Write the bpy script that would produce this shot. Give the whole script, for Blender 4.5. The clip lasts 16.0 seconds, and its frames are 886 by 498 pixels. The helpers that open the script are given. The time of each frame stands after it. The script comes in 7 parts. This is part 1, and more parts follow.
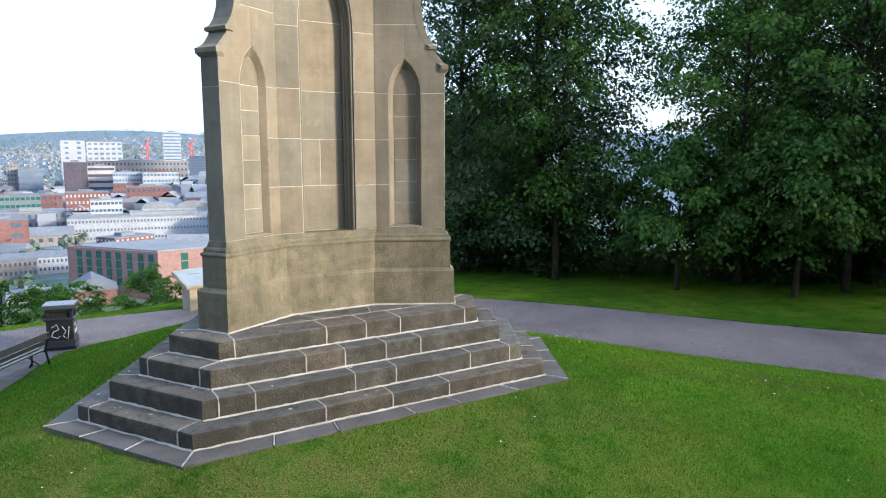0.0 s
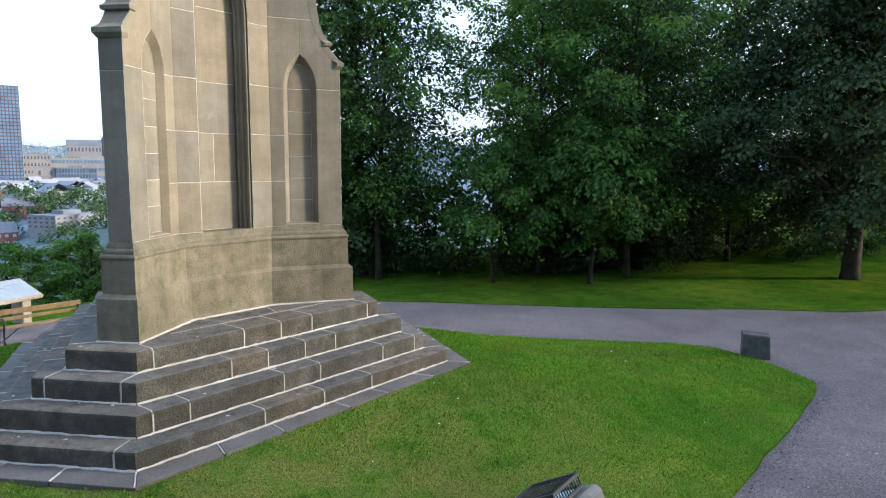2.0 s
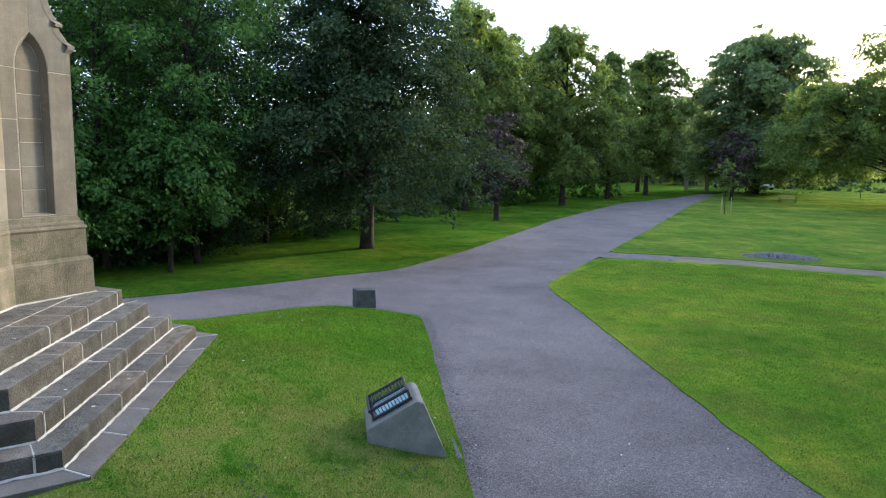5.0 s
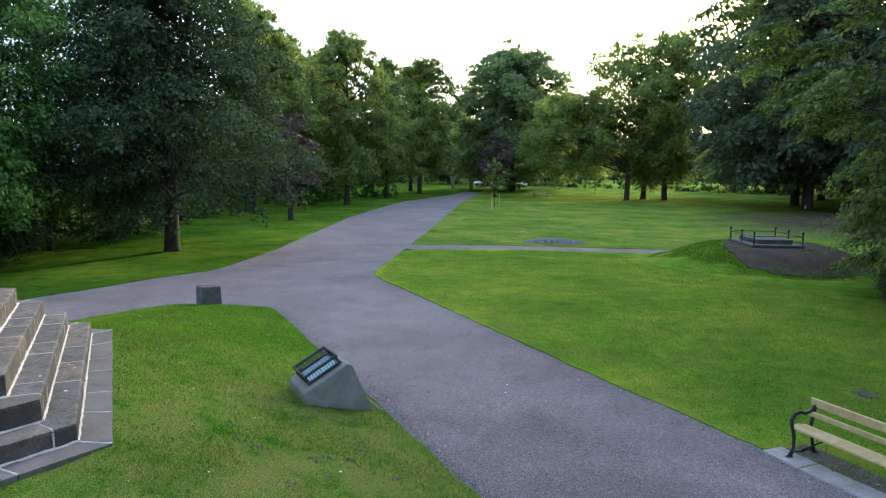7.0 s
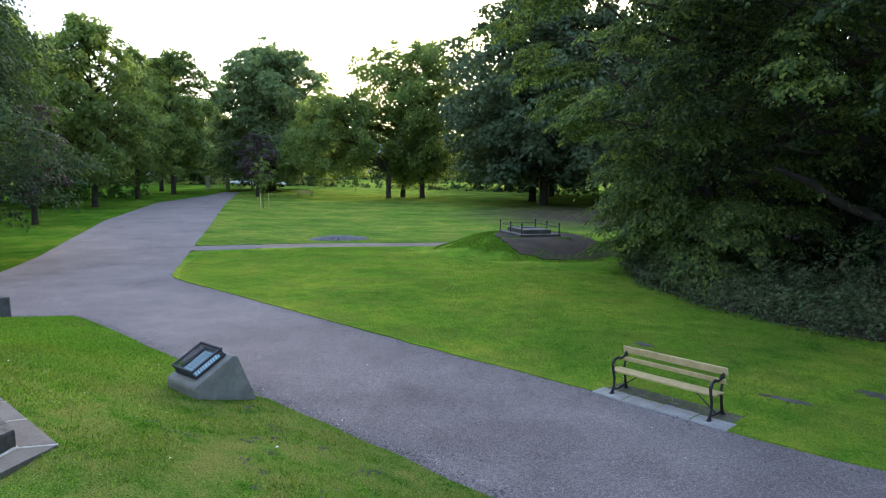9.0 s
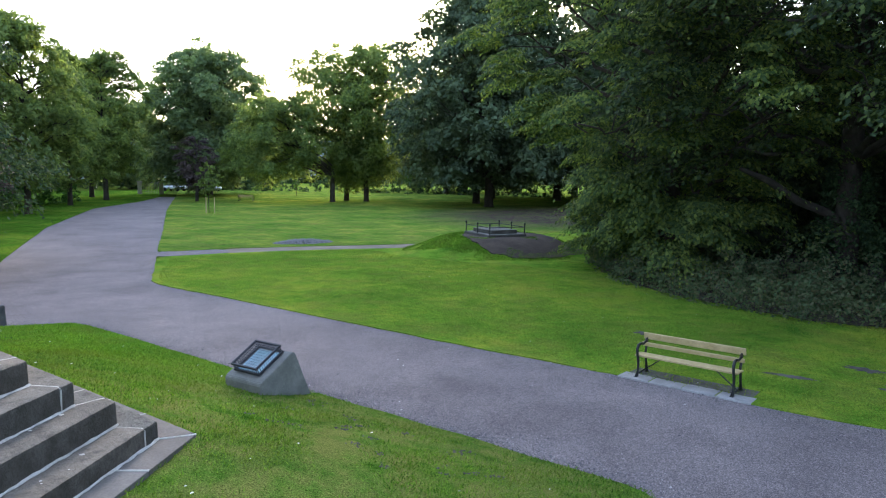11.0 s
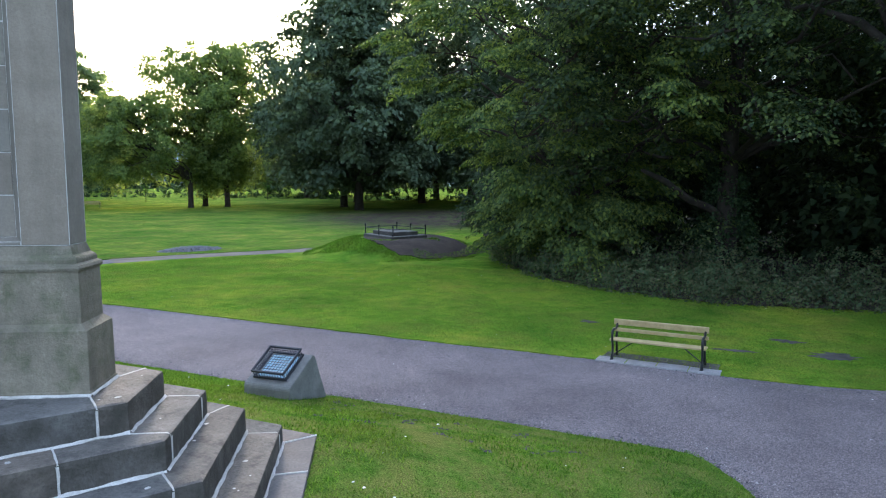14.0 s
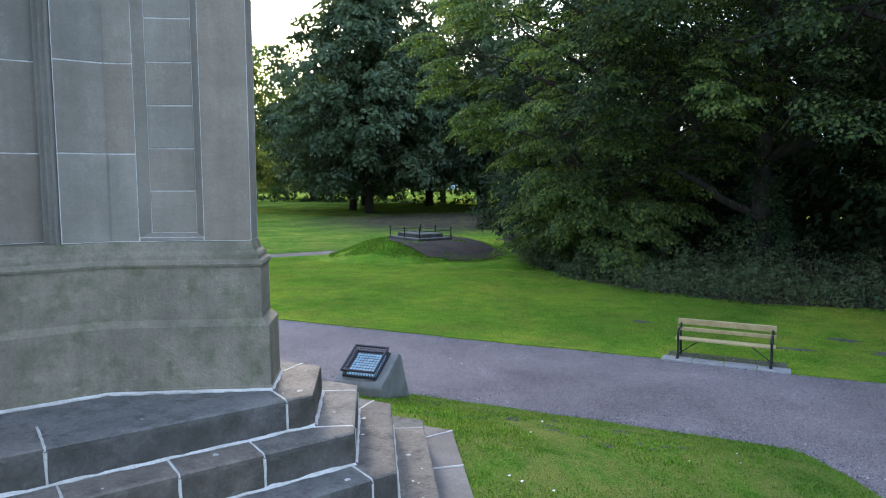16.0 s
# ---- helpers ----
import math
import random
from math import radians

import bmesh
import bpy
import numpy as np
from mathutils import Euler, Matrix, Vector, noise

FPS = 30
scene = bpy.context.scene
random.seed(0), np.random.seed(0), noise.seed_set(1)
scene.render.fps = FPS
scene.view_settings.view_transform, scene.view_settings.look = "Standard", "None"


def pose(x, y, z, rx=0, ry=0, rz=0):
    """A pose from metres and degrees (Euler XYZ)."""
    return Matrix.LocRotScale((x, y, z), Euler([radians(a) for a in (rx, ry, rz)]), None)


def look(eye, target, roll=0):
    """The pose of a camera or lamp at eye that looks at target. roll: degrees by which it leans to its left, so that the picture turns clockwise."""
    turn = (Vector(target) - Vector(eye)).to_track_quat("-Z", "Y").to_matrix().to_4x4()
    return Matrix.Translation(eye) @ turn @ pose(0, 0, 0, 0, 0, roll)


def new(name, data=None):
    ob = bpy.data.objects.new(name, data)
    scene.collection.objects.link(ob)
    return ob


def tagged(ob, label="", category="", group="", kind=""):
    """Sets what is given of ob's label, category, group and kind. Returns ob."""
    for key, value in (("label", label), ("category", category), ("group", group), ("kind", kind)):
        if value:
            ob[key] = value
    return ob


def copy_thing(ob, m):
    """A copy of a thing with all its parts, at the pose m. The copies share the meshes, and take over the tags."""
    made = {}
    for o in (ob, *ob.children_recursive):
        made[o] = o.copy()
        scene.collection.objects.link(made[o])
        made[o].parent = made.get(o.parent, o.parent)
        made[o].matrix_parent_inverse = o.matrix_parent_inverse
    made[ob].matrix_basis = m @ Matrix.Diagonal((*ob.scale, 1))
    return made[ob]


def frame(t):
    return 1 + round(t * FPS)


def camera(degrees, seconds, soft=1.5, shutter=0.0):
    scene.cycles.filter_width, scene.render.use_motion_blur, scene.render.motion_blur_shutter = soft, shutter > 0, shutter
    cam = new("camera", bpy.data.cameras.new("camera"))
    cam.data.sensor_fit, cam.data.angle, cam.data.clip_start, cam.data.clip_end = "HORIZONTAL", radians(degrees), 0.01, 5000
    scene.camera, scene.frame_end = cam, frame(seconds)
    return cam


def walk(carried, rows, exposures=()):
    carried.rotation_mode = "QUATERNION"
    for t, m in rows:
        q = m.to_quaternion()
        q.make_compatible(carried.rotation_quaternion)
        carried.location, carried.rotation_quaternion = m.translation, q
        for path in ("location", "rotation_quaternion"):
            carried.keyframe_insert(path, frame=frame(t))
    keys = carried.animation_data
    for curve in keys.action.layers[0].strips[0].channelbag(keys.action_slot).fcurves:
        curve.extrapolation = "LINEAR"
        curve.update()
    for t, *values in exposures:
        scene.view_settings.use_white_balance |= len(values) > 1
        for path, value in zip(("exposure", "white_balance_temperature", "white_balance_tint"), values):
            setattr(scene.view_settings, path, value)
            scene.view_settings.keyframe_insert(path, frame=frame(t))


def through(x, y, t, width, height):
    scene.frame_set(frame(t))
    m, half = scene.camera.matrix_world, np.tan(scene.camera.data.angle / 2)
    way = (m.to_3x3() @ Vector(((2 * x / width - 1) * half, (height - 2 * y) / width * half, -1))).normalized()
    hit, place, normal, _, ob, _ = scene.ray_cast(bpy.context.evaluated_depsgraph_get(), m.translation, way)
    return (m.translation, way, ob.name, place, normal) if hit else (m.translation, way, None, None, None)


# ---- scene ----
cam = camera(66.0, 16.0, 1.1)
PATH = [
    (0, (0.275, 0.195, 3.437), (1.308, 1.889, 3.18), -0.2),
    (0.5, (-0.089, 0.4, 3.394), (0.958, 2.086, 3.147), 0.1),
    (1, (-0.484, 0.648, 3.431), (0.606, 2.306, 3.179), 0.5),
    (1.5, (-0.974, 0.931, 3.442), (0.482, 2.277, 3.18), 0.8),
    (2, (-1.59, 1.377, 3.287), (-0.045, 2.625, 3.048), 0.2),
    (2.5, (-2.17, 1.848, 3.236), (-0.629, 3.102, 3.006), 0.1),
    (3, (-2.852, 2.439, 3.265), (-1.275, 3.646, 3.029), 0.3),
    (3.5, (-3.421, 2.958, 3.333), (-1.664, 3.88, 3.083), 0.7),
    (4, (-4.12, 3.612, 3.255), (-2.191, 4.08, 3.011), 0.8),
    (4.2, (-4.368, 3.903, 3.25), (-2.406, 4.202, 3.006), 0.8),
    (6.3, (-6.222, 6.736, 3.098), (-4.338, 6.107, 2.86), 0.5),
    (6.5, (-6.3, 6.992, 3.083), (-4.439, 6.3, 2.848), 0.4),
    (7, (-6.412, 7.681, 3.05), (-4.613, 6.838, 2.817), 0.5),
    (7.5, (-6.474, 8.281, 3.033), (-4.739, 7.312, 2.802), 0.6),
    (8, (-6.499, 8.908, 3.033), (-4.92, 7.702, 2.802), 0.6),
    (8.5, (-6.351, 9.491, 3.011), (-4.915, 8.118, 2.781), 0.8),
    (9, (-6.202, 10.085, 2.987), (-4.822, 8.655, 2.761), 0.7),
    (9.5, (-6.016, 10.565, 2.968), (-4.68, 9.093, 2.746), 0.6),
    (11.8, (-4.557, 12.648, 2.921), (-3.494, 10.967, 2.71), 0.3),
    (12, (-4.424, 12.79, 2.917), (-3.431, 11.067, 2.707), 0.3),
    (12.5, (-4.048, 13.142, 2.918), (-3.23, 11.329, 2.706), 0.2),
    (13, (-3.602, 13.444, 2.903), (-2.777, 11.634, 2.694), 0.2),
    (13.5, (-3.225, 13.679, 2.895), (-2.391, 11.873, 2.688), 0.1),
    (14, (-2.808, 13.928, 2.876), (-1.968, 12.125, 2.673), 0.0),
    (14.5, (-2.465, 14.121, 2.868), (-1.618, 12.321, 2.666), -0.0),
    (15, (-2.101, 14.315, 2.846), (-1.261, 12.51, 2.647), -0.1),
    (15.5, (-1.78, 14.479, 2.834), (-0.954, 12.668, 2.638), -0.2),
    (16, (-1.449, 14.643, 2.809), (-0.617, 12.835, 2.616), -0.1),
]
walk(cam, [(t, look(eye, target, roll)) for t, eye, target, roll in PATH], [(0.0, 0.88, 6450, 10), (2.0, 0.9, 6380, 10), (4.0, 1.03, 6230, 10), (6.5, 1.14, 6330, 10), (9.5, 1.27, 6280, 11), (12.0, 1.33, 6200, 13), (16.0, 1.35, 6150, 13)])

# ---- light ----
SUN_AZ, SUN_EL = -51.0, 14.0
world = bpy.data.worlds.new("world")
scene.world = world
world.use_nodes = True
wn, wl = world.node_tree.nodes, world.node_tree.links
bg = wn["Background"]
sky = wn.new("ShaderNodeTexSky")
sky.sky_type = "NISHITA"
sky.sun_disc = False
sky.sun_elevation = radians(SUN_EL)
sky.sun_rotation = radians(90 - SUN_AZ)
sky.air_density, sky.dust_density, sky.ozone_density = 1.0, 3.0, 1.0
wl.new(sky.outputs[0], bg.inputs[0])
bg.inputs[1].default_value = 0.10
# thin white cloud over the whole sky
veil = wn.new("ShaderNodeBackground")
veil.inputs[0].default_value = (0.65, 0.84, 1.2, 1)
veil.inputs[1].default_value = 0.6
both = wn.new("ShaderNodeAddShader")
wl.new(bg.outputs[0], both.inputs[0])
wl.new(veil.outputs[0], both.inputs[1])
wl.new(both.outputs[0], wn["World Output"].inputs[0])

sun_data = bpy.data.lights.new("sun", "SUN")
sun_data.energy, sun_data.angle, sun_data.color = 3.4, radians(7), (1.0, 0.89, 0.73)
sun = new("sun", sun_data)
sun_way = Vector((math.cos(radians(SUN_AZ)) * math.cos(radians(SUN_EL)), math.sin(radians(SUN_AZ)) * math.cos(radians(SUN_EL)), math.sin(radians(SUN_EL))))
sun.matrix_world = look(sun_way * 300, (0, 0, 0))


# ---- materials ----
def material(name, rough=0.8, spec=0.3, metal=0.0):
    m = bpy.data.materials.new(name)
    m.use_nodes = True
    b = m.node_tree.nodes["Principled BSDF"]
    b.inputs["Roughness"].default_value = rough
    b.inputs["Specular IOR Level"].default_value = spec
    b.inputs["Metallic"].default_value = metal
    return m, m.node_tree.nodes, m.node_tree.links, b


def noise_node(n, l, scale, detail=4.0, rough=0.55, vec=None, dim=None):
    t = n.new("ShaderNodeTexNoise")
    t.inputs["Scale"].default_value = scale
    t.inputs["Detail"].default_value = detail
    t.inputs["Roughness"].default_value = rough
    if vec is not None:
        l.new(vec, t.inputs["Vector"])
    return t


def ramp(n, l, fac, stops):
    r = n.new("ShaderNodeValToRGB")
    while len(r.color_ramp.elements) < len(stops):
        r.color_ramp.elements.new(0.5)
    for e, (p, c) in zip(r.color_ramp.elements, stops):
        e.position, e.color = p, (*c, 1)
    l.new(fac, r.inputs[0])
    return r.outputs[0]


def mixed(n, l, a, b, fac, kind="MIX"):
    m = n.new("ShaderNodeMix")
    m.data_type, m.blend_type = "RGBA", kind
    for sock, v in ((m.inputs[6], a), (m.inputs[7], b), (m.inputs[0], fac)):
        if isinstance(v, (tuple, list)):
            sock.default_value = (*v, 1)
        elif isinstance(v, (int, float)):
            sock.default_value = v
        else:
            l.new(v, sock)
    return m.outputs[2]


def bump(n, l, b, height, strength=0.4, dist=0.01):
    k = n.new("ShaderNodeBump")
    k.inputs["Strength"].default_value = strength
    k.inputs["Distance"].default_value = dist
    l.new(height, k.inputs["Height"])
    l.new(k.outputs[0], b.inputs["Normal"])
    return k


def place_of(n, l):
    """World position, so that patterns keep their true size on every object."""
    return n.new("ShaderNodeNewGeometry").outputs["Position"]


def speckled(name, dark, light, big=1.5, fine=40.0, rough=0.85, bumpy=0.4, stain=None, stain_amount=0.5, vary=0.12, relief=0.01, spec=0.25, flake=None, streak=0.0, grit=1.0):
    m, n, l, b = material(name, rough, spec)
    p = place_of(n, l)
    a = noise_node(n, l, big, 5, 0.6, p)
    f = noise_node(n, l, fine, 6, 0.65, p)
    col = ramp(n, l, a.outputs[0], [(0.3, dark), (0.7, light)])
    grain = ramp(n, l, f.outputs[0], [(0.25, (1 - 0.28 * grit,) * 3), (0.75, (1 + 0.2 * grit,) * 3)])
    col = mixed(n, l, col, grain, 1.0, "MULTIPLY")
    if stain:
        s = noise_node(n, l, big * 2.3, 8, 0.7, p)
        mask = ramp(n, l, s.outputs[0], [(0.48, (0, 0, 0)), (0.66, (stain_amount,) * 3)])
        col = mixed(n, l, col, stain, mask)
    if flake:
        k = noise_node(n, l, big * 3.1, 9, 0.75, p)
        mask = ramp(n, l, k.outputs[0], [(0.58, (0, 0, 0)), (0.68, (0.4, 0.4, 0.4))])
        col = mixed(n, l, col, flake, mask)
    if streak:
        # runs of rain down the face, and faint beds of the stone across it
        for stretch, amount in (((7.0, 7.0, 0.45), streak), ((1.4, 1.4, 9.0), streak * 0.5)):
            mp_ = n.new("ShaderNodeMapping")
            mp_.inputs["Scale"].default_value = stretch
            l.new(p, mp_.inputs["Vector"])
            w_ = noise_node(n, l, 1.0, 4, 0.6, mp_.outputs[0])
            col = mixed(n, l, col, ramp(n, l, w_.outputs[0], [(0.3, (1 - amount,) * 3), (0.7, (1 + amount,) * 3)]), 1.0, "MULTIPLY")
    if vary:
        o = n.new("ShaderNodeObjectInfo")
        tone = ramp(n, l, o.outputs["Random"], [(0.0, (1 - vary,) * 3), (0.3, (1.0, 1.0, 1.0)), (0.55, (1 + vary * 0.7, 1 + vary * 0.05, 1 - vary * 0.5)), (0.75, (1 - vary * 0.5, 1 - vary * 0.85, 1 - vary * 1.1)), (1.0, (1 + vary, 1 + vary * 0.95, 1 + vary * 0.8))])
        col = mixed(n, l, col, tone, 1.0, "MULTIPLY")
    l.new(col, b.inputs["Base Color"])
    bump(n, l, b, f.outputs[0], bumpy, relief)
    return m


def painted(name, col, rough=0.45, spec=0.5, metal=0.0, wear=0.15, scale=18.0):
    m, n, l, b = material(name, rough, spec, metal)
    p = place_of(n, l)
    a = noise_node(n, l, scale, 6, 0.65, p)
    dark = tuple(c * (1 - wear) for c in col)
    lite = tuple(min(1, c * (1 + wear)) for c in col)
    l.new(ramp(n, l, a.outputs[0], [(0.3, dark), (0.7, lite)]), b.inputs["Base Color"])
    bump(n, l, b, a.outputs[0], 0.15, 0.003)
    return m


def leaf_material(name, shades, through=0.35, rough=0.65, straw=None):
    m, n, l, b = material(name, rough, 0.15)
    g = n.new("ShaderNodeNewGeometry")
    o = n.new("ShaderNodeObjectInfo")
    add = n.new("ShaderNodeMath")
    add.operation = "MULTIPLY_ADD"
    l.new(o.outputs["Random"], add.inputs[0])
    add.inputs[1].default_value = 0.25
    l.new(g.outputs["Random Per Island"], add.inputs[2])
    k = len(shades)
    col = ramp(n, l, add.outputs[0], [(0.05 + 1.1 * i / (k - 1) * 0.95, s) for i, s in enumerate(shades)])
    big = noise_node(n, l, 0.35, 3, 0.5, g.outputs["Position"])
    tone = ramp(n, l, big.outputs[0], [(0.3, (0.7, 0.75, 0.75)), (0.7, (1.25, 1.22, 1.0))])
    col = mixed(n, l, col, tone, 1.0, "MULTIPLY")
    if straw:
        dry = noise_node(n, l, 0.75, 7, 0.7, g.outputs["Position"])
        mask = ramp(n, l, dry.outputs[0], [(0.46, (0, 0, 0)), (0.68, (0.5, 0.5, 0.5))])
        col = mixed(n, l, col, straw, mask)
    l.new(col, b.inputs["Base Color"])
    tr = n.new("ShaderNodeBsdfTranslucent")
    warm = mixed(n, l, col, (1.25, 1.2, 0.7), 1.0, "MULTIPLY")
    l.new(warm, tr.inputs[0])
    mx = n.new("ShaderNodeMixShader")
    mx.inputs[0].default_value = through
    l.new(b.outputs[0], mx.inputs[1])
    l.new(tr.outputs[0], mx.inputs[2])
    l.new(mx.outputs[0], n["Material Output"].inputs[0])
    return m


STONE = speckled("sandstone", (0.197, 0.182, 0.147), (0.284, 0.263, 0.216), 1.4, 45, 0.9, 0.6, (0.165, 0.152, 0.12), 0.4, 0.15, 0.009, 0.25, (0.36, 0.34, 0.275), 0.09, 0.45)
JOINT = speckled("wall_joint_mortar", (0.5, 0.48, 0.43), (0.7, 0.68, 0.62), 4.0, 60, 0.9, 0.6, (0.2, 0.18, 0.15), 0.5, 0.0, 0.006)
PLINTH = speckled("plinth_sandstone", (0.165, 0.148, 0.108), (0.28, 0.248, 0.18), 2.1, 40, 0.92, 0.9, (0.105, 0.115, 0.06), 0.7, 0.08, 0.014, 0.25, (0.37, 0.345, 0.25), 0.12, 0.6)
STEP = speckled("step_gritstone", (0.14, 0.136, 0.124), (0.225, 0.216, 0.195), 2.6, 30, 0.9, 0.9, (0.06, 0.058, 0.053), 0.65, 0.2, 0.03, 0.25, (0.32, 0.31, 0.26), 0.06)
# riser shade and patchy grime put into the colour of upright faces
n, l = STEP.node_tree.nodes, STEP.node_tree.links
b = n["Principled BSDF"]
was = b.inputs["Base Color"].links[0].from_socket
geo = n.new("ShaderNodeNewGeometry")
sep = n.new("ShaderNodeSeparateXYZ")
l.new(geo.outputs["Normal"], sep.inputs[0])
riser_mottle = noise_node(n, l, 2.6, 6, 0.65, geo.outputs["Position"])
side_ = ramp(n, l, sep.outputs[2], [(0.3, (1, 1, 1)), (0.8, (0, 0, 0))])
cover = ramp(n, l, riser_mottle.outputs[0], [(0.32, (0.9, 0.9, 0.9)), (0.64, (0.35, 0.35, 0.35))])
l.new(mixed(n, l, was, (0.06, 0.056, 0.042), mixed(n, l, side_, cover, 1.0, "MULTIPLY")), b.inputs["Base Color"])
FLAG = speckled("flagstone", (0.124, 0.116, 0.108), (0.21, 0.198, 0.186), 1.3, 35, 0.85, 0.4, (0.08, 0.08, 0.085), 0.4, 0.1, 0.006)
MORTAR = speckled("lime_mortar", (0.44, 0.415, 0.36), (0.68, 0.655, 0.6), 3.0, 60, 0.9, 0.6, (0.3, 0.28, 0.24), 0.4, 0.0, 0.006)
CONCRETE = speckled("cast_concrete", (0.19, 0.195, 0.185), (0.3, 0.305, 0.29), 2.5, 60, 0.85, 0.3, (0.13, 0.14, 0.13), 0.4, 0.05, 0.004)
BLOCK = speckled("dark_block_stone", (0.06, 0.065, 0.07), (0.13, 0.135, 0.14), 4, 50, 0.85, 0.6, (0.16, 0.12, 0.09), 0.5, 0.0, 0.01)
BARK = speckled("bark", (0.025, 0.021, 0.017), (0.075, 0.062, 0.05), 2.5, 14, 0.95, 1.0, (0.04, 0.05, 0.03), 0.4, 0.15, 0.03)
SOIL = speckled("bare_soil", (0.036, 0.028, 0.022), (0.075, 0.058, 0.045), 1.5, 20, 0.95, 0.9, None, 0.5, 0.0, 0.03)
IRON = painted("black_iron", (0.012, 0.013, 0.015), 0.35, 0.5, 0.0, 0.3)
SLATWOOD = speckled("bench_slats", (0.42, 0.33, 0.16), (0.58, 0.47, 0.25), 6, 60, 0.6, 0.15, (0.3, 0.23, 0.12), 0.3, 0.06, 0.002)


# ---- helpers for building ----
def link_mesh(name, me, mat, parent=None, label=""):
    ob = new(name, me)
    if mat is not None and not me.materials:
        me.materials.append(mat)
    if parent is not None:
        ob.parent = parent
    if label:
        ob["label"] = label
    return ob


def part(name, bm, mat, parent=None, label="", smooth=False):
    me = bpy.data.meshes.new(name)
    bmesh.ops.recalc_face_normals(bm, faces=bm.faces[:])
    bm.to_mesh(me)
    bm.free()
    if smooth:
        me.polygons.foreach_set("use_smooth", [True] * len(me.polygons))
    return link_mesh(name, me, mat, parent, label)


def poly_mesh(name, verts, faces, smooth=False):
    me = bpy.data.meshes.new(name)
    me.from_pydata([tuple(v) for v in verts], [], [tuple(f) for f in faces])
    me.update()
    if smooth:
        me.polygons.foreach_set("use_smooth", [True] * len(me.polygons))
    return me


def raw_mesh(name, verts, loops, size):
    """Many like faces of `size` corners each, from arrays."""
    me = bpy.data.meshes.new(name)
    n = len(loops) // size
    me.vertices.add(len(verts))
    me.vertices.foreach_set("co", np.asarray(verts, np.float32).ravel())
    me.loops.add(len(loops))
    me.loops.foreach_set("vertex_index", np.asarray(loops, np.int32))
    me.polygons.add(n)
    me.polygons.foreach_set("loop_start", np.arange(0, n * size, size, dtype=np.int32))
    me.update(calc_edges=True)
    return me


def thing(name, m, label, category, group="", kind=""):
    ob = new(name)
    ob.empty_display_size = 0.2
    ob.matrix_world = m
    return tagged(ob, label, category, group, kind)


def box_bm(bm, x0, x1, y0, y1, z0, z1, bevel=0.0, segments=1):
    vs = [bm.verts.new(p) for p in ((x0, y0, z0), (x1, y0, z0), (x1, y1, z0), (x0, y1, z0), (x0, y0, z1), (x1, y0, z1), (x1, y1, z1), (x0, y1, z1))]
    fs = [bm.faces.new([vs[i] for i in f]) for f in ((3, 2, 1, 0), (4, 5, 6, 7), (0, 1, 5, 4), (1, 2, 6, 5), (2, 3, 7, 6), (3, 0, 4, 7))]
    if bevel:
        edges = list({e for f in fs for e in f.edges})
        bmesh.ops.bevel(bm, geom=edges, offset=bevel, segments=segments, profile=0.6, affect="EDGES")
    return bm


def tube_bm(bm, pts, radii, sides=8, cap=True):
    """A tapering tube along a line of points."""
    pts = [Vector(p) for p in pts]
    rings = []
    for i, p in enumerate(pts):
        d = (pts[min(i + 1, len(pts) - 1)] - pts[max(i - 1, 0)]).normalized()
        a = d.orthogonal().normalized() if i == 0 else (rings_a - d * rings_a.dot(d)).normalized()
        rings_a = a
        b = d.cross(a)
        r = radii[i] if isinstance(radii, (list, tuple)) else radii
        rings.append([bm.verts.new(p + (a * math.cos(k * math.tau / sides) + b * math.sin(k * math.tau / sides)) * r) for k in range(sides)])
    for u, v in zip(rings, rings[1:]):
        for k in range(sides):
            bm.faces.new((u[k], u[(k + 1) % sides], v[(k + 1) % sides], v[k]))
    if cap:
        bm.faces.new(rings[0][::-1])
        bm.faces.new(rings[-1])
    return bm


# ---- the lie of the land ----
MID = (4.387, 11.05)
SPIN = 0.65
RISER, TREAD, Z1 = 0.262, 0.34, 0.274
R1, S1 = 2.778, 3.711
PAVE, PAVE_Z = 0.34, 0.063
LOW = -1.08


def hexagon(r, s):
    """Corners of the six-sided plan: long sides r, short sides s from the middle; local to the monument."""
    out = []
    for k in range(3):
        al, a0, a1 = -90 + 120 * k, -150 + 120 * k, -30 + 120 * k
        for sa in (a0, a1):
            m = np.array([[math.cos(radians(al)), math.sin(radians(al))], [math.cos(radians(sa)), math.sin(radians(sa))]])
            out.append(tuple(np.linalg.solve(m, [r, s])))
    return out


def to_world(p):
    c, s = math.cos(radians(SPIN)), math.sin(radians(SPIN))
    return (MID[0] + c * p[0] - s * p[1], MID[1] + s * p[0] + c * p[1])


APRON = [to_world(p) for p in hexagon(R1 + PAVE, S1 + PAVE)]
ISLAND = [(-2.1, 3.78), (-2.6, 4.4), (-3.2, 5.4), (-3.5, 8.0), (-2.6, 12.0), (-0.6, 15.4), (0.6, 18.2), (1.6, 18.9), (4.0, 19.1), (6.4, 19.0), (9.2, 17.2), (11.5, 13.7),
          (12.4, 11.8), (13.5, 9.7), (14.9, 7.4), (15.2, 6.4), (14.7, 5.2), (13.8, 3.95), (13.2, 3.8)]


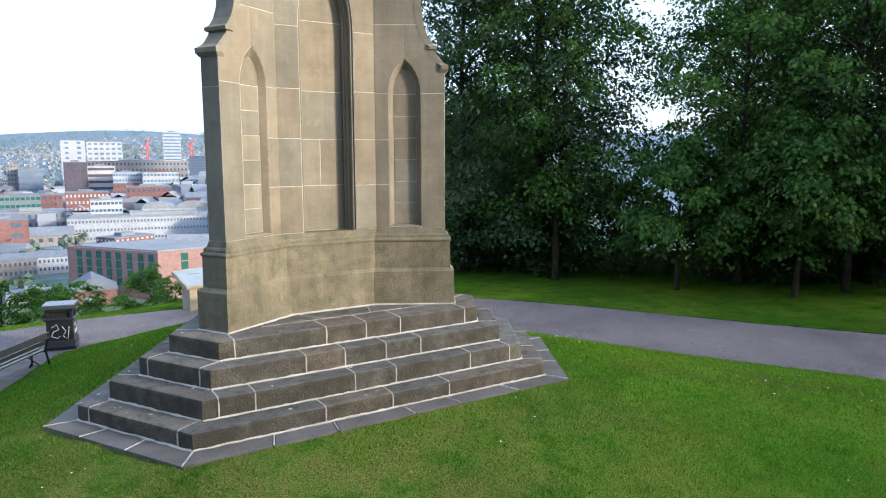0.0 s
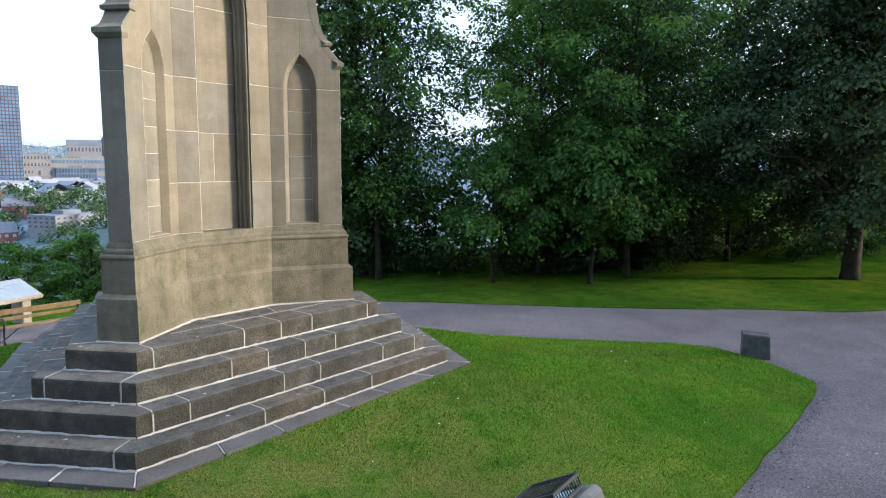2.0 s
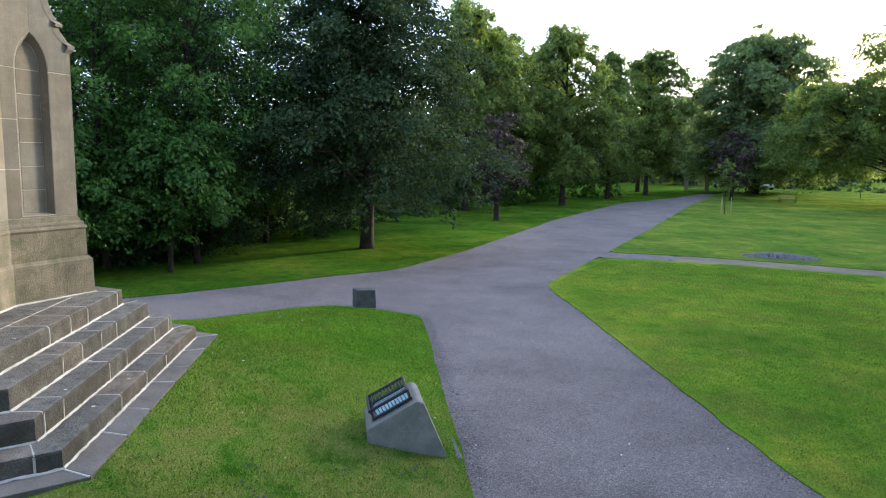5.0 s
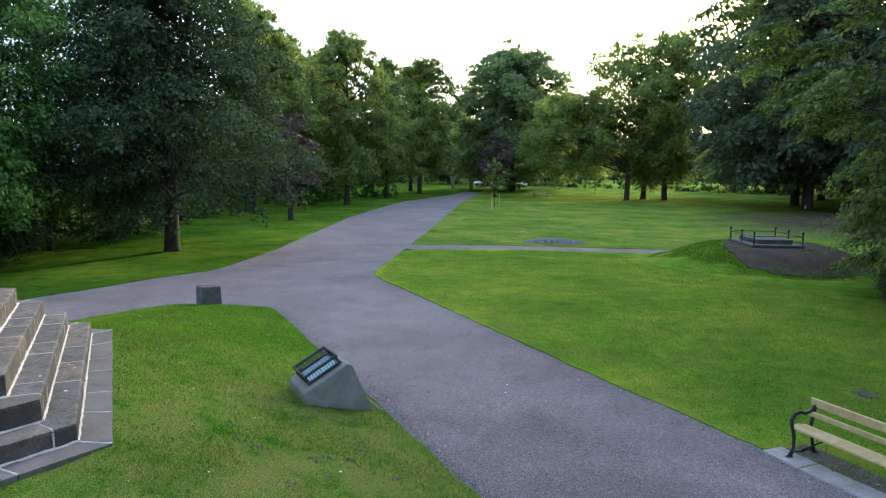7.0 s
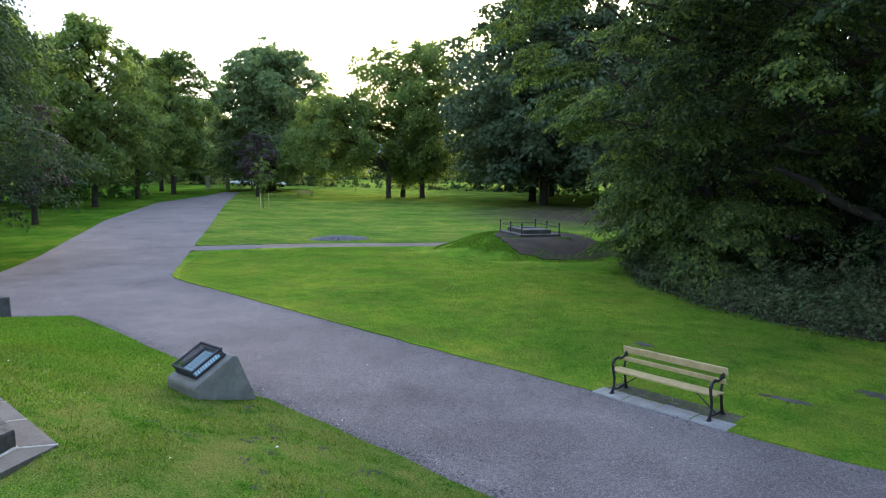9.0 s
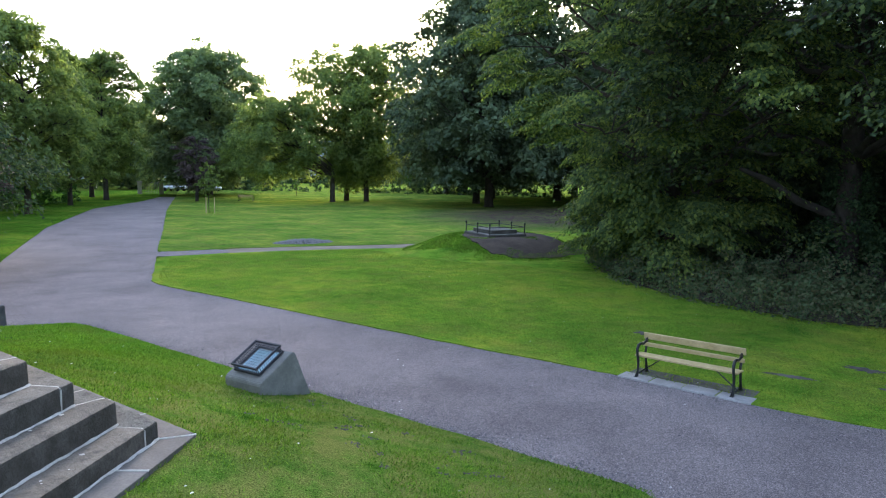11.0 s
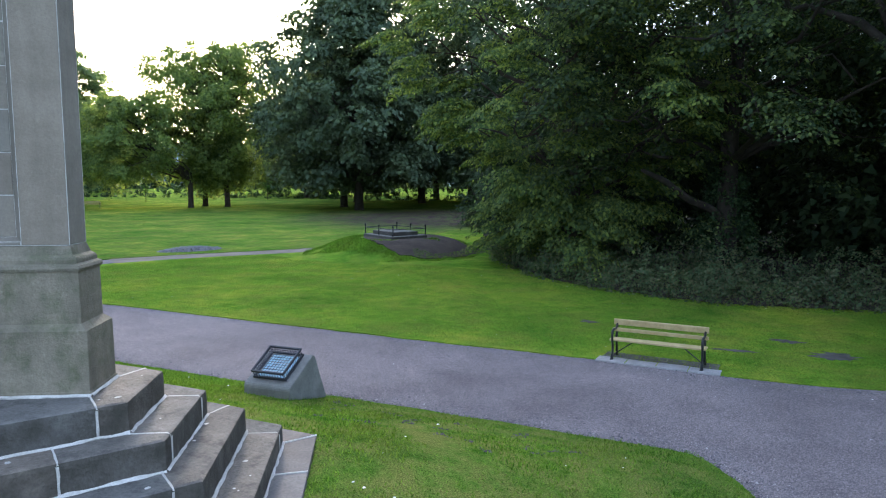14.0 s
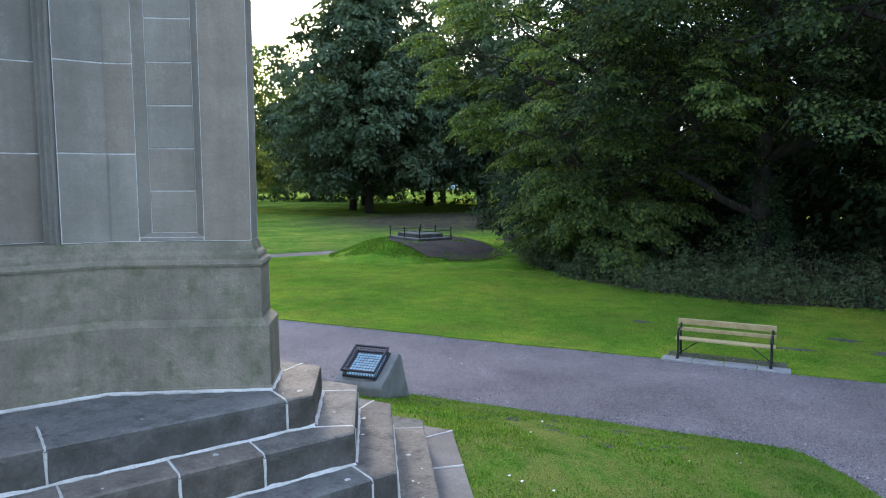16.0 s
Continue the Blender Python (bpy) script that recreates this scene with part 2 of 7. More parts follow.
def seg_dist(px, py, poly):
    """Distance of points to a closed outline, and whether they lie inside it."""
    px, py = np.asarray(px, float), np.asarray(py, float)
    best = np.full(px.shape, 1e9)
    inside = np.zeros(px.shape, bool)
    n = len(poly)
    for i in range(n):
        (x0, y0), (x1, y1) = poly[i], poly[(i + 1) % n]
        dx, dy = x1 - x0, y1 - y0
        t = np.clip(((px - x0) * dx + (py - y0) * dy) / (dx * dx + dy * dy), 0, 1)
        best = np.minimum(best, np.hypot(px - x0 - t * dx, py - y0 - t * dy))
        cross = ((y0 > py) != (y1 > py)) & (px < dx * (py - y0) / (dy if dy else 1e-9) + x0)
        inside ^= cross
    return best, inside


def land(px, py):
    """Height of the ground."""
    px, py = np.atleast_1d(np.asarray(px, float)), np.atleast_1d(np.asarray(py, float))
    d_out, in_isle = seg_dist(px, py, ISLAND)
    d_in, in_apron = seg_dist(px, py, APRON)
    d_in = np.where(in_apron, 0, d_in)
    s = np.where(in_isle, d_out / (d_out + d_in + 1e-6), 0)
    s = 0.75 * s + 0.25 * s * s * (3 - 2 * s)
    z = LOW + (PAVE_Z - 0.05 - LOW) * s
    far = np.hypot(px - 0, py - 8)
    # the park rises gently away from the monument
    z = z + 0.012 * np.clip(far - 35, 0, 130) * np.clip((px * 0.55 - py * 0.83 + 10) / 30, 0, 1)
    # the raised tomb's mound
    dm = np.hypot((px - 15.0) * 0.95, (py + 18.4) * 0.95)
    k = np.clip((4.9 - dm) / 2.7, 0, 1)
    z = z + 0.8 * k * k * (3 - 2 * k)
    # the brow above the city, then the valley and the far hills
    c = -0.18 * px + 0.98 * py - 21.2
    drop = np.clip(c, 0, None)
    z = z - np.minimum(0.42 * drop * np.clip(drop / 6, 0, 1), 39.5 - 6 * np.exp(-drop / 90))
    z = z + 20 * np.clip((px - 70) / 70, 0, 1) * np.clip((drop - 60) / 120, 0, 1) * np.clip((1200 - far) / 500, 0, 1)
    wood = np.clip((px * 0.62 + py * 0.79 - 36) / 14, 0, 1) * np.clip(drop * 0 + (px - 14) / 20, 0, 1) * np.clip((py + 10) / 20, 0, 1)
    z = z - 2.2 * wood
    hill = np.clip((far - 1500) / 2200, 0, 1.2)
    z = z + hill * (146 + 30 * np.sin(px / 310.0) + 22 * np.sin(py / 270.0 + px / 530.0))
    return z


def land_at(x, y):
    return float(land(x, y)[0])


# ---- ground, paths and lawns ----
def smooth_outline(poly, step=0.35, wob=0.03, rounds=2, closed=True):
    pts = [Vector(p) for p in poly]
    for _ in range(rounds):
        out = []
        n = len(pts)
        for i in range(n if closed else n - 1):
            a, b = pts[i], pts[(i + 1) % n]
            if (b - a).length > 1.5:
                k = 0.5 / (b - a).length
            else:
                k = 0.25
            out += [a.lerp(b, k), a.lerp(b, 1 - k)]
        pts = out
    fine = []
    n = len(pts)
    for i in range(n):
        a, b = pts[i], pts[(i + 1) % n]
        st = step if max(abs(a.x), abs(a.y)) < 45 else step * 8
        k = max(1, int((b - a).length / st))
        fine += [a.lerp(b, j / k) for j in range(k)]
    return [(p.x + wob * noise.noise((p.x * 1.7, p.y * 1.7, 3.1)), p.y + wob * noise.noise((p.x * 1.7, p.y * 1.7, 9.7))) for p in fine]


def sheet(name, outline, lift, mat, cell=1.2, reach=45.0, skirt=0.08, flat=False):
    """A patch of ground with a crisp edge that follows the land, with a short turned-down rim."""
    bm = bmesh.new()
    vs = [bm.verts.new((x, y, 0)) for x, y in outline]
    bm.faces.new(vs)
    xs, ys = [p[0] for p in outline], [p[1] for p in outline]

    def cuts(lo, hi):
        out, v = [], lo
        while v < hi:
            out.append(v)
            v += cell if abs(v) < reach else cell * 6
        return out[1:]

    for axis, lo, hi in ((0, min(xs), max(xs)), (1, min(ys), max(ys))):
        no = (1, 0, 0) if axis == 0 else (0, 1, 0)
        for v in cuts(lo, hi):
            co = (v, 0, 0) if axis == 0 else (0, v, 0)
            bmesh.ops.bisect_plane(bm, geom=bm.verts[:] + bm.edges[:] + bm.faces[:], plane_co=co, plane_no=no)
    if skirt:
        rim = [e for e in bm.edges if len(e.link_faces) == 1]
        made = bmesh.ops.extrude_edge_only(bm, edges=rim)
        low = {v for v in made["geom"] if isinstance(v, bmesh.types.BMVert)}
        for e in rim:
            e.smooth = False
    else:
        low = set()
    bm.verts.ensure_lookup_table()
    zs = land([v.co.x for v in bm.verts], [v.co.y for v in bm.verts])
    if flat:
        d, ins = seg_dist([v.co.x for v in bm.verts], [v.co.y for v in bm.verts], ISLAND)
        zs = np.where(ins & (d > 0.4), LOW - 0.02 - 0.1 * d, np.where(ins, LOW, zs))
    for v, z in zip(bm.verts, zs):
        v.co.z = z + lift - (skirt if v in low else 0)
    bmesh.ops.recalc_face_normals(bm, faces=bm.faces[:])
    me = bpy.data.meshes.new(name)
    bm.to_mesh(me)
    bm.free()
    me.polygons.foreach_set("use_smooth", [True] * len(me.polygons))
    return link_mesh(name, me, mat)


def scaled_value(n, l, value, factor):
    k = n.new("ShaderNodeMath")
    k.operation = "MULTIPLY"
    l.new(value, k.inputs[0])
    k.inputs[1].default_value = factor
    return k.outputs[0]


def lawn_material(name, tone=(1.0, 1.0, 1.0)):
    m, n, l, b = material(name, 1.0, 0.0)
    p = place_of(n, l)
    a = noise_node(n, l, 0.3, 6, 0.6, p)
    c = noise_node(n, l, 1.7, 8, 0.7, p)
    f = noise_node(n, l, 60, 5, 0.75, p)
    col = ramp(n, l, a.outputs[0], [(0.3, (0.046, 0.12, 0.009)), (0.5, (0.092, 0.188, 0.013)), (0.66, (0.16, 0.23, 0.018))])
    patch = ramp(n, l, c.outputs[0], [(0.28, (0.45, 0.52, 0.5)), (0.45, (0.9, 0.95, 0.95)), (0.58, (1.25, 1.05, 1.1)), (0.66, (1.55, 1.12, 1.5)), (0.76, (1.8, 1.15, 1.9))])
    col = mixed(n, l, col, patch, 1.0, "MULTIPLY")
    dry = noise_node(n, l, 0.75, 7, 0.7, p)
    col = mixed(n, l, col, (0.13, 0.14, 0.022), ramp(n, l, dry.outputs[0], [(0.46, (0, 0, 0)), (0.68, (0.5, 0.5, 0.5))]))
    # the worn, dry turf between the steps and the plaque
    gap = n.new("ShaderNodeVectorMath")
    gap.operation = "DISTANCE"
    l.new(p, gap.inputs[0])
    gap.inputs[1].default_value = (1.4, 6.2, -0.7)
    near = ramp(n, l, scaled_value(n, l, gap.outputs["Value"], 0.1), [(0.3, (1, 1, 1)), (0.75, (0, 0, 0))])
    straw = ramp(n, l, c.outputs[0], [(0.34, (0, 0, 0)), (0.58, (0.8, 0.8, 0.8))])
    col = mixed(n, l, col, (0.24, 0.19, 0.04), mixed(n, l, near, straw, 1.0, "MULTIPLY"))
    # leaf litter and thin grass under the chestnuts, their shade mixed into the colour
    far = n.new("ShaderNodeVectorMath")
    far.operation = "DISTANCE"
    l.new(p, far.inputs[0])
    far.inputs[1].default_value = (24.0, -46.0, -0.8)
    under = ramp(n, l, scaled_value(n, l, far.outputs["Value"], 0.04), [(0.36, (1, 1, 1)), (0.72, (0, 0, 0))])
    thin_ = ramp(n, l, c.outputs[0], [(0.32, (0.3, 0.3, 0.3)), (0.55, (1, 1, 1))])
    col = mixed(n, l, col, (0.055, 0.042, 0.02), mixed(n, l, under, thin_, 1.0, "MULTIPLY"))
    grain = ramp(n, l, f.outputs[0], [(0.34, (0.2, 0.2, 0.2)), (0.66, (1.85, 1.85, 1.8))])
    col = mixed(n, l, col, grain, 1.0, "MULTIPLY")
    col = mixed(n, l, col, tone, 1.0, "MULTIPLY")
    l.new(col, b.inputs["Base Color"])
    bump(n, l, b, f.outputs[0], 0.9, 0.03)
    return m


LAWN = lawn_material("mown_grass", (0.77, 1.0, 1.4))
# brighter copy of the lawn: open daylight put into its tone
LIT_LAWN = lawn_material("lit_grass", (1.42, 1.33, 2.05))
# verge copy of the lawn, darkened: the wood's shade put into its tone
SHADED_LAWN = lawn_material("shaded_grass", (0.68, 0.79, 1.05))
# far lawn tone, lighter and with more blue than the near lawn
MEADOW = lawn_material("far_grass", (1.26, 1.1, 2.3))

m, n, l, b = material("path_asphalt", 0.9, 0.2)
p = place_of(n, l)
a_ = noise_node(n, l, 0.5, 6, 0.6, p)
f_ = noise_node(n, l, 55, 4, 0.8, p)
v_ = n.new("ShaderNodeTexVoronoi")
v_.inputs["Scale"].default_value = 70
l.new(p, v_.inputs["Vector"])
col_ = ramp(n, l, a_.outputs[0], [(0.3, (0.138, 0.121, 0.123)), (0.5, (0.182, 0.161, 0.162)), (0.7, (0.224, 0.198, 0.196))])
chips = ramp(n, l, v_.outputs["Color"], [(0.15, (0.55, 0.55, 0.56)), (0.6, (1.03, 1.01, 1.0)), (0.95, (1.8, 1.74, 1.7))])
col_ = mixed(n, l, col_, chips, 1.0, "MULTIPLY")
l.new(col_, b.inputs["Base Color"])
bump(n, l, b, f_.outputs[0], 0.6, 0.012)
PATHWAY = m

# one sheet to the horizon
ax = np.unique(np.concatenate([np.arange(-60, 100, 2.0), np.arange(-400, 440, 12.0), np.linspace(-4300, 4300, 70)]))
ay = np.unique(np.concatenate([np.arange(-90, 60, 2.0), np.arange(-400, 440, 12.0), np.linspace(-4300, 4300, 70)]))
gx, gy = np.meshgrid(ax, ay)
gz = land(gx.ravel(), gy.ravel()) - 0.035
d_, in_ = seg_dist(gx.ravel(), gy.ravel(), ISLAND)
gz = np.where(in_, LOW - 0.3, gz)
gz = gz - 0.3 * np.clip((6 - np.hypot(gx.ravel() - 15, gy.ravel() + 18.4)) / 2, 0, 1)
gv = np.stack([gx.ravel(), gy.ravel(), gz], 1)
nx_, ny_ = len(ax), len(ay)
ii = (np.arange(ny_ - 1)[:, None] * nx_ + np.arange(nx_ - 1)[None]).ravel()
gl = np.stack([ii, ii + 1, ii + nx_ + 1, ii + nx_], 1).ravel()

m, n, l, b = material("land", 1.0, 0.0)
p = place_of(n, l)
a_ = noise_node(n, l, 0.012, 8, 0.65, p)
c_ = noise_node(n, l, 0.12, 8, 0.7, p)
near_ = noise_node(n, l, 2.0, 6, 0.7, p)
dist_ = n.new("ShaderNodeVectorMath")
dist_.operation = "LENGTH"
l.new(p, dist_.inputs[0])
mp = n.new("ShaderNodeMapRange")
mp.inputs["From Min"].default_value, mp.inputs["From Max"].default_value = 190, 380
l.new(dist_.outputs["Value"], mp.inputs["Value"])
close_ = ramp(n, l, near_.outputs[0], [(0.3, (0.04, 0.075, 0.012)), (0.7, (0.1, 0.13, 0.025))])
# pale blue-grey ground far off: distance haze mixed into the base colour
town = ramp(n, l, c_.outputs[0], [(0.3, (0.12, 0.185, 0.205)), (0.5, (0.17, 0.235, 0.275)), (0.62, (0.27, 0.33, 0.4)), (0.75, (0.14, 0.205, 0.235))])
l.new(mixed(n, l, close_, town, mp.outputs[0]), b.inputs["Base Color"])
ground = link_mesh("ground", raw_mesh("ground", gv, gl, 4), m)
ground.data.polygons.foreach_set("use_smooth", [True] * len(ground.data.polygons))
tagged(ground, "grassy hilltop falling away to a valley and distant hills", "ground", kind="structure")

ROAD_OUT = [(-30, 2.0), (-30, -19), (-15, -8.6), (-6.9, -2.9), (-5.3, -0.85), (-3.2, -0.6), (0.3, -0.85), (6, -0.8), (13, -0.95), (17.6, -0.95), (18.9, -1.1), (20.7, -2.2), (27.5, -6.2), (39.5, -13.4), (58.4, -24.6),
            (73.7, -34.2), (84, -40.8), (85.5, -39.3), (75.6, -31.2), (70, -25.4), (65, -20.4), (46.5, -8.6), (32.5, -1.3), (28.6, 0.6), (24.6, 2.9), (22.2, 4.4), (20.7, 6.9), (18.6, 9.6), (17.1, 11.9), (14.6, 16.2),
            (12.6, 18.8), (10.5, 21.0), (8, 21.9), (4.5, 22.1), (1.5, 22.2), (-1.0, 21.6), (-6, 20.2), (-30, 17.5)]
RIGHT_EDGE = [(-5.3, -0.85), (-3.2, -0.6), (0.3, -0.85), (6, -0.8), (13, -0.95), (17.6, -0.95), (18.9, -1.1), (20.7, -2.2)]
road = sheet("path", smooth_outline(ROAD_OUT, 0.4, 0.05), 0.0, PATHWAY, 1.0, 40, 0.0, True)
tagged(road, "grey-mauve tarmac park path with worn gravelly edges", "path", kind="structure")
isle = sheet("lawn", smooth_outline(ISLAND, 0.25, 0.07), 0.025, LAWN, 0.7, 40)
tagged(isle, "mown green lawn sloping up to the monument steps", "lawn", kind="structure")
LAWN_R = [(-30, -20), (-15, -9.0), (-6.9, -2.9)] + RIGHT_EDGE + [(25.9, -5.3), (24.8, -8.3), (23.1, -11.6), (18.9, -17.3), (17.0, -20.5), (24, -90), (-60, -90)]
side = sheet("lawn", smooth_outline(LAWN_R, 0.35, 0.08), 0.025, LIT_LAWN, 1.6, 40)
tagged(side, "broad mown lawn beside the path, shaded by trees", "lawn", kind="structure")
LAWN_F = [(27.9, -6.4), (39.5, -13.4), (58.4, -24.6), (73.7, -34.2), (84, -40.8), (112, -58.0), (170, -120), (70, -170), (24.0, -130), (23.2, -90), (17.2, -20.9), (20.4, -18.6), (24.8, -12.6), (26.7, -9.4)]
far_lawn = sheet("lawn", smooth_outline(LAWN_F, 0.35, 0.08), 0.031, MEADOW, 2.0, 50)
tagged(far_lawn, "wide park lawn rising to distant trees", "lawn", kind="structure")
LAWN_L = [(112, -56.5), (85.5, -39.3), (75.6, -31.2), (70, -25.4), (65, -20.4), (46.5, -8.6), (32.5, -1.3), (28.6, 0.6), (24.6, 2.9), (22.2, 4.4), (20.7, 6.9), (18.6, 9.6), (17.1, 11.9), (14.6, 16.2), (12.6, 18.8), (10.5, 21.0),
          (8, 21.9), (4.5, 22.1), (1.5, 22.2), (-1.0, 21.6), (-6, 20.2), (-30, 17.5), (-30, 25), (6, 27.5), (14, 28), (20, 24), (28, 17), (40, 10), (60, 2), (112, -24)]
verge = sheet("lawn", smooth_outline(LAWN_L, 0.35, 0.08), 0.025, SHADED_LAWN, 1.6, 40)
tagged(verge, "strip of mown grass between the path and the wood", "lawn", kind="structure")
DIRT = speckled("trodden_earth", (0.16, 0.13, 0.1), (0.26, 0.215, 0.165), 0.8, 30, 0.95, 0.5, None, 0.5, 0.0, 0.01)
spur = sheet("path", smooth_outline([(26.2, -5.2), (28.2, -6.3), (26.6, -9.6), (24.7, -8.6)], 0.4, 0.03, 1), 0.006, PATHWAY, 2.0, 50, 0.0)
tagged(spur, "short tarmac spur off the park path", "path", kind="structure")
track = sheet("dirt_track", smooth_outline([(24.6, -8.3), (26.7, -9.3), (24.9, -12.8), (20.5, -18.8), (18.4, -21.0), (16.9, -20.4), (18.7, -17.1), (23.0, -11.4)], 0.4, 0.08, 1), 0.004, DIRT, 2.0, 50, 0.0)
tagged(track, "narrow trodden earth track across the lawn", "track", kind="structure")


# ---- loose grit washed to the edges of the path ----
m, n, l, b = material("loose_grit", 0.9, 0.2)
g = n.new("ShaderNodeNewGeometry")
l.new(ramp(n, l, g.outputs["Random Per Island"], [(0.0, (0.06, 0.058, 0.065)), (0.5, (0.14, 0.13, 0.14)), (0.85, (0.24, 0.22, 0.22)), (1.0, (0.4, 0.38, 0.36))]), b.inputs["Base Color"])
GRIT = m


def grit(count, seed):
    """Small angular chips lying along the lawns' edges, thickest against the turf."""
    gen = np.random.default_rng(seed)
    x, y = gen.uniform(-7, 24, count), gen.uniform(-1.6, 14, count)
    di, in_i = seg_dist(x, y, ISLAND)
    dr, in_r = seg_dist(x, y, LAWN_R)
    near = np.minimum(di, dr * 1.6)
    keep = ~in_i & ~in_r & (near > 0.05) & (gen.random(count) < 0.9 * np.exp(-near / 0.42) + 0.012)
    x, y = x[keep], y[keep]
    z = land(x, y)
    sz = gen.uniform(0.006, 0.016, len(x)) * (1 + (gen.random(len(x)) < 0.03))
    a = gen.uniform(0, math.tau, len(x))
    v = np.empty((len(x), 5, 3))
    for k in range(4):
        q = a + k * math.tau / 4 + gen.uniform(-0.3, 0.3, len(x))
        rr = sz * gen.uniform(0.7, 1.2, len(x))
        v[:, k] = np.stack([x + np.cos(q) * rr, y + np.sin(q) * rr, z - 0.002], 1)
    v[:, 4] = np.stack([x, y, z + sz * 0.8], 1)
    base = np.arange(len(x))[:, None] * 5
    loops = np.concatenate([base + np.array([k, (k + 1) % 4, 4]) for k in range(4)], 1).ravel()
    return raw_mesh("loose_grit", v.reshape(-1, 3), loops, 3)


tagged(link_mesh("loose_grit", grit(420000, 8), GRIT), "loose grey grit along the edges of the path", "grit", kind="stuff")


# ---- grass blades near the camera's way ----
def blades(name, outline, count, seed, size=0.045, avoid=None, keep=None):
    gen = np.random.default_rng(seed)
    xs, ys = np.array(outline)[:, 0], np.array(outline)[:, 1]
    p_ = np.stack([gen.uniform(xs.min(), xs.max(), count), gen.uniform(ys.min(), ys.max(), count)], 1)
    d, ins = seg_dist(p_[:, 0], p_[:, 1], outline)
    ok = ins
    if avoid is not None:
        d2, ins2 = seg_dist(p_[:, 0], p_[:, 1], avoid)
        ok &= ~ins2
    if keep is not None:
        ok &= keep(p_[:, 0], p_[:, 1])
    # thinner where the turf is worn
    worn = np.clip(1 - np.hypot(p_[:, 0] - 0.8, p_[:, 1] - 6.6) / 6.0, 0, 1) * (0.5 + 0.5 * np.sin(p_[:, 0] * 2.3 + 1.7 * np.sin(p_[:, 1] * 1.9)))
    ok &= gen.uniform(0, 1, count) > worn * 1.2
    p_ = p_[ok]
    z = land(p_[:, 0], p_[:, 1]) + 0.02
    n_ = len(p_)
    a = gen.uniform(0, math.tau, n_)
    h = size * gen.uniform(0.5, 1.3, n_)
    w = size * 0.17 * gen.uniform(0.7, 1.3, n_)
    lean = gen.normal(0, 0.6, (n_, 2)) * h[:, None]
    v = np.empty((n_, 3, 3))
    v[:, 0] = np.stack([p_[:, 0] - np.cos(a) * w, p_[:, 1] - np.sin(a) * w, z], 1)
    v[:, 1] = np.stack([p_[:, 0] + np.cos(a) * w, p_[:, 1] + np.sin(a) * w, z], 1)
    v[:, 2] = np.stack([p_[:, 0] + lean[:, 0], p_[:, 1] + lean[:, 1], z + h], 1)
    me = raw_mesh(name, v.reshape(-1, 3), np.arange(n_ * 3), 3)
    return me


WORN_SPOTS = ((-4.45, -3.25, 0.42, 0.4), (-3.55, -4.4, 0.4, 0.16), (1.43, -4.7, 0.3, 0.15), (-2.4, -2.9, 0.4, 0.12))
GRASS = leaf_material("grass_blade", [(0.022, 0.08, 0.005), (0.088, 0.205, 0.012), (0.2, 0.36, 0.045)], 0.3, 0.75, (0.16, 0.155, 0.03))
# blades to match, brightened in colour as if in fuller light
GRASS_LIT = leaf_material("lit_grass_blade", [(0.045, 0.11, 0.016), (0.135, 0.24, 0.026), (0.28, 0.385, 0.055)], 0.3, 0.75, (0.2, 0.19, 0.04))
ob = link_mesh("grass", blades("grass", ISLAND, 330000, 5, 0.04, APRON), GRASS)
tagged(ob, "short mown grass blades on the monument's lawn", "grass", kind="stuff")
ob = link_mesh("grass", blades("grass", [(-7, -14), (21, -14), (22.5, -12), (25, -5.5), (20.8, -2.5), (18.3, -1.1), (6, -0.95), (0.3, -1.0), (-5.0, -0.95), (-7, -3.2)], 190000, 6, 0.042, None, lambda x, y: np.min([np.hypot((x - a) / c, (y - b) / d) for a, b, c, d in WORN_SPOTS], axis=0) > 0.9), GRASS_LIT)
tagged(ob, "mown grass blades on the broad lawn", "grass", kind="stuff")
MOUND_SOIL = [(11.6, -15.3), (12.8, -14.9), (14.6, -15.5), (16.2, -16.8), (17.2, -18.6), (17.0, -20.2), (14.0, -22.0), (10.9, -21.6), (9.9, -19.2), (10.6, -16.8)]
ob = link_mesh("grass", blades("grass", [(9.4, -13.0), (20.4, -13.0), (20.4, -23.6), (9.4, -23.6)], 60000, 8, 0.1, None, lambda x, y: (np.hypot(x - 15.0, y + 18.4) > 2.0) & ((np.sin(x * 1.9 + 2 * np.sin(y * 1.3)) + np.sin(y * 2.7 + x) > 1.05) | ~seg_dist(x, y, MOUND_SOIL)[1] | (np.hypot(x - 15.0, y + 18.4) > 4.1)) & (np.hypot(x - 15.0, y + 18.4) < 5.0)), GRASS)
tagged(ob, "rough uncut grass on the flanks of the tomb mound", "grass", kind="stuff")


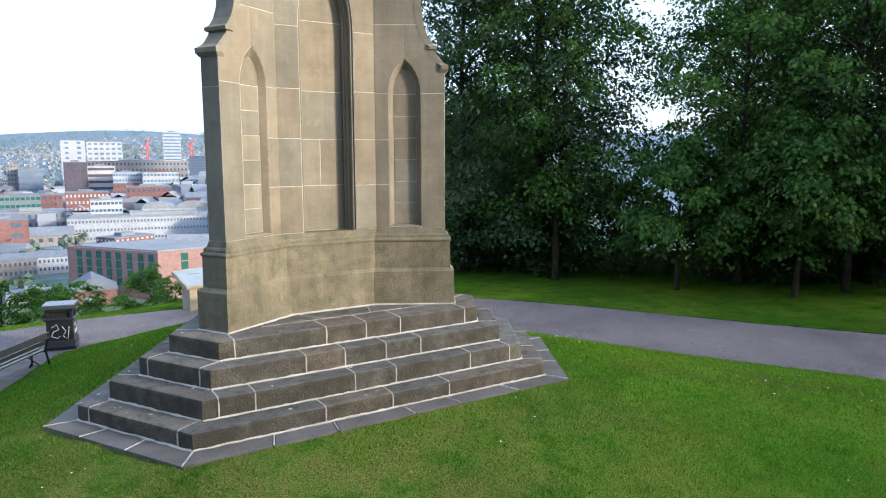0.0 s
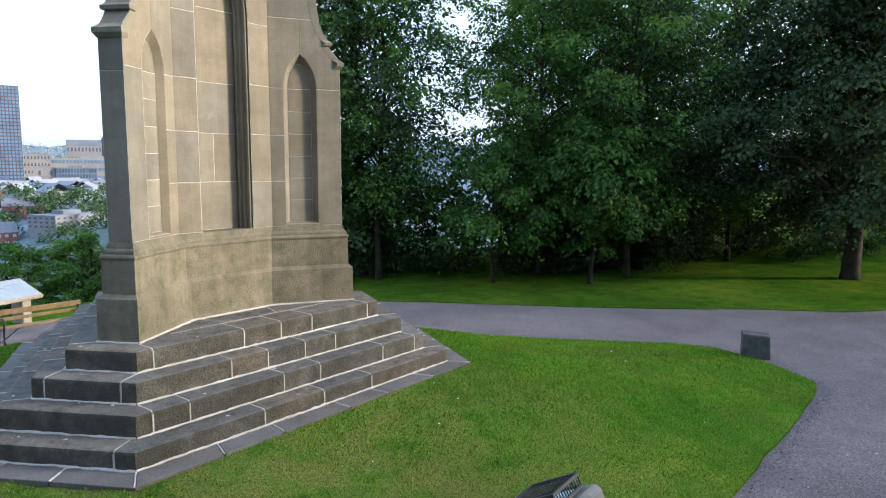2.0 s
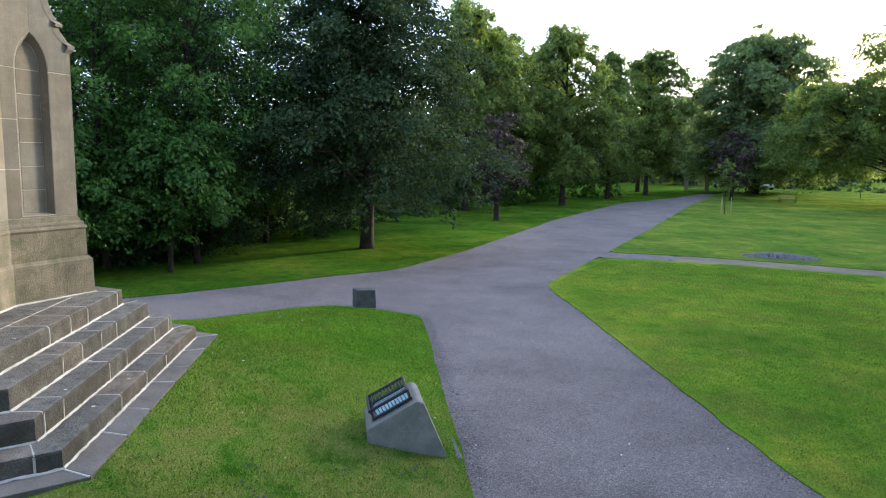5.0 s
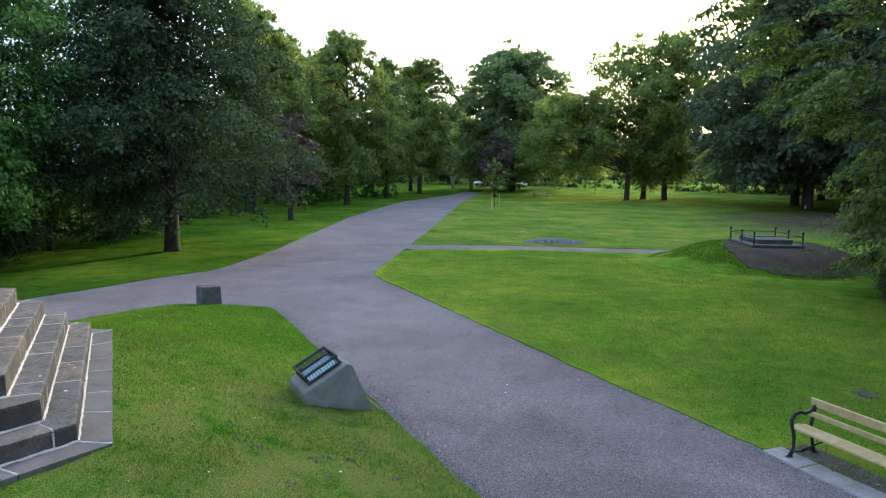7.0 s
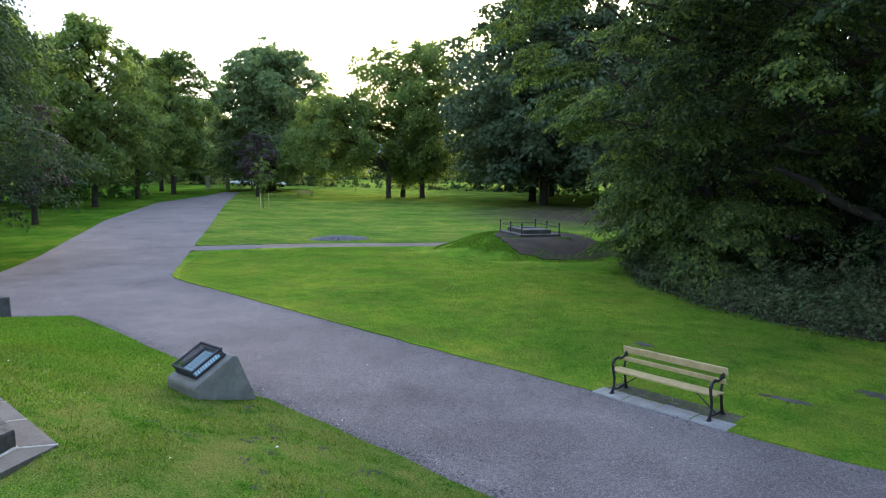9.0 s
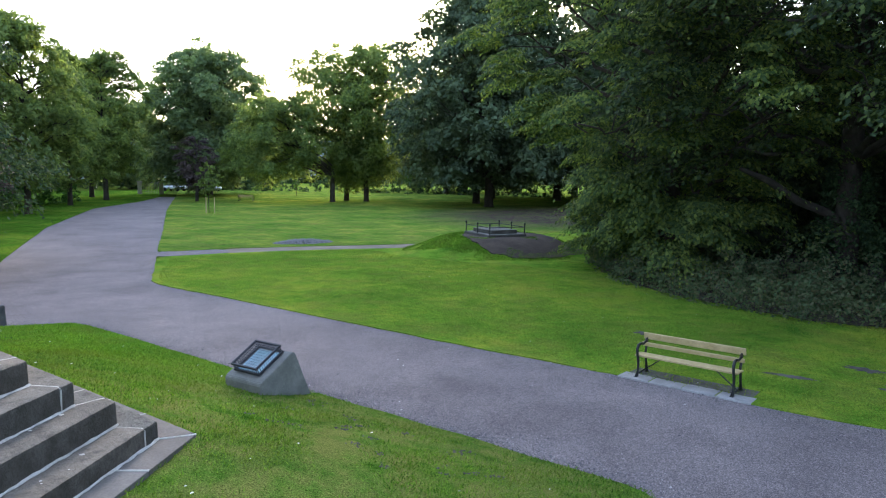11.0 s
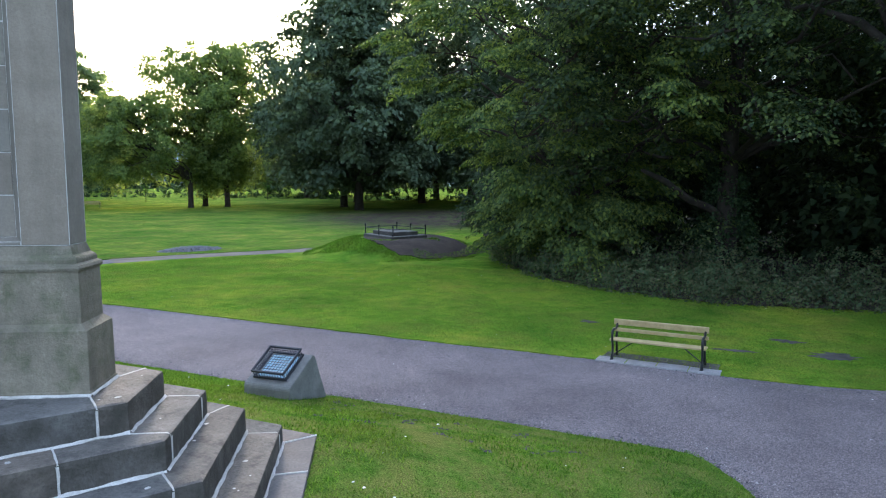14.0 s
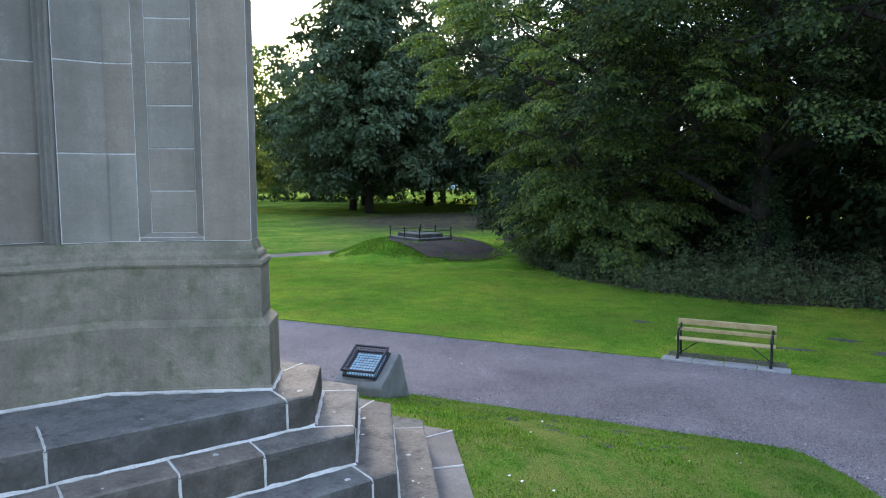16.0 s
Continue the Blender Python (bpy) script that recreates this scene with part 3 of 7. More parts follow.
# ---- the monument and its steps ----
def block(poly, pts, corner_flags, z0, z1, depth, nose, rng):
    """A stone kerb block along a line of outline points; profile with a worn nose."""
    prof = [(0, z0), (0.004, z1 - nose * 1.3), (nose * 0.35, z1 - nose * 0.35), (nose * 1.2, z1), (depth, z1 + rng.uniform(-0.003, 0.003)), (depth, z0)]
    mid = Vector((0, 0))
    norms = []
    for a, b in zip(pts, pts[1:]):
        d = (b - a).normalized()
        nn = Vector((-d.y, d.x))
        norms.append(nn if nn.dot(mid - a) > 0 else -nn)
    offs = []
    for i in range(len(pts)):
        if i == 0:
            offs.append(norms[0])
        elif i == len(pts) - 1:
            offs.append(norms[-1])
        else:
            s = norms[i - 1] + norms[i]
            offs.append(s / s.dot(norms[i]))
    verts, faces = [], []
    k = len(prof)
    push = rng.uniform(-0.006, 0.006)
    for p_, o in zip(pts, offs):
        for d, z in prof:
            q = p_ + o * (d + push)
            verts.append((q.x, q.y, z))
    for i in range(len(pts) - 1):
        for j in range(k):
            faces.append((i * k + j, (i + 1) * k + j, (i + 1) * k + (j + 1) % k, i * k + (j + 1) % k))
    faces.append(tuple(range(k))[::-1])
    faces.append(tuple(range((len(pts) - 1) * k, len(pts) * k)))
    return verts, faces


def mortar_line(verts, faces, line, width, up, rng, wob=0.35):
    """A ragged bead of mortar along a line; `up` is the way it bulges."""
    pts = []
    for a, b in zip(line, line[1:]):
        a, b = Vector(a), Vector(b)
        k = max(1, int((b - a).length / 0.07))
        pts += [a.lerp(b, j / k) for j in range(k)]
    pts.append(Vector(line[-1]))
    base = len(verts)
    for i, p_ in enumerate(pts):
        d = (pts[min(i + 1, len(pts) - 1)] - pts[max(i - 1, 0)]).normalized()
        u = Vector(up).normalized()
        s = d.cross(u)
        if s.length < 0.05:
            s = d.orthogonal()
        s.normalize()
        w = width * (1 + wob * rng.uniform(-1, 1)) / 2
        w2 = width * (1 + wob * rng.uniform(-1, 1)) / 2
        h = 0.003 + 0.003 * rng.random()
        verts += [tuple(p_ - s * w - u * 0.01), tuple(p_ - s * w * 0.6 + u * h), tuple(p_ + s * w2 * 0.6 + u * h), tuple(p_ + s * w2 - u * 0.01)]
    for i in range(len(pts) - 1):
        for j in range(3):
            o = base + i * 4 + j
            faces.append((o, o + 1, o + 5, o + 4))


rng = random.Random(4)
M_MON = pose(MID[0], MID[1], 0, 0, 0, SPIN)
steps = thing("monument_steps", M_MON, "four weathered gritstone steps with white mortar joints round the monument", "steps")
mv, mf = [], []
NOSE = 0.03
JOINTS = {(4, 0): (0.21, 1.53, 2.16, 2.74, 3.93), (3, 0): (1.28, 1.86, 2.51, 3.1), (2, 0): (0.2, 0.66, 2.05, 2.69, 3.97, 4.72), (1, 0): (1.67, 2.65, 3.57),
          (3, 5): (0.17, 1.15), (1, 5): (0.24, 1.88), (4, 5): (), (2, 5): (), (4, 4): (0.3, 1.3, 2.25, 3.95), (3, 4): (0.8, 1.7, 2.5, 3.21, 3.82), (2, 4): (0.2, 1.3, 2.4, 3.5, 4.74), (1, 4): (1.2, 2.4, 3.7)}
for lev in range(1, 5):
    r, s = R1 - TREAD * (lev - 1), S1 - TREAD * (lev - 1)
    poly = [Vector(p_) for p_ in hexagon(r, s)]
    z1 = Z1 + RISER * (lev - 1)
    z0 = z1 - RISER - (0.06 if lev == 1 else 0.03)
    depth = TREAD + 0.1 if lev < 4 else 0.62
    # cut places round the outline: (side, distance from its start); even sides are the long ones
    cuts = []
    for side in range(6):
        a, b = poly[side], poly[(side + 1) % 6]
        ln = (b - a).length
        long_side = side % 2 == 0
        own = (lev % 2 == 1) == long_side
        near = 0.16 if lev == 4 else 0.2
        if own:
            if long_side:
                spots, x = [], rng.uniform(0.9, 1.3)
                while x < ln - 0.7:
                    spots.append(x)
                    x += rng.choice((0.55, 0.75, 0.95, 1.25))
            else:
                spots = []
        else:
            spots = [near + 0.04 * rng.random()]
            x = spots[0] + rng.uniform(0.75, 1.3)
            while x < ln - near - 0.5:
                spots.append(x)
                x += rng.choice((0.5, 0.65, 0.85, 1.15))
            spots.append(ln - near)
        cuts += [(side, x_) for x_ in JOINTS.get((lev, side), spots)]
    for (s0, x0), (s1, x1) in zip(cuts, cuts[1:] + cuts[:1]):
        def at(side, x):
            a, b = poly[side], poly[(side + 1) % 6]
            return a + (b - a).normalized() * x
        pts = [at(s0, x0 + 0.005)]
        k = s0
        while k != s1 or (s0 == s1 and x1 < x0 and k == s0 and len(pts) == 1):
            k = (k + 1) % 6
            pts.append(poly[k].copy())
        pts.append(at(s1, x1 - 0.005))
        bv, bf = block(poly, pts, None, z0, z1, depth, NOSE, rng)
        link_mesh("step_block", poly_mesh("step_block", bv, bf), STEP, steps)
        # joint at the end of this block
        a, b = poly[s1], poly[(s1 + 1) % 6]
        d = (b - a).normalized()
        nn = Vector((-d.y, d.x))
        nn = nn if nn.dot(-a) > 0 else -nn
        q = at(s1, x1)
        dd = TREAD if lev < 4 else 0.5
        face = [(*(q + nn * -0.002), z0 + 0.04), (*(q + nn * -0.002), z1 - NOSE * 0.9)]
        topl = [(*(q + nn * 0.003), z1 - NOSE * 0.9), (*(q + nn * NOSE), z1 - 0.001), (*(q + nn * dd), z1 - 0.001)]
        mortar_line(mv, mf, face, 0.026, (-nn.x, -nn.y, 0), rng)
        mortar_line(mv, mf, topl, 0.026, (-nn.x * 0.15, -nn.y * 0.15, 1), rng)
    # bead along the foot of the riser
    zb = z1 - RISER if lev > 1 else PAVE_Z
    for side in range(6):
        a, b = poly[side], poly[(side + 1) % 6]
        d = (b - a).normalized()
        nn = Vector((-d.y, d.x))
        nn = nn if nn.dot(-a) > 0 else -nn
        mortar_line(mv, mf, [(*(a - nn * 0.012), zb + 0.008), (*(b - nn * 0.012), zb + 0.008)], 0.04, (-nn.x, -nn.y, 1.2), rng, 0.65)

# inner floor of the top step
TOP = Z1 + 3 * RISER
bm = bmesh.new()
hx = hexagon(R1 - 3 * TREAD - 0.5, S1 - 3 * TREAD - 0.5)
lo = [bm.verts.new((*p_, 0.0)) for p_ in hx]
hi = [bm.verts.new((*p_, TOP - 0.004)) for p_ in hx]
bm.faces.new(hi)
for i in range(6):
    bm.faces.new((lo[i], lo[(i + 1) % 6], hi[(i + 1) % 6], hi[i]))
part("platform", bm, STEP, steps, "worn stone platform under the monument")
y = -(R1 - 3 * TREAD) + 0.52
for line in ([(-1.35, y, TOP), (1.35, y, TOP)], [(-0.35, y, TOP), (-0.6, y + 0.42, TOP)], [(0.4, y, TOP), (0.55, y + 0.42, TOP)]):
    mortar_line(mv, mf, line, 0.018, (0, 0, 1), rng)
link_mesh("mortar", poly_mesh("mortar", mv, mf), MORTAR, steps, "rough white lime mortar")["kind"] = "stuff"

# paving slabs round the foot
apron = thing("paving_apron", M_MON, "grey flagstone paving strip round the foot of the steps", "paving")
mv, mf = [], []
out_, in_ = [Vector(p_) for p_ in hexagon(R1 + PAVE, S1 + PAVE)], [Vector(p_) for p_ in hexagon(R1 - 0.05, S1 - 0.05)]
for side in range(6):
    a, b, c, d = out_[side], out_[(side + 1) % 6], in_[(side + 1) % 6], in_[side]
    k = max(2, round((b - a).length / 0.95))
    ts = [0] + [(j + rng.uniform(-0.15, 0.15)) / k for j in range(1, k)] + [1]
    for t0, t1 in zip(ts, ts[1:]):
        q = [a.lerp(b, t0 + 0.003), a.lerp(b, t1 - 0.003), d.lerp(c, t1 - 0.003), d.lerp(c, t0 + 0.003)]
        z = PAVE_Z + rng.uniform(-0.004, 0.002)
        mid = sum(q, Vector((0, 0))) / 4
        vs = [(*p_, z - 0.12) for p_ in q] + [(*p_, z - 0.008) for p_ in q] + [(*(p_ + (mid - p_) * 0.02), z) for p_ in q]
        fs = [(8, 9, 10, 11)] + [(i + o, (i + 1) % 4 + o, (i + 1) % 4 + o + 4, i + o + 4) for o in (0, 4) for i in range(4)]
        link_mesh("slab", poly_mesh("slab", vs, fs), FLAG, apron)
        mortar_line(mv, mf, [(*a.lerp(b, t0), PAVE_Z), (*d.lerp(c, t0), PAVE_Z)], 0.02, (0, 0, 1), rng)
link_mesh("mortar", poly_mesh("mortar", mv, mf), MORTAR, apron, "white mortar")["kind"] = "stuff"


# star plan: three buttresses round a core
def star(L, w, r):
    out = []
    for k in range(3):
        a = radians(-150 + 120 * k)
        u, v = Vector((math.cos(a), math.sin(a))), Vector((-math.sin(a), math.cos(a)))
        # inner corners, where the buttress side meets the core walls
        t = (r - w * math.cos(radians(30))) / math.sin(radians(30))
        out += [u * t - v * w, u * L - v * w, u * L + v * w, u * t + v * w]
    return out


def loft(levels, mat, name, parent, label=""):
    """A solid over star plans: levels of (z, L, w, r)."""
    bm = bmesh.new()
    rings = []
    for z, L, w, r in levels:
        rings.append([bm.verts.new((p_.x, p_.y, z)) for p_ in star(L, w, r)])
    for a, b in zip(rings, rings[1:]):
        for i in range(12):
            bm.faces.new((a[i], a[(i + 1) % 12], b[(i + 1) % 12], b[i]))
    bm.faces.new(rings[0][::-1])
    bm.faces.new(rings[-1])
    return part(name, bm, mat, parent, label)


monument = thing("monument", M_MON, "weathered sandstone gothic memorial with three niched buttresses on steps", "monument")
L0, W0, R0 = 2.17, 0.165, 0.66
loft([(TOP - 0.01, 2.33, 0.29, 0.745), (TOP + 0.035, 2.33, 0.29, 0.745), (TOP + 0.04, 2.32, 0.285, 0.74), (1.615, 2.315, 0.28, 0.735), (1.67, 2.255, 0.23, 0.7),
      (2.115, 2.25, 0.227, 0.698)], PLINTH, "plinth", monument, "lichen-green stained stone plinth")
loft([(2.112, 2.262, 0.239, 0.708), (2.135, 2.272, 0.249, 0.716), (2.16, 2.262, 0.241, 0.708), (2.175, 2.235, 0.217, 0.69), (2.205, 2.235, 0.217, 0.69), (2.225, 2.225, 0.209, 0.684), (2.245, 2.195, 0.19, 0.67),
      (2.32, 2.172, 0.166, 0.66)], PLINTH, "moulding", monument)
# mortar fillet round the foot of the plinth, and one upright joint in its shaded wall
fv, ff = [], []
foot = [(p_.x, p_.y, TOP + 0.012) for p_ in star(2.335, 0.295, 0.75)]
for p_, q_ in zip(foot, foot[1:] + foot[:1]):
    d_ = Vector(q_) - Vector(p_)
    out_n = Vector((d_.y, -d_.x, 0)).normalized()
    if out_n.dot(Vector(p_)) < 0:
        out_n = -out_n
    mortar_line(fv, ff, [p_, q_], 0.045, (out_n.x, out_n.y, 1.3), rng, 0.6)
link_mesh("mortar", poly_mesh("mortar", fv, ff), MORTAR, monument, "rough white mortar fillet")["kind"] = "stuff"
fv, ff = [], []
nn_, tt_ = Vector((math.cos(radians(150)), math.sin(radians(150)))), Vector((-math.sin(radians(150)), math.cos(radians(150))))
for za, zb, ra, rb in ((TOP + 0.05, 1.6, 0.741, 0.737), (1.68, 2.1, 0.7015, 0.7)):
    pa, pb = nn_ * ra - tt_ * 0.3, nn_ * rb - tt_ * 0.3
    mortar_line(fv, ff, [(pa.x, pa.y, za), (pb.x, pb.y, zb)], 0.014, (nn_.x, nn_.y, 0), rng, 0.5)
link_mesh("plinth_joint", poly_mesh("plinth_joint", fv, ff), JOINT, monument)
# core behind the facing stones
loft([(2.31, L0 - 0.04, W0 - 0.125, R0 - 0.3), (4.9, L0 - 0.04, W0 - 0.125, R0 - 0.3), (5.6, L0 - 0.45, W0 - 0.125, R0 - 0.3), (8.3, 1.45, W0 - 0.125, R0 - 0.3)], JOINT, "core", monument)


jv, jf = [], []
kv, kf = [], []


def facing(parent, m, outline, thick=0.1, mat=None, gap=0.005, name="stone", corner=()):
    """One facing stone: a 2D outline (u, v) on the face m (x along, z up, y into the wall)."""
    cx = sum(p_[0] for p_ in outline) / len(outline)
    cz = sum(p_[1] for p_ in outline) / len(outline)
    vs = []
    k = len(outline)

    def inset(g):
        pts = []
        for i in range(k):
            a, b, c = Vector(outline[i - 1]), Vector(outline[i]), Vector(outline[(i + 1) % k])
            d0, d1 = (b - a).normalized(), (c - b).normalized()
            n0, n1 = Vector((-d0.y, d0.x)), Vector((-d1.y, d1.x))
            s = n0 + n1
            q = s.dot(n1)
            pts.append(b + (s / q if q > 0.3 else n1) * g)
        return pts

    push = rng.uniform(-0.0015, 0.0015)
    o_, i_ = inset(-0.001), inset(gap + 0.0025)
    for j in range(k):
        if any(all(abs(abs(outline[i % k][0]) - c_) < 1e-4 for i in (j, j + 1)) for c_ in corner):
            q = len(kv)
            for p_ in (o_[j], o_[(j + 1) % k], i_[(j + 1) % k], i_[j]):
                kv.append(tuple(m @ Vector((p_.x, 0.0006, p_.y))))
            kf.append((q, q + 1, q + 2, q + 3))
            continue
        q = len(jv)
        for p_ in (o_[j], o_[(j + 1) % k], i_[(j + 1) % k], i_[j]):
            jv.append(tuple(m @ Vector((p_.x, 0.0045, p_.y))))
        jf.append((q, q + 1, q + 2, q + 3))
    for pts, y in ((inset(gap), thick), (inset(gap), 0.004 + push), (inset(gap + 0.004), push)):
        vs += [tuple(m @ Vector((p_.x, y, p_.y))) for p_ in pts]
    fs = [tuple(range(2 * k, 3 * k))]
    for o in (0, k):
        fs += [(i + o, (i + 1) % k + o, (i + 1) % k + o + k, i + o + k) for i in range(k)]
    return link_mesh(name, poly_mesh(name, vs, fs), mat or STONE, parent)


NICHE = (0.39, 0.91, 2.36, 4.52, 5.06)  # from, to along the face; foot, spring and apex heights


def arch_points(u0, u1, zs, za, k=6):
    """Left spring to apex of a pointed arch."""
    w = u1 - u0
    out = []
    for i in range(k + 1):
        ang = i / k * math.pi / 3
        out.append((u1 - w * math.cos(ang), zs + (za - zs) * math.sin(ang) / math.sin(math.pi / 3)))
    return out


def buttress_side(m, length, flip):
    """Facing of one buttress side; u runs from the outer end inwards."""
    u0, u1, zf, zs, za = NICHE
    tops = [(0.0, 4.86), (0.03, 5.02), (0.1, 5.1), (0.2, 5.22), (0.27, 5.36), (0.36, 5.62), (0.4, 5.95), (0.42, 8.3)]

    def put(outline, thick=0.1, name="stone", mat=None):
        if flip:
            outline = [(-u, z) for u, z in outline][::-1]
        return facing(monument, m, outline, thick, mat, 0.0048, name, (length, (u0 + u1) / 2))

    left = arch_points(u0, u1, zs, za)
    right = [(u1 - (u - u0), z) for u, z in left]
    put([(0, 2.325), (u0, 2.325), (u0, zs), (0, zs)])
    courses = [2.325, 3.05, 3.78, zs]
    for a, b in zip(courses, courses[1:]):
        put([(u1, a), (length, a), (length, b), (u1, b)])
    put([(u0, 2.325), (u1, 2.325), (u1, zf), (u0, zf)], name="niche_sill")
    # spandrels either side of the apex
    put([(0, zs)] + left + [((u0 + u1) / 2, 5.6), (0.355, 5.6)] + [q for q in tops[::-1] if q[1] < 5.6])
    put([(u1, zs), (length, zs), (length, 5.6), ((u0 + u1) / 2, 5.6)] + right[::-1][:-1])
    put([(0.36, 5.6), (length, 5.6), (length, 6.3), (0.402, 6.3), (0.4, 5.95), (0.365, 5.66)])
    put([(0.402, 6.3), (length, 6.3), (length, 8.3), (0.42, 8.3)])
    # splayed reveal of the niche
    t = 0.09
    rim = [(u0, zf)] + left + right[::-1][1:] + [(u1, zf)]
    mid = (u0 + u1) / 2
    inn = []
    for u, z in rim:
        k = (u - mid) / (u1 - mid)
        inn.append((mid + (u - mid) * 0.72, z - (0.07 if z > zs else 0) * (1 - abs(k)) * 2 if z > zf else zf + 0.03))
    vs, fs = [], []
    sgn = -1 if flip else 1
    for (a, b), (c, d) in zip(rim, inn):
        vs += [tuple(m @ Vector((sgn * a, 0.003, b))), tuple(m @ Vector((sgn * c, t, d)))]
    k = len(rim)
    fs = [(2 * i, 2 * ((i + 1) % k), 2 * ((i + 1) % k) + 1, 2 * i + 1) for i in range(k)]
    link_mesh("niche_reveal", poly_mesh("niche_reveal", vs, fs), STONE, monument)
    # coursed back of the niche
    iu0, iu1 = mid + (u0 - mid) * 0.72, mid + (u1 - mid) * 0.72
    back = [q for q in inn if q[1] > zs - 0.02]
    zz = [zf + 0.03 + i * (zs - zf - 0.03) / 6 for i in range(7)]
    mb = m @ Matrix.Translation((0, t, 0))
    for a, b in zip(zz, zz[1:]):
        q = [(iu0, a), (iu1, a), (iu1, b), (iu0, b)]
        facing(monument, mb, [(-u, z) for u, z in q][::-1] if flip else q, 0.03, STONE, 0.0045, "niche_stone")
    q = [(iu0, zs)] + [(iu1, zs)] + [p_ for p_ in back[::-1]]
    q = [(u, max(z, zs)) for u, z in q]
    seen, clean = set(), []
    for u, z in q:
        key = (round(u, 3), round(z, 3))
        if key not in seen:
            seen.add(key)
            clean.append((u, z))
    facing(monument, mb, [(-u, z) for u, z in clean][::-1] if flip else clean, 0.03, STONE, 0.0045, "niche_stone")


t_in = (R0 - W0 * math.cos(radians(30))) / math.sin(radians(30))
for k in range(3):
    a = -150 + 120 * k
    A = Matrix.Rotation(radians(a), 4, "Z")
    # side facing anticlockwise: x of the face runs inwards; y into the wall
    buttress_side(A @ Matrix(((-1, 0, 0, L0), (0, -1, 0, W0), (0, 0, 1, 0), (0, 0, 0, 1))), L0 - t_in, False)
    buttress_side(A @ Matrix(((1, 0, 0, L0), (0, 1, 0, -W0), (0, 0, 1, 0), (0, 0, 0, 1))), L0 - t_in, True)
    # end face: x across, y into the wall
    E = A @ Matrix(((0, -1, 0, L0), (1, 0, 0, 0), (0, 0, 1, 0), (0, 0, 0, 1)))
    facing(monument, E, [(-W0, 2.325), (W0, 2.325), (W0, 4.45), (-W0, 4.45)])
    facing(monument, E, [(-W0, 4.45), (W0, 4.45), (W0, 4.86), (-W0, 4.86)])
    # weathered cap with two mouldings and a concave slope
    bm = bmesh.new()
    prof = [(L0 - 0.1, 4.84), (L0 + 0.01, 4.845), (L0 + 0.06, 4.90), (L0 + 0.065, 4.96), (L0 - 0.005, 5.0), (L0 - 0.05, 5.03), (L0 - 0.13, 5.12), (L0 - 0.175, 5.2), (L0 - 0.13, 5.215), (L0 - 0.12, 5.26),
            (L0 - 0.185, 5.3), (L0 - 0.26, 5.4), (L0 - 0.32, 5.55), (L0 - 0.36, 5.8), (L0 - 0.39, 6.1), (L0 - 0.42, 8.3), (L0 - 0.6, 8.3)]
    rows_ = []
    for x, z in prof:
        w = W0 + (0.035 if z in (4.90, 4.96, 5.215, 5.26) else 0.004)
        rows_.append([bm.verts.new((x, -w, z)), bm.verts.new((x, w, z))])
    for (p0, p1), (q0, q1) in zip(rows_, rows_[1:]):
        bm.faces.new((p0, p1, q1, q0))
    inner = [[bm.verts.new((x - 0.12, v.co.y, z)) for v in r_] for (x, z), r_ in zip(prof, rows_)]
    for i in range(len(prof) - 1):
        for j in (0, 1):
            bm.faces.new((rows_[i][j], rows_[i + 1][j], inner[i + 1][j], inner[i][j]))
    bmesh.ops.transform(bm, matrix=A, verts=bm.verts[:])
    part("buttress_cap", bm, STONE, monument, "weathered sloping stone buttress cap")
    # core wall between buttresses
    B = Matrix.Rotation(radians(a + 60), 4, "Z")
    C = B @ Matrix(((0, -1, 0, R0), (1, 0, 0, 0), (0, 0, 1, 0), (0, 0, 0, 1)))
    pu = Vector((math.cos(radians(-60)), math.sin(radians(-60)))) * t_in
    hw = abs(pu.y) - W0 * 0.5
    ho, hi2, dp = 0.45, 0.352, 0.26
    left = arch_points(-ho, ho, 5.45, 6.75, 8)
    rows_z = (2.325, 3.05, 3.78, 4.53, 5.45)
    for sg in (-1, 1):
        for z0, z1 in zip(rows_z, rows_z[1:]):
            q = [(-hw, z0), (-ho, z0), (-ho, z1), (-hw, z1)]
            facing(monument, C, q if sg < 0 else [(-u, z) for u, z in q][::-1], corner=(hw,))
        q = [(-hw, 5.45)] + left + [(0, 7.2), (-hw, 7.2)]
        facing(monument, C, q if sg < 0 else [(-u, z) for u, z in q][::-1], corner=(hw,))
    facing(monument, C, [(-hw, 7.2), (hw, 7.2), (hw, 8.3), (-hw, 8.3)])
    CB = C @ Matrix.Translation((0, dp, 0))
    for z0, z1, cut in ((2.325, 3.05, None), (3.05, 3.78, -0.04), (3.78, 4.53, None), (4.53, 5.6, None), (5.6, 6.9, None)):
        xs_ = [-hi2 - 0.03, hi2 + 0.03] if cut is None else [-hi2 - 0.03, cut, hi2 + 0.03]
        for x0, x1 in zip(xs_, xs_[1:]):
            facing(monument, CB, [(x0, z0), (x1, z0), (x1, z1), (x0, z1)], 0.05)
    # moulded splay of the recess: three rolls each side running up into the arch
    for sg in (-1, 1):
        bm = bmesh.new()
        prof = []
        for i in range(3):
            f0 = i / 3
            for j in range(6):
                ang = math.pi * j / 5
                w_ = f0 + (j / 5) / 3 * 0.8 + 0.02
                prof.append((ho + (hi2 - ho) * w_ - 0.024 * math.sin(ang), 0.03 + (dp - 0.03) * w_ - 0.03 * math.sin(ang)))
        line = [(1.0, 2.3)] + [(-u / ho, z) for u, z in left]
        rows_ = []
        for k_, z in line:
            rows_.append([bm.verts.new((sg * u * k_, v, z - (ho - u) * (1.2 if k_ < 0.9 else 0))) for u, v in prof])
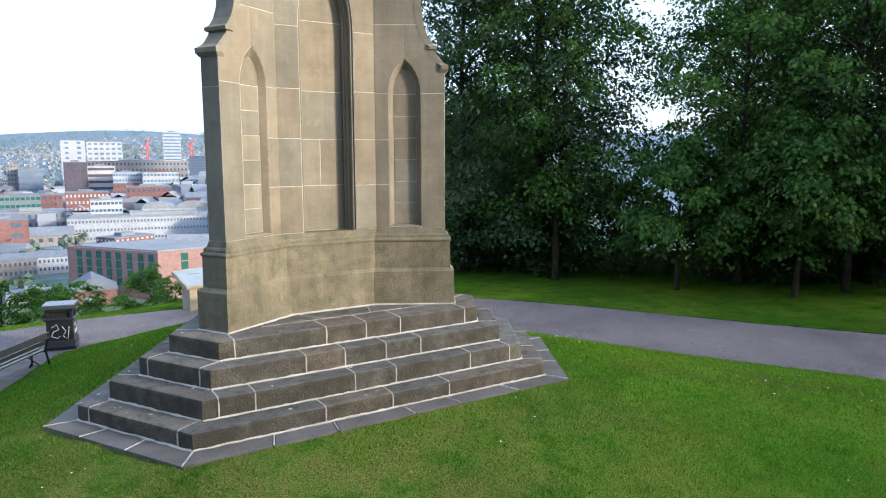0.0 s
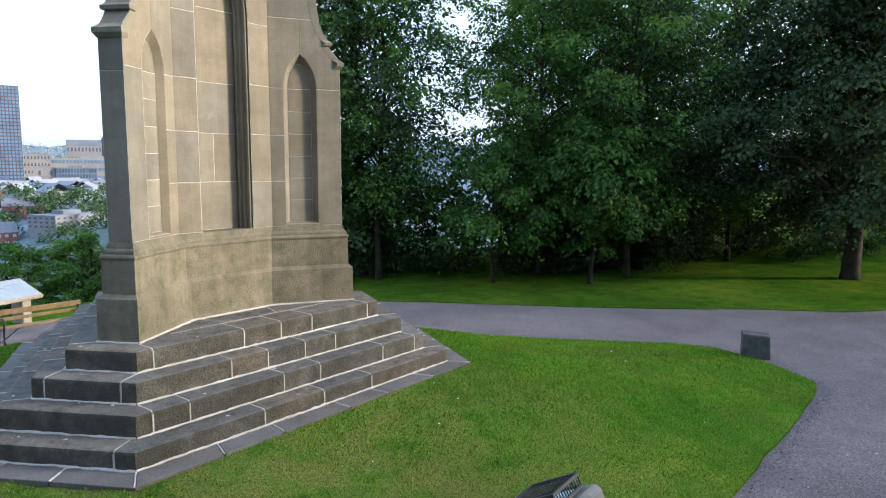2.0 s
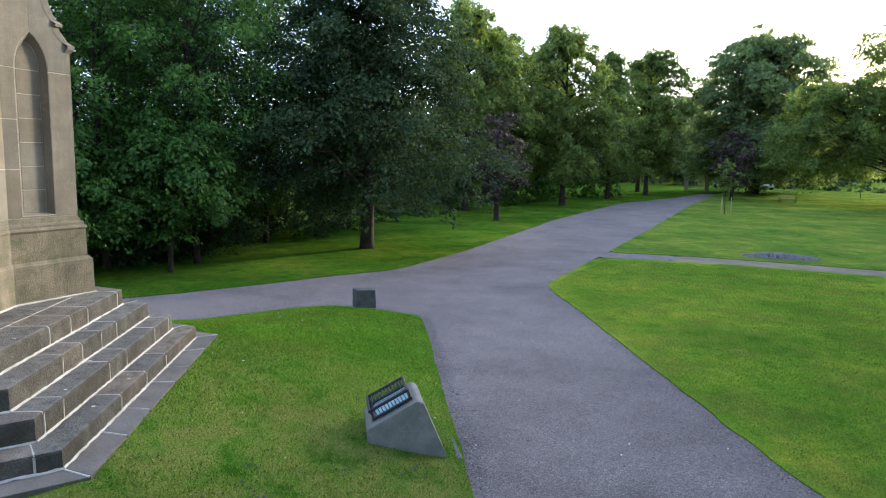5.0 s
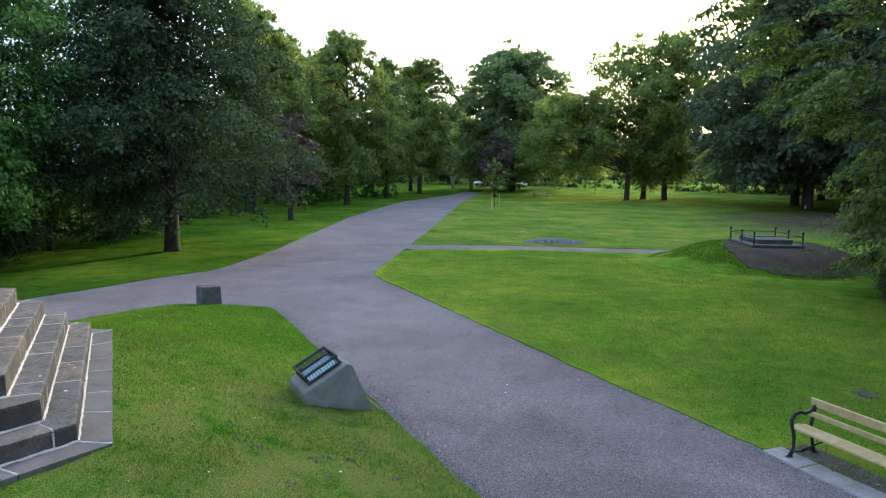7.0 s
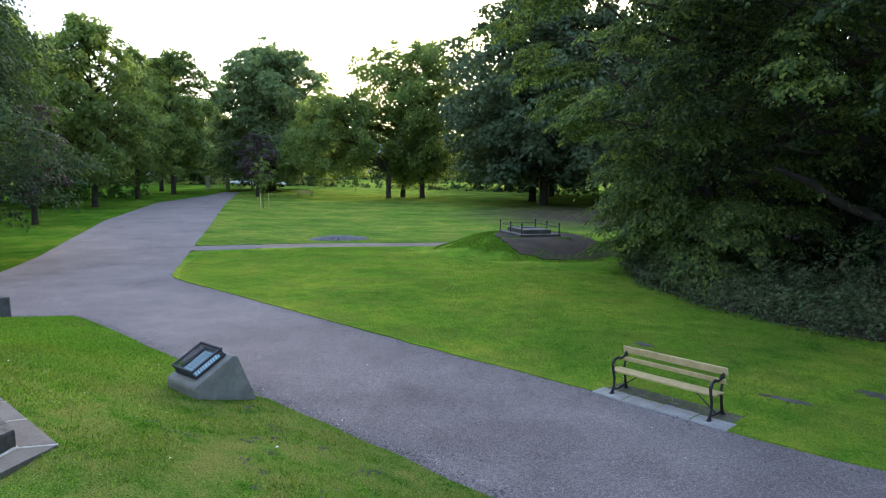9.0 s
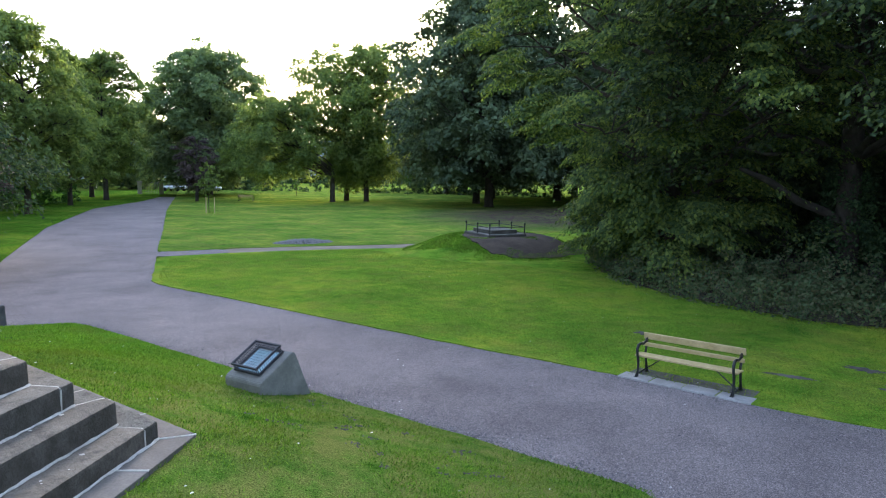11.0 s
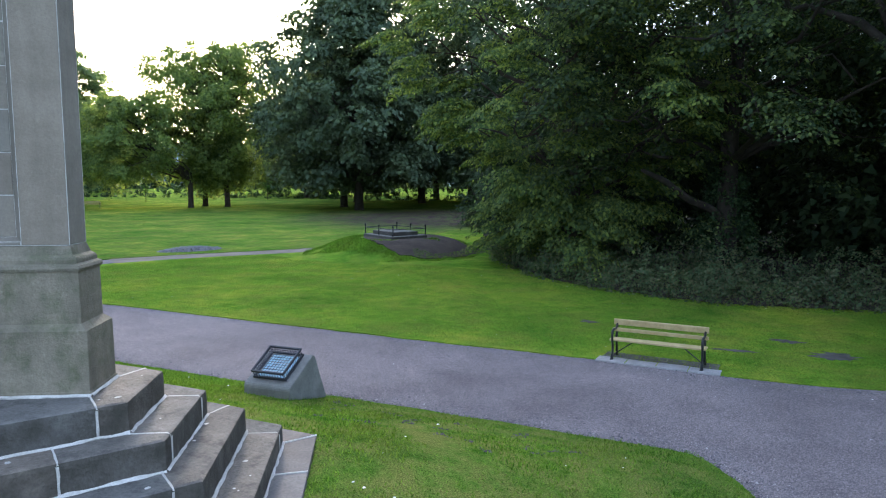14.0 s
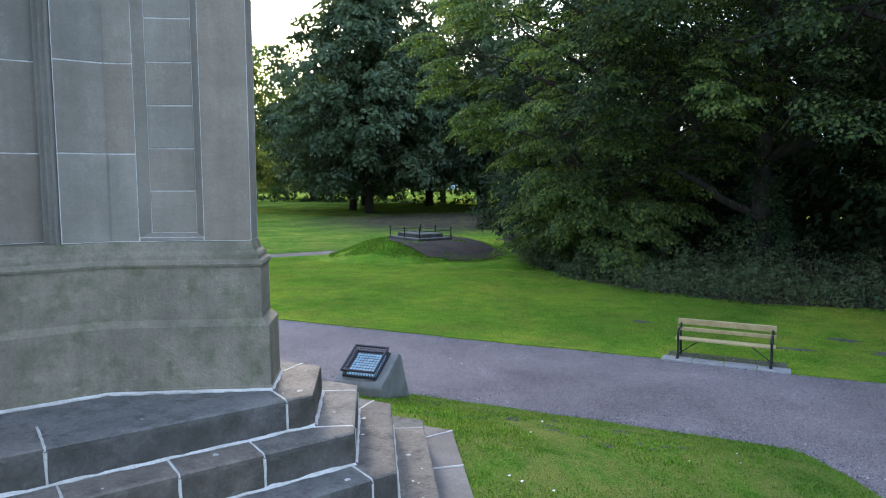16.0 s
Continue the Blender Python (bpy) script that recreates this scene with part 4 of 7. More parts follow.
        for r0_, r1_ in zip(rows_, rows_[1:]):
            for i in range(len(prof) - 1):
                bm.faces.new((r0_[i], r0_[i + 1], r1_[i + 1], r1_[i]))
        bmesh.ops.transform(bm, matrix=C, verts=bm.verts[:])
        part("moulded_jamb", bm, STONE, monument, "deeply moulded stone jamb of a tall recess", True)
link_mesh("corner_seam", poly_mesh("corner_seam", kv, kf), STONE, monument, "tight stone seams in the inner corners")["kind"] = "stuff"
link_mesh("joint_mortar", poly_mesh("joint_mortar", jv, jf), JOINT, monument, "pale lime mortar joints")["kind"] = "stuff"

# pale splashes on the treads
gen = np.random.default_rng(15)
cv, cl = [], []
for i in range(46):
    lev = gen.integers(1, 5)
    side = (4, 4, 4, 5, 0)[gen.integers(0, 5)]
    hx = hexagon(R1 - TREAD * (lev - 1), S1 - TREAD * (lev - 1))
    a_, b_ = Vector(hx[side]), Vector(hx[(side + 1) % 6])
    q = a_.lerp(b_, gen.random())
    q = q - q.normalized() * gen.uniform(0.06, 0.3)
    z = Z1 + RISER * (lev - 1) + 0.004
    rr = gen.uniform(0.008, 0.03)
    k = len(cv)
    cv += [(q.x + math.cos(t * math.tau / 7) * rr * gen.uniform(0.6, 1.3), q.y + math.sin(t * math.tau / 7) * rr * gen.uniform(0.6, 1.3), z) for t in range(7)]
    cl += [k + j for j in range(7)]
ob = link_mesh("white_splashes", raw_mesh("white_splashes", cv, cl, 7), MORTAR, steps, "small white splashes on the treads")
ob["kind"] = "stuff"


# ---- trees ----
LEAF_DARK = leaf_material("leaf_dark", [(0.027, 0.056, 0.03), (0.05, 0.096, 0.05), (0.086, 0.142, 0.068)], 0.32)
LEAF_MID = leaf_material("leaf_mid", [(0.032, 0.086, 0.028), (0.06, 0.142, 0.04), (0.108, 0.215, 0.052)], 0.42)
LEAF_LIGHT = leaf_material("leaf_light", [(0.11, 0.165, 0.062), (0.165, 0.235, 0.085), (0.23, 0.3, 0.105)], 0.6)
LEAF_BLUE = leaf_material("leaf_bluegreen", [(0.055, 0.085, 0.052), (0.085, 0.125, 0.078), (0.125, 0.17, 0.105)], 0.42)
LEAF_RED = leaf_material("leaf_copper", [(0.048, 0.036, 0.046), (0.075, 0.055, 0.066), (0.11, 0.082, 0.088)], 0.25)
# greens of the distant park trees, lightened to carry the haze
LEAF_PARK = leaf_material("leaf_park", [(0.115, 0.17, 0.1), (0.165, 0.235, 0.13), (0.225, 0.3, 0.16)], 0.6)
# paler, bluer leaf of the far woods, distance haze put into its colour
LEAF_HAZE = leaf_material("leaf_haze", [(0.085, 0.135, 0.13), (0.115, 0.17, 0.165), (0.15, 0.21, 0.2)], 0.3)
# brighter, yellower copy of the maple leaf, sunlight put into its colour
LEAF_MAPLE_LIT = leaf_material("leaf_maple_lit", [(0.055, 0.098, 0.045), (0.105, 0.168, 0.062), (0.25, 0.31, 0.085)], 0.5)
# darkened leaf for the maple canopy and undergrowth, deep shade put into the colour
LEAF_DEEP_SHADE = leaf_material("leaf_deep_shade", [(0.018, 0.034, 0.018), (0.032, 0.056, 0.028), (0.055, 0.085, 0.04)], 0.3)
LEAF_MAPLE = leaf_material("leaf_maple", [(0.03, 0.054, 0.03), (0.055, 0.09, 0.042), (0.13, 0.175, 0.06)], 0.42)
LEAF_SLOPE = leaf_material("leaf_slope", [(0.06, 0.15, 0.045), (0.11, 0.23, 0.06), (0.18, 0.32, 0.08)], 0.5)
LEAF_SHADE = leaf_material("leaf_shade", [(0.021, 0.04, 0.025), (0.037, 0.067, 0.039), (0.062, 0.1, 0.054)], 0.3, 0.95)
WEED = leaf_material("weed_leaf", [(0.065, 0.115, 0.065), (0.115, 0.165, 0.092), (0.17, 0.17, 0.11)], 0.35, 0.85)


def leaf_faces(pos, nrm, tip, sz, gen, kind):
    """Vertices and face size for many leaves: 'tri', folded 'kite' or five-lobed 'lobed'."""
    nrm = nrm / (np.linalg.norm(nrm, axis=1, keepdims=True) + 1e-9)
    t = tip - nrm * (tip * nrm).sum(1, keepdims=True)
    t /= np.linalg.norm(t, axis=1, keepdims=True) + 1e-9
    s = np.cross(nrm, t)
    outline = {"tri": [(-0.45, 0.42, 0), (-0.45, -0.42, 0), (0.6, 0, -0.1)],
               "kite": [(-0.5, 0, 0), (0.0, 0.36, -0.09), (0.55, 0, -0.14), (0.0, -0.36, -0.09)],
               "lobed": [(-0.45, 0, 0), (-0.2, 0.46, -0.1), (0.04, 0.2, -0.02), (0.58, 0, -0.16), (0.04, -0.2, -0.02), (-0.2, -0.46, -0.1)]}[kind]
    v = np.empty((len(pos), len(outline), 3))
    sz = sz[:, None]
    for i, (u, w, d) in enumerate(outline):
        v[:, i] = pos + (t * u + s * w + nrm * d) * sz
    return v.reshape(-1, 3), len(outline)


def leaf_cloud(name, centres, radii, counts, size, gen, mat, droop=0.35, flat=0.55, kind="kite"):
    """Loose round clumps of small leaves, for weeds, hedges and far woods."""
    cs, rs = np.repeat(centres, counts, axis=0), np.repeat(radii, counts)
    n_ = len(cs)
    d = gen.normal(size=(n_, 3))
    d /= np.linalg.norm(d, axis=1, keepdims=True) + 1e-9
    rad = rs * gen.random(n_) ** 0.45 * (0.74 + 0.38 * gen.random(n_))
    pos = cs + d * rad[:, None] * np.array([1, 1, flat])
    nrm = d * 0.7 + gen.normal(size=(n_, 3)) * 0.55 + np.array([0, 0, 0.75])
    tip = np.cross(nrm, gen.normal(size=(n_, 3))) - np.array([0, 0, droop])
    v, k = leaf_faces(pos, nrm, tip, size * (0.65 + 0.7 * gen.random(n_)), gen, kind)
    me = raw_mesh(name, v, np.arange(n_ * k), k)
    me.materials.append(mat)
    return me


def spray_cloud(name, centres, radii, ways, leaves, size, gen, mat, thick=0.22, droop=0.5, kind="kite", spread=0.5):
    """Drooping tiers of leaves: each spray is a thin, ragged, domed plate that hangs outwards along its way."""
    w = radii ** 2
    counts = np.maximum(4, (leaves * w / w.sum()).astype(int))
    cs, rs, ws = np.repeat(centres, counts, axis=0), np.repeat(radii, counts), np.repeat(ways, counts, axis=0)
    n_ = len(cs)
    a = gen.random(n_) * math.tau
    # five fingers give each spray a broken rim
    phase = np.repeat(gen.random(len(centres)) * math.tau, counts)
    r = np.sqrt(gen.random(n_)) * (1 + 0.22 * np.sin(5 * a + phase)) * (1 + 0.12 * gen.normal(size=n_))
    across = np.stack([-ws[:, 1], ws[:, 0], np.zeros(n_)], 1)
    u, v = np.cos(a) * r * 1.25, np.sin(a) * r * 0.9
    flat = ws * u[:, None] + across * v[:, None]
    lift = thick * gen.normal(size=n_) * 0.6 - droop * r ** 2 * 0.5 - droop * 0.45 * u
    pos = cs + (flat + np.array([0, 0, 1.0]) * lift[:, None]) * rs[:, None]
    nrm = np.array([0, 0, 0.9]) + flat * droop * 1.3 + ws * 0.2 + gen.normal(size=(n_, 3)) * spread
    tip = flat * 0.8 + ws * 0.4 + np.array([0, 0, -0.45]) + gen.normal(size=(n_, 3)) * 0.5
    vv, k = leaf_faces(pos, nrm, tip, size * (0.6 + 0.75 * gen.random(n_)), gen, kind)
    me = raw_mesh(name, vv, np.arange(n_ * k), k)
    me.materials.append(mat)
    return me


def crown_profile(shape, h):
    """Half-width of the crown at height h (0 foot of the crown, 1 top), as a share of the widest."""
    if shape == "round":
        return math.sin(math.pi * min(1, h * 0.92 + 0.07)) ** 0.55
    if shape == "dome":
        return (1 - max(0, (h - 0.3) / 0.7) ** 2.2) ** 0.6 * min(1, 0.72 + h)
    if shape == "brow":
        k = min(1, max(0, (h - 0.18) / 0.26))
        return (0.5 + 0.5 * k * k * (3 - 2 * k)) * (1 - max(0, (h - 0.5) / 0.5) ** 2.2) ** 0.6
    if shape == "bell":
        return (1 - h) ** 0.66 * min(1, 0.8 + h * 2)
    if shape == "cone":
        return (1 - h) ** 0.75 * min(1, h * 6 + 0.35)
    if shape == "fan":
        return min(1, 0.35 + 1.3 * h) * (1 - max(0, (h - 0.55) / 0.45) ** 2.4) ** 0.6
    return math.sin(math.pi * (h * 0.8 + 0.19)) ** 0.5


def make_tree(name, height, width, bare, leaves, leaf, mat, seed, shape="round", trunk=0.3, boughs=34, lean=0.0, gaps=0.0, label="", low=1.0, bough=0.17, kind="kite", rough=0.3,
              tiers=9, thick=0.24, droop=0.5, aside=(0, 0), core=0.12, ivy=0.0, sweep=None, spread=0.5):
    """A tree as an Empty at its foot: a forked trunk with limbs, and a crown of boughs, each of several drooping leafy tiers."""
    gen = np.random.default_rng(seed)
    r = random.Random(seed)
    side = Vector((*aside, 0))
    top = Vector((lean * height * 0.3, 0, height * 0.93)) + side
    bm = bmesh.new()
    stem = [Vector((0, 0, -0.3)), Vector((0.02, 0, 0.25)), Vector((r.uniform(-.1, .1), r.uniform(-.1, .1), bare)), Vector((lean * height * 0.15 + r.uniform(-.3, .3), r.uniform(-.3, .3), height * 0.55)) + side * 0.6, top]
    tube_bm(bm, stem, [trunk * 1.5, trunk * 1.05, trunk * 0.85, trunk * 0.5, 0.03], 10)
    foot = bare * low
    ch = height - foot

    def reach(a, h):
        wob = 1 + rough * noise.noise((math.cos(a) * 1.6 + seed, math.sin(a) * 1.6, h * 4)) * 1.6
        return width / 2 * crown_profile(shape, h) * wob

    def shift(h):
        return Vector((lean * height * 0.25 * h, 0, 0)) + side

    centres, radii, ways, tips = [], [], [], []
    for i in range(boughs):
        h = (i + r.random()) / boughs
        h = 0.03 + 0.93 * h ** 0.92
        a = i * 2.39996 + r.uniform(-0.5, 0.5)
        br = width * bough * r.uniform(0.75, 1.25) * (1.0 - 0.3 * h)
        rad = max(0.0, reach(a, h) * r.uniform(0.78, 1.0) - br * 0.5)
        if gaps and noise.noise((math.cos(a) * 2.2 + seed * 3, math.sin(a) * 2.2, h * 6)) > 0.5 - gaps:
            continue
        c = Vector((math.cos(a) * rad, math.sin(a) * rad, foot + ch * h)) + shift(h)
        tips.append(c)
        out = Vector((math.cos(a), math.sin(a), 0))
        for k in range(tiers):
            d = Vector((r.gauss(0, 1), r.gauss(0, 1), r.gauss(0, 0.8))).normalized() + out * 0.45 + Vector((0, 0, 0.15))
            q = c + Vector((d.x, d.y, d.z * 0.8)) * br * r.uniform(0.3, 0.8)
            way = (out * 1.2 + Vector((d.x, d.y, 0)) + Vector((r.gauss(0, 0.3), r.gauss(0, 0.3), 0))).normalized()
            centres.append(q)
            radii.append(br * r.uniform(0.34, 0.6))
            ways.append(way)
        # smaller tiers back along the limb fill the crown
        for k in range(int(tiers * core * 4)):
            t = r.uniform(0.25, 0.75)
            q = (Vector((0, 0, c.z - 0.8)) + shift(h)).lerp(c, t) + Vector((r.gauss(0, 0.4), r.gauss(0, 0.4), r.gauss(0, 0.35))) * br
            centres.append(q)
            radii.append(br * r.uniform(0.3, 0.5))
            ways.append(out)
    for c in tips[:: 2 if boughs > 44 else 1]:
        lever = (Vector((c.x, c.y)) - side.to_2d() * 0.7).length
        base_h = max(bare * 0.85, min(c.z - 0.3 - 0.4 * lever, height * 0.8))
        f = base_h / (height * 0.93)
        s = Vector((top.x * f, top.y * f, base_h)) if base_h > bare * 1.2 else Vector((stem[2].x, stem[2].y, base_h))
        j = 0.06 * (c - s).length
        c = s.lerp(c, 0.88)
        ks = [s.lerp(c, t) + Vector((r.uniform(-j, j), r.uniform(-j, j), r.uniform(-j, j) + 0.09 * (c - s).length * math.sin(t * 3.1))) for t in (0.2, 0.4, 0.6, 0.8)]
        tube_bm(bm, [s, *ks, c], [trunk * 0.38 * (1 - 0.5 * f), trunk * 0.3, trunk * 0.22, trunk * 0.15, trunk * 0.09, 0.012], 6, False)
        for t, k in ((0.55, 0), (0.75, 1)):
            e = s.lerp(c, t) + Vector((0, 0, 0.05 * (c - s).length))
            g = e + Vector((r.gauss(0, 1), r.gauss(0, 1), r.uniform(0.1, 0.8))).normalized() * (c - s).length * 0.28
            tube_bm(bm, [e, e.lerp(g, 0.5) + Vector((0, 0, j)), g], [trunk * 0.13, trunk * 0.08, 0.01], 4, False)
    if sweep:
        tube_bm(bm, [Vector(p_) for p_ in sweep], [trunk * 0.42, trunk * 0.4, trunk * 0.36, trunk * 0.3, trunk * 0.16], 8, False)
    me = spray_cloud("crown", np.array([tuple(c) for c in centres]), np.array(radii), np.array([tuple(c) for c in ways]), leaves, leaf, gen, mat, thick, droop, kind, spread)
    tree = thing(name, Matrix(), label, "tree")
    part("trunk", bm, BARK, tree, "", True)
    link_mesh("crown", me, None, tree)
    if ivy:
        zs = gen.uniform(0.1, ivy, 60)
        aa = gen.uniform(0, math.tau, 60)
        rr = trunk * 1.3 + 0.45 * (1 - zs / ivy) + 0.1
        ci = np.stack([np.cos(aa) * rr, np.sin(aa) * rr, zs], 1)
        link_mesh("ivy", leaf_cloud("ivy", ci, np.full(60, 0.42), np.full(60, 70), 0.12, gen, LEAF_DARK, 0.5, 1.0), None, tree, "dark ivy clothing the trunk")
    return tree


def stand(tree, spots, group=""):
    """Set the first tree at the first spot and copies at the others: (x, y, turn, scale)."""
    if group:
        tree["group"] = group
    done = []
    for i, (x, y, turn, sc) in enumerate(spots):
        m = pose(x, y, land_at(x, y), 0, 0, turn)
        if i == 0:
            tree.scale = (sc, sc, sc)
            ob = tree
            ob.matrix_basis = m @ Matrix.Diagonal((sc, sc, sc, 1))
        else:
            ob = copy_thing(tree, m)
            ob.scale = (sc, sc, sc)
        done.append(ob)
    return done


# the wood beside the path
wood_a = make_tree("woodland_tree", 15.5, 8.6, 1.2, 24000, 0.155, LEAF_DARK, 11, "round", 0.2, 50, 0, 0.0, "tall dark-leaved woodland tree at the edge of the path", 0.3, 0.15, core=0.3, thick=0.4)
stand(wood_a, [(15.5, 23.4, 200, 0.92), (17.7, 21.2, 130, 1.1), (29.5, 15.8, 250, 0.95), (36.5, 11.5, 70, 0.95), (44, 9, 20, 0.95), (52, 5, 200, 0.95), (19.5, 26.8, 210, 1.0), (21.8, 26.6, 300, 0.95), (33, 21.0, 30, 0.95), (38.5, 17.5, 110, 1.0), (26.5, 13.2, 330, 0.8)], "trees of the wood")
wood_b = make_tree("woodland_tree", 14, 7.6, 2.6, 20000, 0.145, LEAF_MID, 23, "round", 0.13, 42, 0, 0.0, "slender woodland tree with open green crown", 0.8, 0.15, droop=0.7, core=0.35, thick=0.3)
stand(wood_b, [(17.2, 19.8, 0, 1.0), (22.3, 15.6, 90, 1.0), (29.0, 20.5, 60, 1.1), (24.0, 12.6, 90, 1.05), (31.5, 11.0, 200, 1.0), (27.0, 17.0, 40, 1.1), (40.5, 7.0, 300, 0.9), (34.0, 15.0, 160, 1.05)], "trees of the wood")
shrub = make_tree("shrub", 3.6, 4.2, 0.3, 3800, 0.17, LEAF_DARK, 31, "dome", 0.06, 18, 0, 0.0, "dense dark green undergrowth shrub", 0.2, 0.2)
stand(shrub, [(16.6, 24.0, 0, 0.8), (18.6, 21.4, 60, 0.75), (20.6, 19.2, 120, 0.7), (22.6, 16.6, 200, 0.7), (24.2, 14.4, 10, 0.75), (19.4, 23.0, 40, 1.0), (21.4, 20.8, 90, 1.0), (23.6, 18.4, 150, 1.0), (25.4, 16.0, 210, 0.95), (27.6, 14.6, 250, 0.9), (17.4, 25.4, 300, 1.0), (26.4, 13.4, 80, 0.7), (31.0, 12.4, 140, 0.7), (34.5, 8.6, 33, 0.8), (38.5, 7.0, 77, 0.75), (44, 4.8, 160, 0.7), (50, 1.8, 10, 0.7),
              (28.0, 14.5, 20, 0.8), (33, 12.5, 220, 1.0), (56, -1.5, 220, 0.7), (14.2, 26.0, 220, 1.0), (24.0, 16.0, 70, 0.8)], "undergrowth shrubs")
bushy = make_tree("hazel_bush", 5.8, 6.0, 1.9, 13000, 0.16, LEAF_MID, 37, "dome", 0.09, 26, 0, 0.0, "bright green bushy hazel at the wood's edge", 1.0, 0.16, droop=0.85)
stand(bushy, [(21.6, 13.0, 0, 1.0), (19.4, 15.9, 140, 0.9)], "hazel bushes")

# trees along the path
big = make_tree("sycamore_tree", 16.2, 15.6, 3.1, 100000, 0.17, LEAF_SHADE, 41, "bell", 0.34, 96, 0, 0.0, "broad dark sycamore on the grass beside the path", 0.86, 0.115, rough=0.2, tiers=8, thick=0.3, droop=0.6, core=0.3)
stand(big, [(29.3, 5.6, 40, 1.0)])
copper = make_tree("copper_tree", 8.0, 5.4, 2.2, 7000, 0.2, LEAF_RED, 43, "round", 0.2, 24, 0, 0.0, "small copper-leaved tree on the verge", 0.9)
stand(copper, [(45.4, -3.8, 0, 1.0), (71.1, -36.0, 90, 1.0)], "copper trees")
lime = make_tree("lime_tree", 17, 9.6, 2.8, 26000, 0.3, LEAF_LIGHT, 47, "round", 0.28, 44, 0, 0.0, "tall green lime tree beside the avenue", 0.9, 0.15, "tri", rough=0.35, droop=0.7, core=0.35, thick=0.4)
stand(lime, [(61.5, -13.2, 0, 1.03), (81, -29.6, 120, 1.1), (76, -14, 200, 1.05), (90, -32, 60, 1.1), (66, -6, 80, 1.05), (54.6, -2.6, 30, 1.06), (72, -8, 140, 1.1)], "trees along the avenue")
hornbeam = make_tree("hornbeam_tree", 17, 10.5, 2.6, 30000, 0.27, LEAF_LIGHT, 49, "bell", 0.26, 50, 0, 0.0, "pale green conical hornbeam beside the avenue", 0.9, 0.13, "tri", rough=0.25, droop=0.7, core=0.35, thick=0.4)
stand(hornbeam, [(72.6, -21.6, 0, 1.0)])
plane = make_tree("plane_tree", 22.5, 23.5, 3.0, 60000, 0.48, LEAF_PARK, 53, "dome", 0.5, 90, 0, 0.0, "great domed tree at the end of the lawn", 0.5, 0.11, "tri", rough=0.2, tiers=8, thick=0.35, droop=0.55, core=0.4)
stand(plane, [(85.5, -47.2, 0, 0.97)])
plane2 = make_tree("plane_tree", 22.5, 20.5, 3.6, 14000, 0.85, LEAF_PARK, 54, "round", 0.5, 60, 0, 0.0, "tall round-headed tree beyond the lawn", 0.4, 0.12, "tri", rough=0.25, thick=0.4, core=0.4)
stand(plane2, [(108, -68, 80, 0.72), (118, -52, 190, 0.72), (118, -84, 20, 0.75), (46, -118, 20, 0.85), (82, -90, 150, 0.6), (71, -90, 250, 0.58), (60, -94, 10, 0.62)], "great trees round the lawn")
ash = make_tree("ash_tree", 20.5, 18, 3.4, 40000, 0.3, LEAF_LIGHT, 59, "fan", 0.34, 70, 0, 0.0, "spreading light-green ash tree on the lawn", 0.8, 0.11, "tri", rough=0.35, droop=0.75, core=0.42, thick=0.4)
stand(ash, [(60.4, -51.2, 110, 0.95), (57.2, -51.6, 230, 1.0)], "ash trees on the lawn")
low_ash = make_tree("ash_tree", 13, 15, 4.0, 34000, 0.27, LEAF_LIGHT, 60, "dome", 0.32, 50, 0, 0.0, "low spreading ash with one drooping pale green side", 0.85, 0.12, "tri", rough=0.3, droop=0.6, core=0.3, thick=0.35, aside=(4.4, 5.4))
stand(low_ash, [(59.2, -47.6, 0, 1.0)])
chestnut = make_tree("chestnut_tree", 26, 23, 3.6, 90000, 0.42, LEAF_BLUE, 61, "dome", 0.5, 130, 0, 0.0, "huge blue-green chestnut tree on the lawn", 0.75, 0.105, rough=0.25, tiers=8, thick=0.3, droop=0.65, core=0.35)
stand(chestnut, [(38.6, -52.4, 60, 1.0)])
chestnut2 = make_tree("chestnut_tree", 21, 18, 3.4, 30000, 0.4, LEAF_BLUE, 62, "round", 0.5, 50, 0, 0.0, "great dark chestnut tree at the back of the lawn", 0.8, 0.13, "tri", thick=0.4, droop=0.6, core=0.35)
# (40, -71) and (35, -92) are added to block sun from the ground before them
stand(chestnut2, [(44, -57.5, 200, 0.9), (40, -71, 30, 1.05), (35, -92, 150, 1.1), (50, -70, 200, 0.85), (29, -63, 70, 1.25), (31, -78, 100, 1.0), (43, -82, 10, 0.95), (22, -62, 300, 0.95), (66, -80, 120, 0.9)], "great chestnut trees")

# the overhanging trees beside the bench
oak = make_tree("maple_tree", 16, 14.6, 2.0, 180000, 0.135, LEAF_MAPLE_LIT, 67, "brow", 0.36, 96, 0, 0.06, "dense overhanging maple with drooping green boughs", 0.3, 0.115, rough=0.22, tiers=6, thick=0.12, droop=0.6, core=0.08, spread=0.3)
stand(oak, [(4.7, -15.8, 0, 1.0)])
ivied = make_tree("maple_tree", 17, 19, 5.4, 100000, 0.14, LEAF_MAPLE, 69, "dome", 0.4, 66, 0, 0.0, "tall maple with an ivy-clad trunk and a low bare limb", 0.8, 0.12, rough=0.35, thick=0.14, droop=0.6, core=0.1, spread=0.3, ivy=4.2,
                  sweep=[(0.0, 0.0, 2.2), (0.6, 0.5, 2.8), (1.4, 1.2, 3.2), (2.2, 2.0, 3.9), (2.9, 2.9, 4.3)])
stand(ivied, [(-1.6, -15.5, 0, 1.0)])
oak3 = make_tree("maple_tree", 20, 22, 5.8, 120000, 0.098, LEAF_DEEP_SHADE, 68, "dome", 0.45, 70, 0, 0.0, "tall overhanging maple with a high dark canopy", 0.98, 0.12, rough=0.35, thick=0.25, droop=0.7, core=0.2)
stand(oak3, [(-8.8, -9.6, 150, 1.28)])
